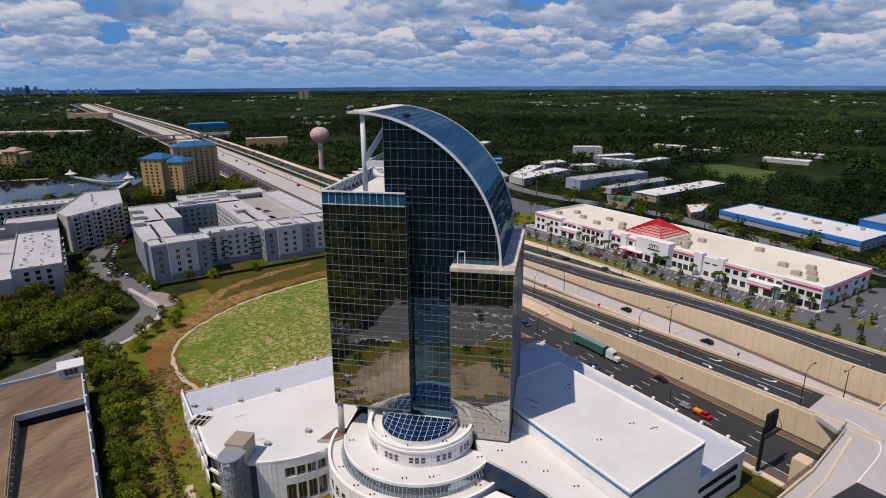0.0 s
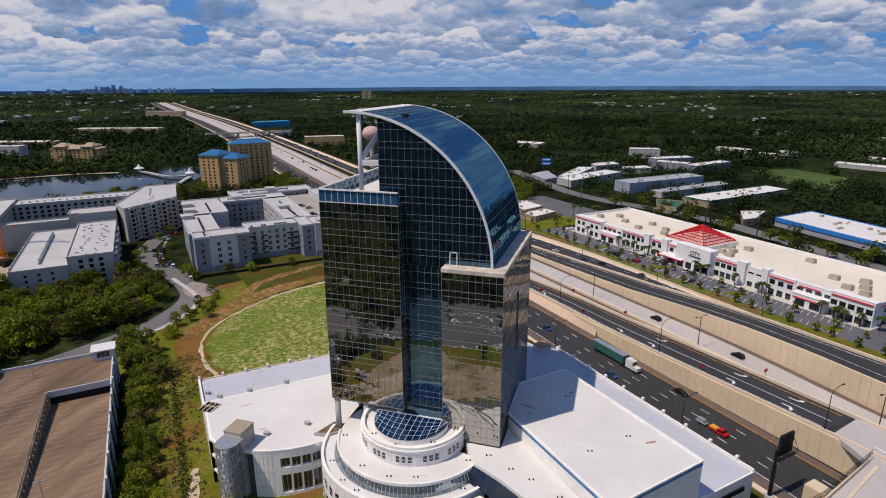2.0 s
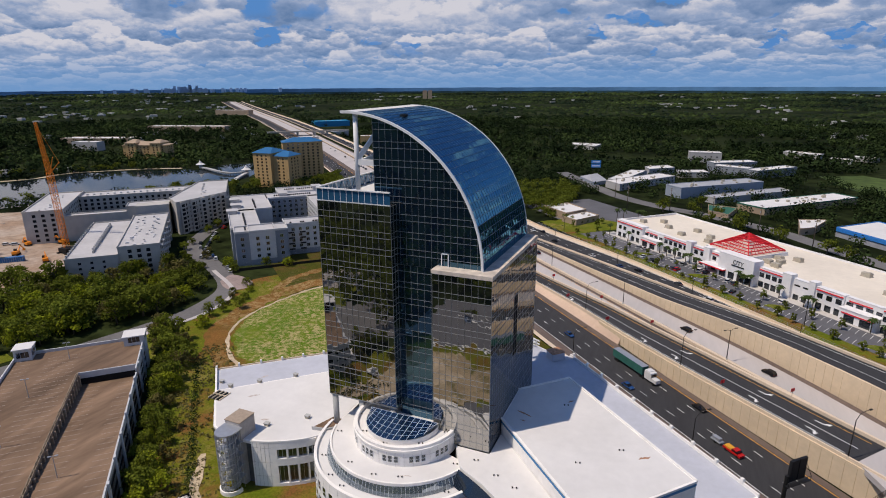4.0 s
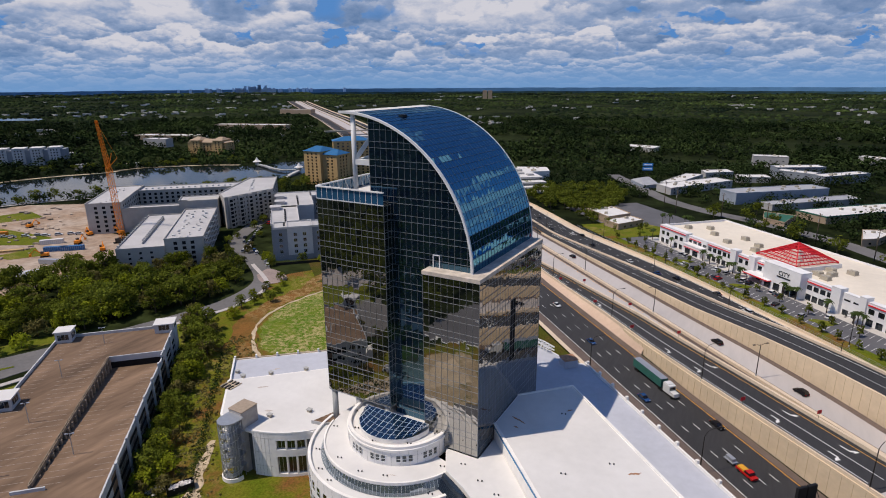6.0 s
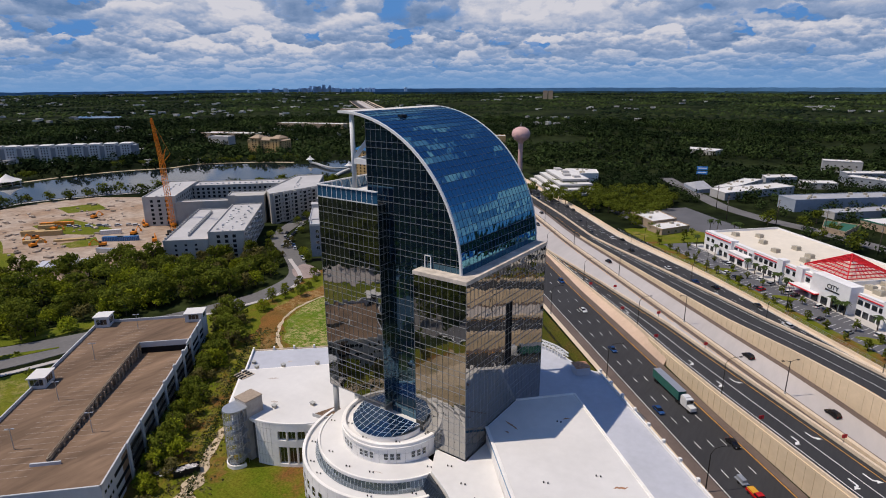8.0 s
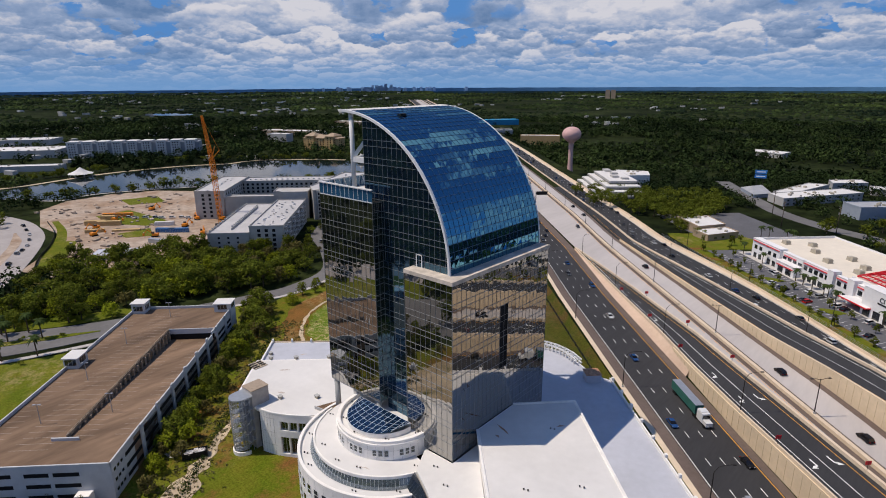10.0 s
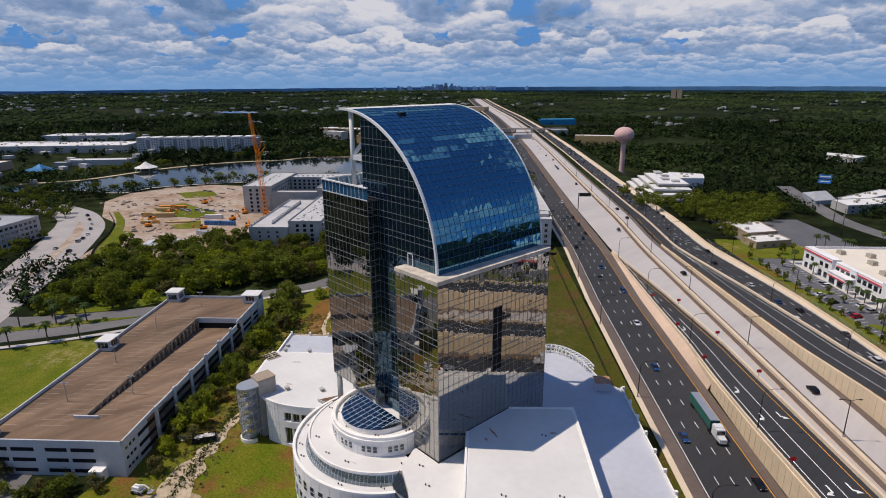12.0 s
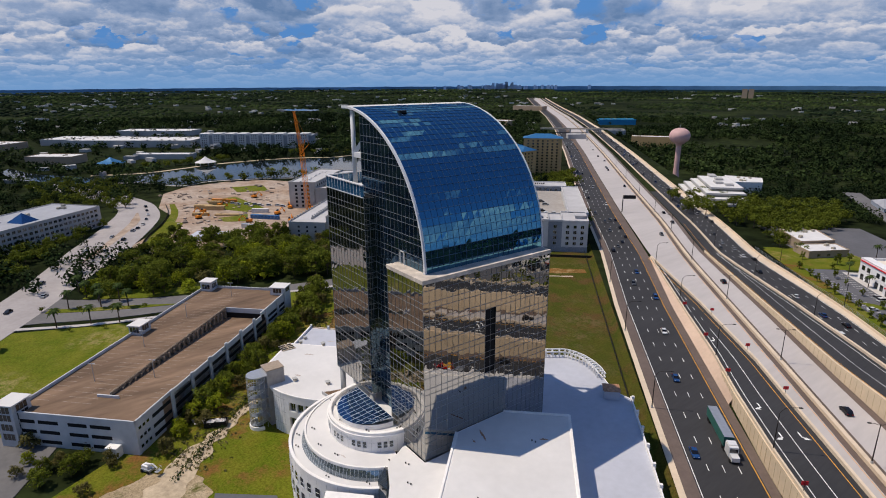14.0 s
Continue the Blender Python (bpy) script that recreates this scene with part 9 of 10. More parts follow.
for k in range(10):
    s = rc.uniform(230, 900)
    drive(MED0(s) - rc.choice((4, 8)), s, zx(s), -1, rc.choice((0, 1, 5)), rc.random() < 0.5, "the pale express lanes")
# parked cars
for s, k in ((120, 4), (123, 5), (126, 2), (133, 1), (136, 0), (139, 5), (146, 1), (158, 1), (161, 2), (96, 1), (92, 5), (84, 0), (70, 2), (66, 1), (110, 0), (114, 1)):
    v = rc.choice((169.4, 179.4))
    put_car(k, rc.random() < 0.6, Matrix.Translation(W(v, s + 1.6, 3.09)) @ pose(0, 0, 0, 0, 0, 45 + 17), "the shops' car park")
for k in range(9):
    p = Vector((-228, 133, 0)).lerp(Vector((-262, 178, 0)), k / 8.5)
    put_car(rc.choice((1, 0, 2, 5)), rc.random() < 0.5, pose(p.x + 6, p.y - 3, 1.3, 0, 0, 128), "the apartment street")
for x, y, a in ((-262, -44, 152), (-296, -28, 152), (-318, -15, 150), (-340, -6, 152), (-356, 3, 158), (-372, 8, 165), (-346, -2, 152), (-388, 12, 172), (-304, -38, 332), (-250, -62, 332), (-404, 14, 180), (-420, 16, 184), (-330, -20, 332), (-228, -62, 150), (-214, -76, 330)):
    put_car(rc.choice((1, 0, 2, 5)), rc.random() < 0.5, pose(x, y, 1.31, 0, 0, a), "the pale boulevard")
for k in range(12):
    put_car(rc.choice((1, 2, 1)), True, pose(-400 + 5.2 * k, 66 + 4.4 * k + (k % 3), 1.28, 0, 0, 52), "the sandy site")
for v, s, k in ((33, 262, 1), (30, 270, 0), (33, 290, 2), (38, 262, 1), (30, 300, 5)):
    put_car(k, True, Matrix.Translation(W(v, s, 15.58)) @ pose(0, 0, 0, 0, 0, 45), "the parking deck roof")

# lorry on the near lanes
lr = thing("articulated_lorry", "white tractor lorry pulling a long green trailer on the motorway", "lorry", Matrix.Translation(W(76.2, 40, Z_MAIN)) @ pose(0, 0, 0, 0, 0, -45))
part("trailer", Geo().box(-11.5, 4.0, -1.28, 1.28, 1.25, 4.1), material("green_trailer", (0.03, 0.12, 0.10), 0.5), lr, "long dark green trailer")
part("trailer_roof", Geo().box(-11.5, 4.0, -1.28, 1.28, 4.1, 4.14), M_GREYSTEEL, lr)
part("cab", Geo().box(5.0, 8.2, -1.2, 1.2, 0.9, 3.7).box(8.2, 10.3, -1.0, 1.0, 0.8, 2.0).box(5.2, 7.2, -1.1, 1.1, 3.7, 4.0), M_CAR[1], lr, "white cab")
part("windscreen", Geo().box(8.2, 8.24, -1.05, 1.05, 2.2, 3.3), M_CARGLASS, lr, "dark windscreen")
for x in (-10.2, -9.0, 3.0, 4.3, 9.3):
    for y in (-1.05, 1.05):
        part("wheel", Geo().tube([(x, y - 0.2, 0.5), (x, y + 0.2, 0.5)], 0.5, 14), M_TYRE, lr)
pt = thing("pickup_with_trailer", "red pickup truck towing a small equipment trailer", "truck", Matrix.Translation(W(70.4, -6, Z_MAIN)) @ pose(0, 0, 0, 0, 0, -45))
part("body", Geo().box(-2.8, 2.9, -0.95, 0.95, 0.5, 1.05).box(0.2, 1.6, -0.85, 0.85, 1.05, 1.85), M_CAR[4], pt)
part("cab_glass", Geo().box(0.0, 1.9, -0.88, 0.88, 1.15, 1.65), M_CARGLASS, pt)
part("bed_load", Geo().box(-2.5, -0.2, -0.8, 0.8, 1.05, 1.45), M_YELLOW, pt, "yellow load in the bed")
part("trailer", Geo().box(-7.2, -3.8, -0.9, 0.9, 0.55, 0.75).box(-6.8, -4.4, -0.6, 0.6, 0.75, 1.6).bar((-3.8, 0, 0.6), (-2.8, 0, 0.6), 0.15), M_GREYSTEEL, pt, "grey trailer with equipment")
for x in (-1.8, 1.9, -5.5):
    for y in (-0.85, 0.85):
        part("wheel", Geo().tube([(x, y - 0.12, 0.36), (x, y + 0.12, 0.36)], 0.36, 12), M_TYRE, pt)

# ---- motorway lamps and signs ----
def road_lamp(m, double, label, h=12.5):
    t = thing("street_lamp", label, "street lamp", m, "motorway lamps")
    part("base", Geo().tube([(0, 0, -0.2), (0, 0, 0.7)], 0.32, 10), M_CONC, t, "concrete base")
    arms = [1, -1] if double else [1]
    g = Geo().tube([(0, 0, 0.6), (0, 0, h - (0 if double else 1.6))], [0.17, 0.10], 8)
    part("pole", g, M_POLE, t)
    for sg in arms:
        r = 2.2 if double else 4.2
        pts = [(0, 0, h - (0.1 if double else 1.6)), (sg * r * 0.25, 0, h - 0.2), (sg * r * 0.6, 0, h + 0.15), (sg * r, 0, h + 0.2)]
        part("arm", Geo().tube(pts, 0.075, 6), M_POLE, t)
        part("head", Geo().box(min(sg * r, sg * (r + 0.9)), max(sg * r, sg * (r + 0.9)), -0.22, 0.22, h + 0.1, h + 0.3), M_POLE, t, "dark lamp head")
    return t


LA = LB = None
for v, s, z, a in [(59.6 + off(s), s, 3.0, 45) for s in (-2, 55, 112, 170, 229, 290, 350, 420, 500)] + [(RW(s) + 0.4, s, zr(s), 45) for s in (-26, 29, 86, 143, 200)] + [(WB0(s) - 0.7, s, zwb(s), 45) for s in (-25, 30, 82, 132, 185, 240, 300, 370, 450)] + [(WB0(s) + 20.6, s, zwb(s), 225) for s in (-12, 44, 96, 150, 205)]:
    m = Matrix.Translation(W(v, s, z)) @ pose(0, 0, 0, 0, 0, a)
    LA = copy_thing(LA, m) if LA else road_lamp(m, False, "dark single-arm motorway lamp")
for s in (-27, 34, 91, 150, 210, 270, 330, 400, 480, 560):
    m = Matrix.Translation(W(110.5 + off(s) * smooth01(s, 200, 330), s, zx(s) + 1.0)) @ pose(0, 0, 0, 0, 0, 45)
    LB = copy_thing(LB, m) if LB else road_lamp(m, True, "dark double-arm lamp on the median", 11.5)
sg = None
for v, s, z in [(R1(s) + 0.2, s, zr(s) + 0.9) for s in (0, 60, 92, 128)] + [(RW(s) + 0.3, s, zr(s) + 0.9) for s in (12, 70, 100, 134)]:
    m = Matrix.Translation(W(v, s, z)) @ pose(0, 0, 0, 0, 0, -45)
    if sg:
        sg = copy_thing(sg, m)
    else:
        sg = thing("road_sign", "small red sign on a post on the parapet", "sign", m, "red signs")
        part("post", Geo().tube([(0, 0, 0), (0, 0, 2.6)], 0.06, 6), M_POLE, sg)
        part("plate", Geo().box(-0.03, 0.03, -0.75, 0.75, 1.5, 2.6), M_RED, sg, "red plate")
# turn arrows on the ramp
def arrow(v, s, right):
    g = Geo()
    o = W(v, s, zr(s) + 0.02)
    f, r = W(0, -1), W(1, 0) * (1 if right else -1)
    up = Vector((0, 0, 0.01))
    def q(a, b):
        p = o + f * a + r * b
        return Vector((p.x, p.y, zr((p.y - p.x) * K) + 0.02))
    for poly in ([q(-2.4, -0.2), q(-2.4, 0.2), q(0.4, 0.2), q(0.4, -0.2)], [q(0.4, -0.2), q(0.0, 0.2), q(0.5, 1.0), q(1.0, 0.7)], [q(0.2, 0.9), q(1.4, 0.2), q(1.3, 1.9)]):
        n = (poly[1] - poly[0]).cross(poly[2] - poly[0])
        if n.z < 0:
            poly.reverse()
        g.add(poly, [tuple(range(len(poly)))])
    return part("arrow_marking", g, M_PAINT, hw, "white turn arrow")


for s in (36, 4, -14):
    arrow((RW(s) + 2.6 + (RW(s) + R1(s)) / 2) / 2 + 0.2, s, False)
    arrow(((RW(s) + R1(s)) / 2 + R1(s) - 1.6) / 2 + 0.2, s + 1, True)
for s in (52, 102):
    arrow((RW(s) + 2.6 + (RW(s) + R1(s)) / 2) / 2, s, False)

def utility_pole(m):
    t = thing("utility_pole", "tall weathered wooden utility pole with cross-arms by the street", "utility pole", m, "utility poles")
    part("pole", Geo().tube([(0, 0, -0.3), (0, 0, 9), (0, 0, 18)], [0.30, 0.24, 0.17], 8), M_BARK, t, "brown wooden pole", True)
    for z in (16.2, 17.3):
        part("cross_arm", Geo().box(-1.5, 1.5, -0.10, 0.10, z, z + 0.2), M_BARK, t)
        for x in (-1.3, -0.5, 0.5, 1.3):
            part("insulator", Geo().tube([(x, 0, z + 0.2), (x, 0, z + 0.5)], 0.08, 6), M_GREYSTEEL, t)
    part("transformer", Geo().tube([(0.45, 0, 12.6), (0.45, 0, 13.9)], 0.32, 10), M_GREYSTEEL, t, "grey transformer can")
    return t


up_first = None
for x, y in ((23, 356), (80, 312), (-22, 390), (52, 334), (106, 280), (-8, 352)):
    m = pose(x, y, 3.0, 0, 0, 130)
    up_first = copy_thing(up_first, m) if up_first else utility_pole(m)

# ---- cross street bridge at the ramp heads ----
bg2 = thing("cross_bridge", "pale concrete street bridge over the motorway", "bridge")
ZB = 11.6
part("deck", Geo().prism([tuple(W(v, s).xy) for v, s in ((40, -90), (150, -90), (150, -44), (134, -30), (128, -26), (122, -38), (100, -39), (97, -27), (84.5, -28), (80, -38.5), (57, -41.5), (40, -42))], 10.2, ZB), M_PAVE, bg2, "pale concrete deck")
g = Geo()
for a, b in (((80, -38.6), (57, -41.6)), ((57, -41.6), (40, -42)), ((122, -38.1), (100, -39.1))):
    g = Geo()
    g.bar(W(*a, ZB + 0.45), W(*b, ZB + 0.45), 0.35, 0.9)
    part("parapet", g, M_TANTOP, bg2, "tan parapet")
g = Geo()
for a, b in (((82, -38.2), (57, -41.2)), ((57, -41.2), (40, -41.6))):
    for k in range(24):
        p = W(*a, 0).lerp(W(*b, 0), k / 24)
        g.bar(p + Vector((0, 0, ZB + 0.9)), p + Vector((0, 0, ZB + 2.6)), 0.07)
    for z in (1.2, 1.8, 2.5):
        g.bar(W(*a, ZB + z), W(*b, ZB + z), 0.07)
part("fence", g, M_BLACK, bg2, "black mesh fence")
part("abutment", Geo().prism([tuple(W(v, s).xy) for v, s in ((61, -36.8), (57.4, -36.8), (57.4, -41.2), (61, -41.2))], 2.0, 12.6), M_TAN, bg2, "tan concrete end pier")
part("kerb", Geo().prism([tuple(W(v, s).xy) for v, s in ((80, -41), (56, -45), (40, -46), (40, -45.4), (56, -44.4), (79.6, -40.2))], ZB, ZB + 0.2), M_TANTOP, bg2, "tan kerb")
part("street_lanes", Geo().prism([tuple(W(v, s).xy) for v, s in ((40, -80), (62, -80), (62, -49), (40, -47))], ZB, ZB + 0.03), M_ASPH, bg2, "dark asphalt lanes")
g = Geo()
for pts in ([(62, -49), (80, -47), (86, -42), (88, -36)], [(58, -56), (80, -54), (100, -50), (130, -48)]):
    sp = spline([W(v, s, ZB + 0.02) for v, s in pts], 6)
    for a, b in zip(sp, sp[1:]):
        g.bar(a, b, 0.25, 0.02)
part("lane_marking", g, M_PAINT, bg2, "white lane lines", kind="stuff")
# message board seen from behind
bb = thing("message_board", "black twin-panel message board seen from behind on a stout post", "sign", Matrix.Translation(W(58.9, -29, 2.9)) @ pose(0, 0, 0, 0, 0, 45))
part("base", Geo().tube([(0, 0, -0.3), (0, 0, 0.5)], 1.1, 16), M_CONC, bb, "round concrete base")
part("post", Geo().tube([(0, 0, 0.3), (0, 0, 13.0)], [0.5, 0.42], 14), M_BLACK, bb)
for x in (0.4, 3.0):
    part("panel", Geo().box(x, x + 2.3, -0.35, 0.25, 11.2, 16.6), M_BLACK, bb, "black panel with ribs")
part("catwalk", Geo().box(-0.8, 6.2, -1.2, -0.4, 10.7, 10.85).bar((-0.8, -1.2, 10.8), (-0.8, -1.2, 12), 0.08).bar((-0.8, -1.2, 12), (6.2, -1.2, 12), 0.08).bar((6.2, -1.2, 10.8), (6.2, -1.2, 12), 0.08).bar((5.6, 0, 15), (6.2, -1.2, 12), 0.1), M_BLACK, bb, "black maintenance catwalk")
db = thing("gantry_sign", "dark message sign on a side post beside the lanes", "sign", Matrix.Translation(W(91, 330, 3)) @ pose(0, 0, 0, 0, 0, 45))
part("post", Geo().tube([(0, 0, 0), (0, 0, 13)], 0.35, 8), M_BLACK, db)
part("panel", Geo().box(0.5, 9, -0.4, 0.4, 10.5, 13.2), M_BLACK, db)

# ---- yard clutter beside the podium ----
dp = thing("skip_container", "black open skip heaped with white rubble and board offcuts", "skip", pose(-69.6, -27.3, 1.2, 0, 0, 62))
part("body", Geo().box(-3.2, 3.2, -1.25, 1.25, 0.2, 0.35).box(-3.2, 3.2, -1.25, -1.15, 0.35, 1.9).box(-3.2, 3.2, 1.15, 1.25, 0.35, 1.9).box(-3.2, -3.1, -1.15, 1.15, 0.35, 1.9).box(3.1, 3.2, -1.15, 1.15, 0.35, 1.9), M_BLACK, dp)
for k in range(8):
    part("side_rib", Geo().box(-2.9 + 0.83 * k - 0.06, -2.9 + 0.83 * k + 0.06, -1.33, -1.25, 0.3, 1.9).box(-2.9 + 0.83 * k - 0.06, -2.9 + 0.83 * k + 0.06, 1.25, 1.33, 0.3, 1.9), M_BLACK, dp)
M_RUBBLE = material("white_board_rubble", (0.62, 0.58, 0.56), 0.9, 0, 0.2, 2.0, island=0.4)
rk = random.Random(5)
g = Geo()
for k in range(70):
    x, y = rk.uniform(-2.9, 2.9), rk.uniform(-1.0, 1.0)
    u = Vector((rk.gauss(0, 1), rk.gauss(0, 1), rk.gauss(0, 0.3))).normalized()
    w = u.cross(Vector((rk.gauss(0, 0.3), rk.gauss(0, 0.3), 1))).normalized()
    g.obox((x * 0.9, y * 0.8, 1.5 + rk.uniform(0, 0.5) * (1 - abs(x) / 4)), u, w, u.cross(w), rk.uniform(0.2, 0.6), rk.uniform(0.1, 0.35), 0.05)
part("rubble", g, M_RUBBLE, dp, "white board rubble", kind="stuff")
g = Geo()
for k in range(60):
    x, y = rk.gauss(0, 1.4), rk.gauss(0, 0.8)
    u = Vector((rk.gauss(0, 1), rk.gauss(0, 1), rk.gauss(0, 0.3))).normalized()
    w = u.cross(Vector((0, 0, 1))).normalized()
    g.obox((x, y, 0.15 + max(0, 0.6 - abs(x) * 0.25)), u, w, u.cross(w), rk.uniform(0.2, 0.7), rk.uniform(0.1, 0.3), 0.08)
whole("rubble_heap", g, M_RUBBLE, "heap of white board offcuts on the grass", "rubble", pose(-74.5, -30.5, 1.15, 0, 0, 40), kind="stuff")
lf = thing("boom_lift", "small white and grey boom lift on the sandy yard", "lift", pose(-59.3, -47.7, 1.2, 0, 0, 30))
part("chassis", Geo().box(-1.5, 1.5, -0.9, 0.9, 0.45, 1.0), M_GREYSTEEL, lf)
for x in (-1.05, 1.05):
    for y in (-0.95, 0.95):
        part("wheel", Geo().tube([(x, y - 0.16, 0.45), (x, y + 0.16, 0.45)], 0.45, 14), M_TYRE, lf)
part("turret", Geo().box(-1.3, 0.7, -0.7, 0.7, 1.0, 1.9), M_CANOPY, lf, "white turret")
part("boom", Geo().bar((-0.9, 0, 1.9), (2.4, 0, 2.7), 0.35).bar((2.4, 0, 2.7), (3.6, 0, 2.0), 0.28), M_CANOPY, lf, "white folded boom")
part("basket", Geo().box(3.4, 4.4, -0.8, 0.8, 1.2, 1.3), M_GREYSTEEL, lf)
for a, b in (((3.4, -0.8, 2.3), (4.4, -0.8, 2.3)), ((3.4, 0.8, 2.3), (4.4, 0.8, 2.3)), ((4.4, -0.8, 2.3), (4.4, 0.8, 2.3)), ((4.4, 0.8, 1.3), (4.4, 0.8, 2.3)), ((4.4, -0.8, 1.3), (4.4, -0.8, 2.3))):
    part("guard_rail", Geo().bar(a, b, 0.06), M_GREYSTEEL, lf)

# dark chain fence between lawn and motorway
fc = thing("chain_fence", "dark chain-link fence along the motorway verge", "fence")
g = Geo()
for k in range(5):
    g.bar(W(54.6, -70, 1.35 + 0.28 * k), W(54.6, 236, 1.35 + 0.28 * k), 0.05)
part("mesh_wire", g, M_BLACK, fc, "dark fence wires", kind="stuff")
for k in range(62):
    part("post", slab_mesh("fence_post", lambda: Geo().tube([(0, 0, 0), (0, 0, 1.6)], 0.07, 6), M_BLACK), None, fc, m=Matrix.Translation(W(54.6, -70 + 5 * k, 1.1)))

fv = thing("verge_fence", "grey wire fence along the mall side verge", "fence")
g = Geo()
for z in (0.5, 1.1, 1.7):
    for a in range(-60, 240, 20):
        g.bar(W(WB0(a) + lerp_table(W_MAIN2, a) + lerp_table(S_MAIN2, a) + 1.6, a, 3.1 + z), W(WB0(a + 20) + lerp_table(W_MAIN2, a + 20) + lerp_table(S_MAIN2, a + 20) + 1.6, a + 20, 3.1 + z), 0.06)
part("wire", g, M_GREYSTEEL, fv, "grey fence wires", kind="stuff")
for k in range(75):
    a = -60 + 4 * k
    part("post", slab_mesh("verge_post", lambda: Geo().tube([(0, 0, 0), (0, 0, 1.9)], 0.06, 6), M_GREYSTEEL), None, fv, m=Matrix.Translation(W(WB0(a) + lerp_table(W_MAIN2, a) + lerp_table(S_MAIN2, a) + 1.6, a, 3.0)))
for k, (x, y, a) in enumerate(((-188, 117, 130), (-194, 121, 130), (-200, 125, 132), (-212, 131, 135), (-218, 135, 135), (-226, 139, 138), (-238, 145, 135), (-246, 153, 125), (-256, 176, 112), (-262, 190, 112))):
    put_car((1, 2, 0, 1, 3, 1, 2, 0, 1, 4)[k], k % 3 == 0, pose(x, y, 1.27, 0, 0, a), "the access street")

# ---- far woods and skyline ----
rf = random.Random(99)


def clear_of(v, s):
    """True where trees may stand."""
    if 40 < v - off(s) < 172 and s < 2800:
        return False
    if -170 < v < 62 and -160 < s < 400:
        return False
    if 160 < v < 262 and -140 < s < 310:
        return False
    return True


LAKE = [(-760, -70), (-690, -50), (-624, -5), (-609, 53), (-634, 145), (-628, 225), (-603, 275), (-604, 314), (-560, 361), (-518, 388), (-500, 396), (-495, 446), (-470, 462), (-425, 425), (-400, 365), (-415, 300), (-440, 240), (-479, 188), (-506, 143), (-524, 92), (-515, 60), (-558, 36), (-580, -10), (-680, -90)]
SITE = [(-262, -4), (-300, -40), (-400, -20), (-480, 20), (-505, 104), (-492, 150), (-440, 172), (-340, 240), (-300, 240), (-262, 40)]
SHOPS = [(-700, 0), (-760, -60), (-1080, -120), (-1180, 180), (-1000, 260), (-740, 140)]
MEADOW = [(157, 586), (165, 514), (200, 473), (227, 516), (239, 558), (199, 608)]
STREET = [(-95, 520), (-60, 462), (-20, 402), (49, 351), (108, 295), (147, 243), (240, 110)]


def near_street(x, y):
    for (xa, ya), (xb, yb) in zip(STREET, STREET[1:]):
        t = max(0.0, min(1.0, ((x - xa) * (xb - xa) + (y - ya) * (yb - ya)) / ((xb - xa) ** 2 + (yb - ya) ** 2)))
        if math.hypot(x - xa - t * (xb - xa), y - ya - t * (yb - ya)) < 13:
            return True
    return False


def built_on(x, y):
    return any(inside(x, y, [(q[0] + (q[0] - sum(k[0] for k in e) / len(e)) * 0.25, q[1] + (q[1] - sum(k[1] for k in e) / len(e)) * 0.25) for q in e]) for e in EAST if abs(e[0][0] - x) < 130 and abs(e[0][1] - y) < 130)


g = Geo()
n = 0
while n < 15000:
    a, r = radians(rf.uniform(40, 205)), 230 + 1400 * rf.random() ** 0.8
    x, y = r * math.cos(a), r * math.sin(a)
    v, s = (x + y) * K, (y - x) * K
    n += 1
    if not clear_of(v, s) or inside(x, y, LAKE) or inside(x, y, SITE) or (inside(x, y, SHOPS) and rf.random() < 0.8) or inside(x, y, MEADOW) or near_street(x, y) or built_on(x, y):
        continue
    if noise.noise(Vector((x, y, 0)) * 0.006) < -0.34:
        continue
    sz = rf.uniform(3.2, 6.4) * (1 + r / 3500)
    z = ground_z(v, s)
    near = r < 620
    leafy(g, rf, Vector((x, y, z + sz * 0.85)), sz, 84 if near else 34, sz * (0.155 if near else 0.27), 0.8)
for _ in range(1500):
    a, r = radians(rf.uniform(205, 400)), 175 + 700 * rf.random() ** 0.8
    x, y = r * math.cos(a), r * math.sin(a)
    v, s = (x + y) * K, (y - x) * K
    if (40 < v - off(s) < 185) or noise.noise(Vector((x, y, 0)) * 0.006) < -0.3 or (abs(x) < 90 and y > -155):
        continue
    sz = rf.uniform(4.5, 7.5)
    leafy(g, rf, Vector((x, y, 1 + sz * 0.75)), sz, 26, sz * 0.34, 0.75)
whole("woods", g, M_FAR, "dense green suburban woods, cloud shade put into their colour", "woods", kind="stuff")
g = Geo()
for _ in range(34000):
    a, r = radians(rf.uniform(42, 202)), 1450 + 3350 * rf.random() ** 0.8
    x, y = r * math.cos(a), r * math.sin(a)
    v, s = (x + y) * K, (y - x) * K
    if 40 < v - off(s) < 172 and s < 2800:
        continue
    if noise.noise(Vector((x, y, 0)) * 0.003) < -0.28:
        continue
    sz = rf.uniform(3, 7.5) * (0.6 + r / 3200)
    z = ground_z(v, s)
    h = min(11, sz * rf.uniform(0.45, 0.8))
    k = rf.uniform(0, 6)
    ring = [(x + sz * rf.uniform(0.7, 1.2) * math.cos(k + i * math.tau / 6), y + sz * rf.uniform(0.7, 1.2) * math.sin(k + i * math.tau / 6), z - 1) for i in range(6)]
    mid = [(x + (p[0] - x) * 0.7 + rf.uniform(-1, 1), y + (p[1] - y) * 0.7, z + h * rf.uniform(0.6, 0.9)) for p in ring]
    g.add(ring + mid + [(x, y, z + h)], [(i, (i + 1) % 6, 6 + (i + 1) % 6, 6 + i) for i in range(6)] + [(6 + i, 6 + (i + 1) % 6, 12) for i in range(6)])
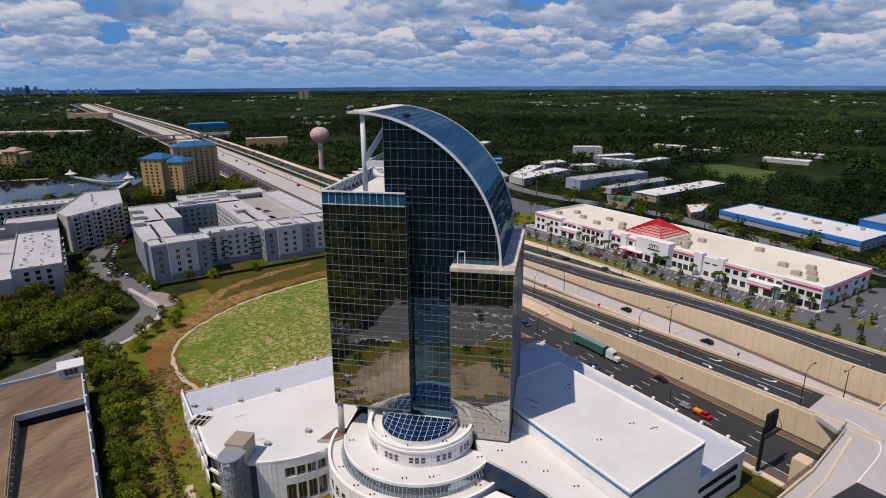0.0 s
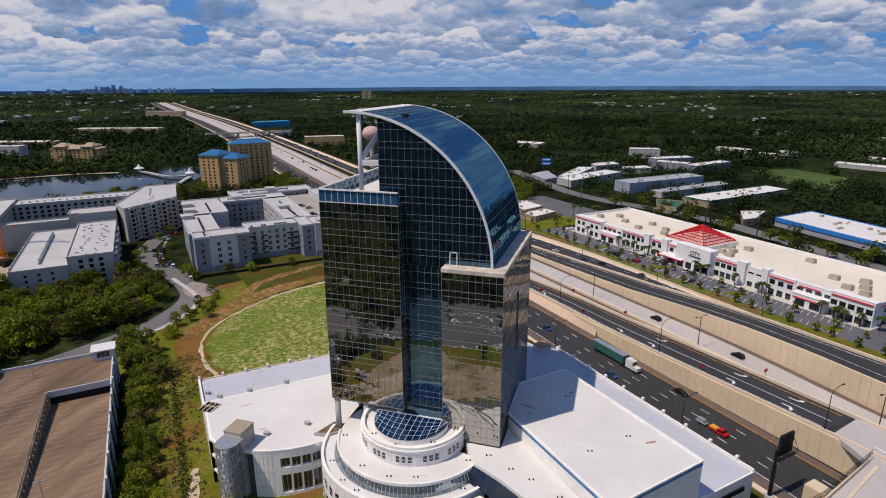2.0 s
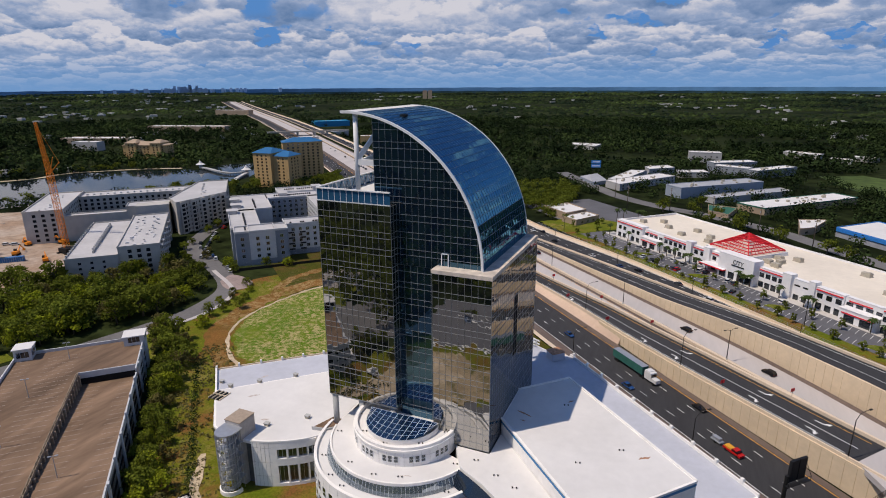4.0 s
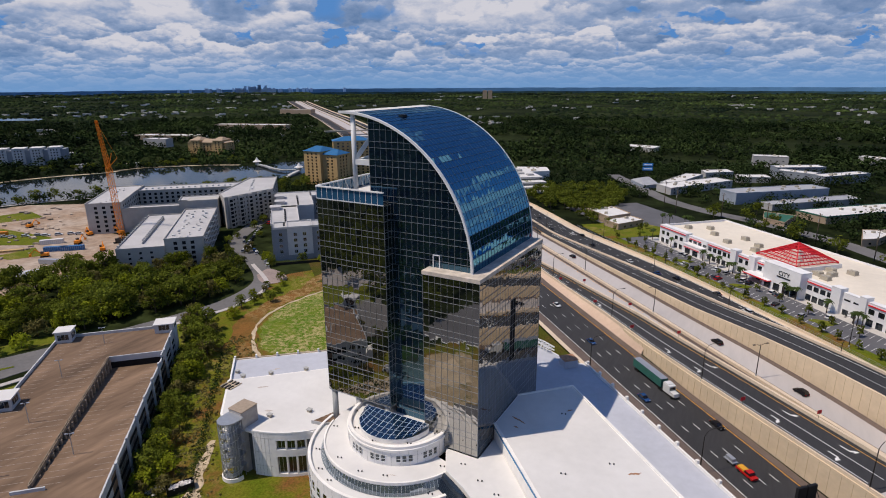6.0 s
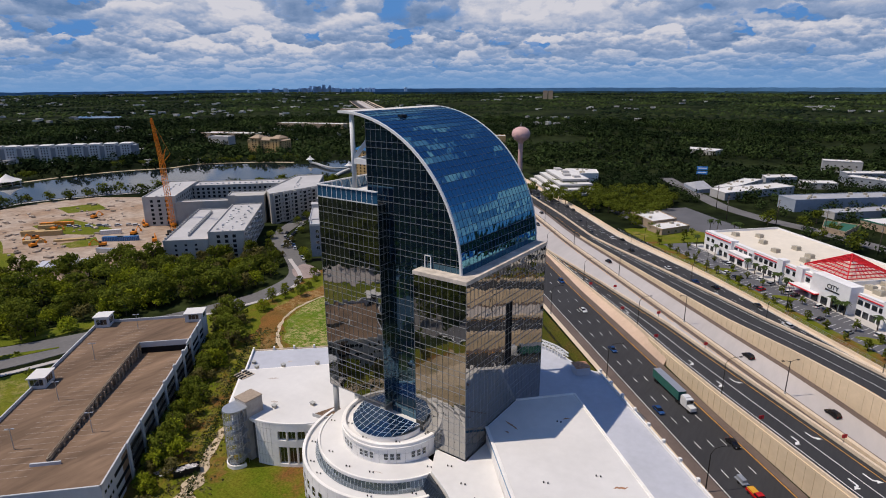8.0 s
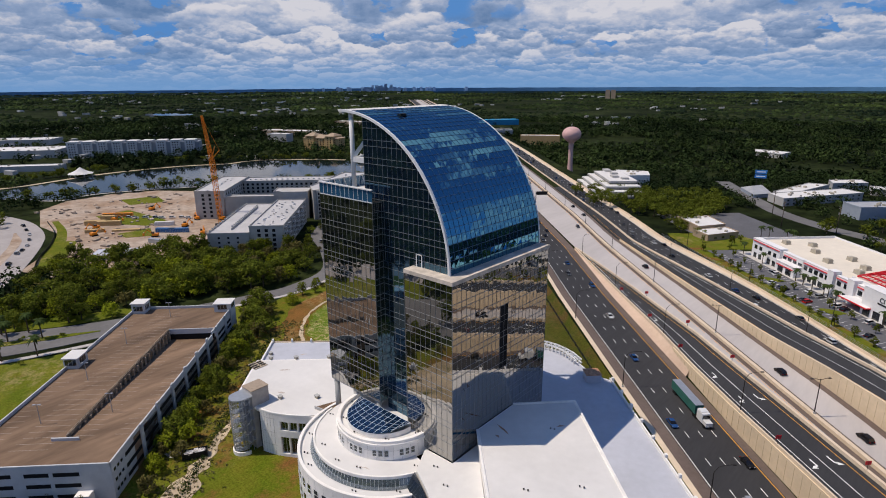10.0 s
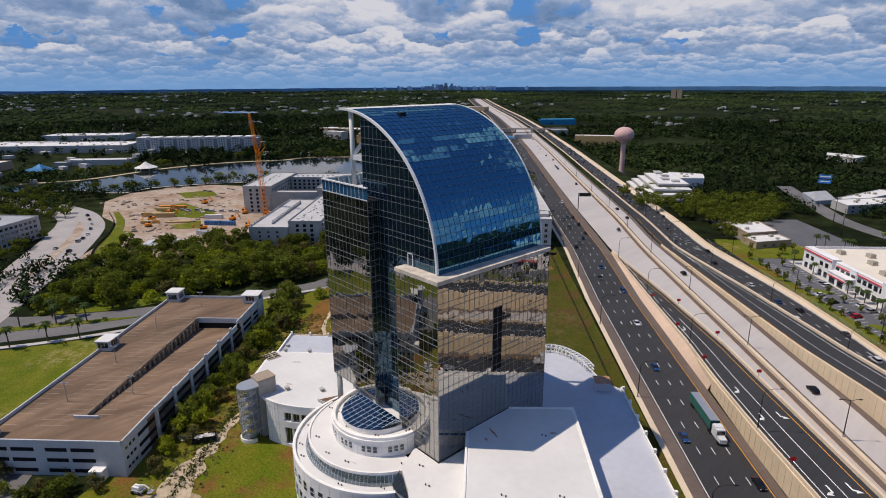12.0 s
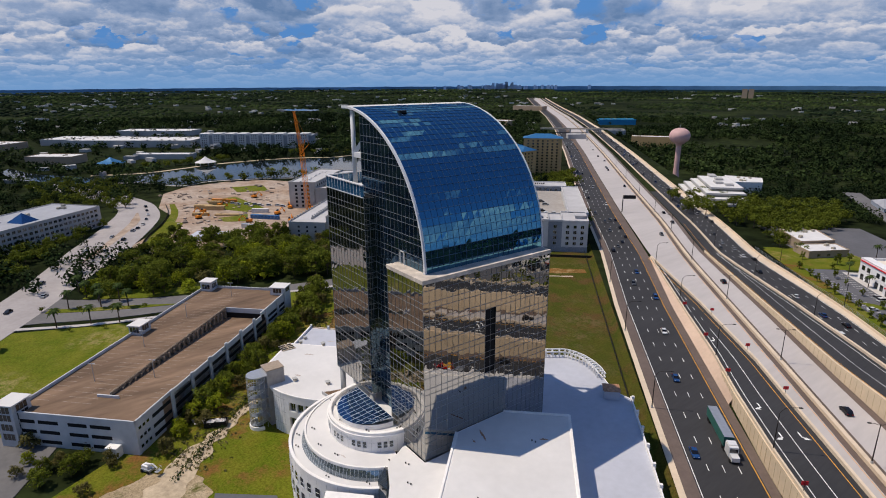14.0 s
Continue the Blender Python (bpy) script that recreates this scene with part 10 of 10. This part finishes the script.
whole("far_woods", g, M_FAR2, "far green woods towards the horizon, cloud shade put into their colour", "woods", kind="stuff")
# far pale roofs scattered in the woods
g = Geo()
for _ in range(1700):
    a, r = radians(rf.uniform(44, 200)), 620 + 3900 * rf.random() ** 1.1
    x, y = r * math.cos(a), r * math.sin(a)
    v, s = (x + y) * K, (y - x) * K
    if 40 < v - off(s) < 172 or inside(x, y, LAKE) or inside(x, y, SITE) or inside(x, y, MEADOW):
        continue
    if noise.noise(Vector((x, y, 9)) * 0.0022) < (-0.05 if v < 120 else 0.22) or (v > 120 and r < 950):
        continue
    b = rf.choice((45, 20, 90, 10))
    ux = Vector((math.cos(radians(b)), math.sin(radians(b)), 0))
    uy = Vector((-ux.y, ux.x, 0))
    k = 1 + r / 2200
    hh = rf.uniform(3.2, 5.2) * (1 + r / 9000)
    g.obox((x, y, ground_z(v, s) + hh * 0.5), ux, uy, (0, 0, 1), rf.uniform(2.5, 6) * k, rf.uniform(2, 3.6) * k, hh * 0.5)
whole("distant_roofs", g, M_FARWHITE, "scattered pale roofs in the wooded distance", "buildings", kind="stuff")
# city towers on the horizon, haze put into their pale blue
sk = thing("city_skyline", "city towers on the horizon, tinted blue for haze", "skyline")
d = (Vector((-8016.5, 7481.8, 0)) * 0.93).normalized()
side = Vector((-d.y, d.x, 0))
for k in range(64):
    core = k < 34
    o = rf.gauss(0, 80 if core else 300)
    w, hgt = rf.uniform(5, 13), (10 + 32 * rf.random() ** 1.6 * math.exp(-(o / 130) ** 2)) if core else rf.uniform(8, 17)
    p = d * 4560 + side * (o + 35)
    part("tower_block", Geo().obox((p.x, p.y, 34 + hgt / 2), side, d, (0, 0, 1), w, 8, hgt / 2 + 8), M_SKYLINE, sk)
ft = thing("distant_towers", "pair of distant apartment towers above the woods", "building")
d = Vector((-1945 + 6.9, 4349 - 126, 0)).normalized()
for o in (-16, 14):
    p = d * 3000 + Vector((-d.y, d.x, 0)) * (o * 0.9 + 33)
    part("tower_block", Geo().obox((p.x, p.y, 31), Vector((-d.y, d.x, 0)), d, (0, 0, 1), 11, 9, 21), M_FARTAN, ft)
# land rims along the horizon, distance haze painted into their colours
for r0, hi, mat, lab in ((4250, 27, material("haze_tinted_green_land", (0.040, 0.085, 0.095), 0.95, 0, 0.3, 0.01, 0.3, 0.002, spec=0.0), "rim of distant woods, haze put into its dim green"), (4640, 47, material("haze_tinted_blue_land", (0.12, 0.27, 0.46), 0.95, 0, 0.15, 0.01, 0.2, 0.002, spec=0.0), "rim of land at the horizon, haze painted into its blue")):
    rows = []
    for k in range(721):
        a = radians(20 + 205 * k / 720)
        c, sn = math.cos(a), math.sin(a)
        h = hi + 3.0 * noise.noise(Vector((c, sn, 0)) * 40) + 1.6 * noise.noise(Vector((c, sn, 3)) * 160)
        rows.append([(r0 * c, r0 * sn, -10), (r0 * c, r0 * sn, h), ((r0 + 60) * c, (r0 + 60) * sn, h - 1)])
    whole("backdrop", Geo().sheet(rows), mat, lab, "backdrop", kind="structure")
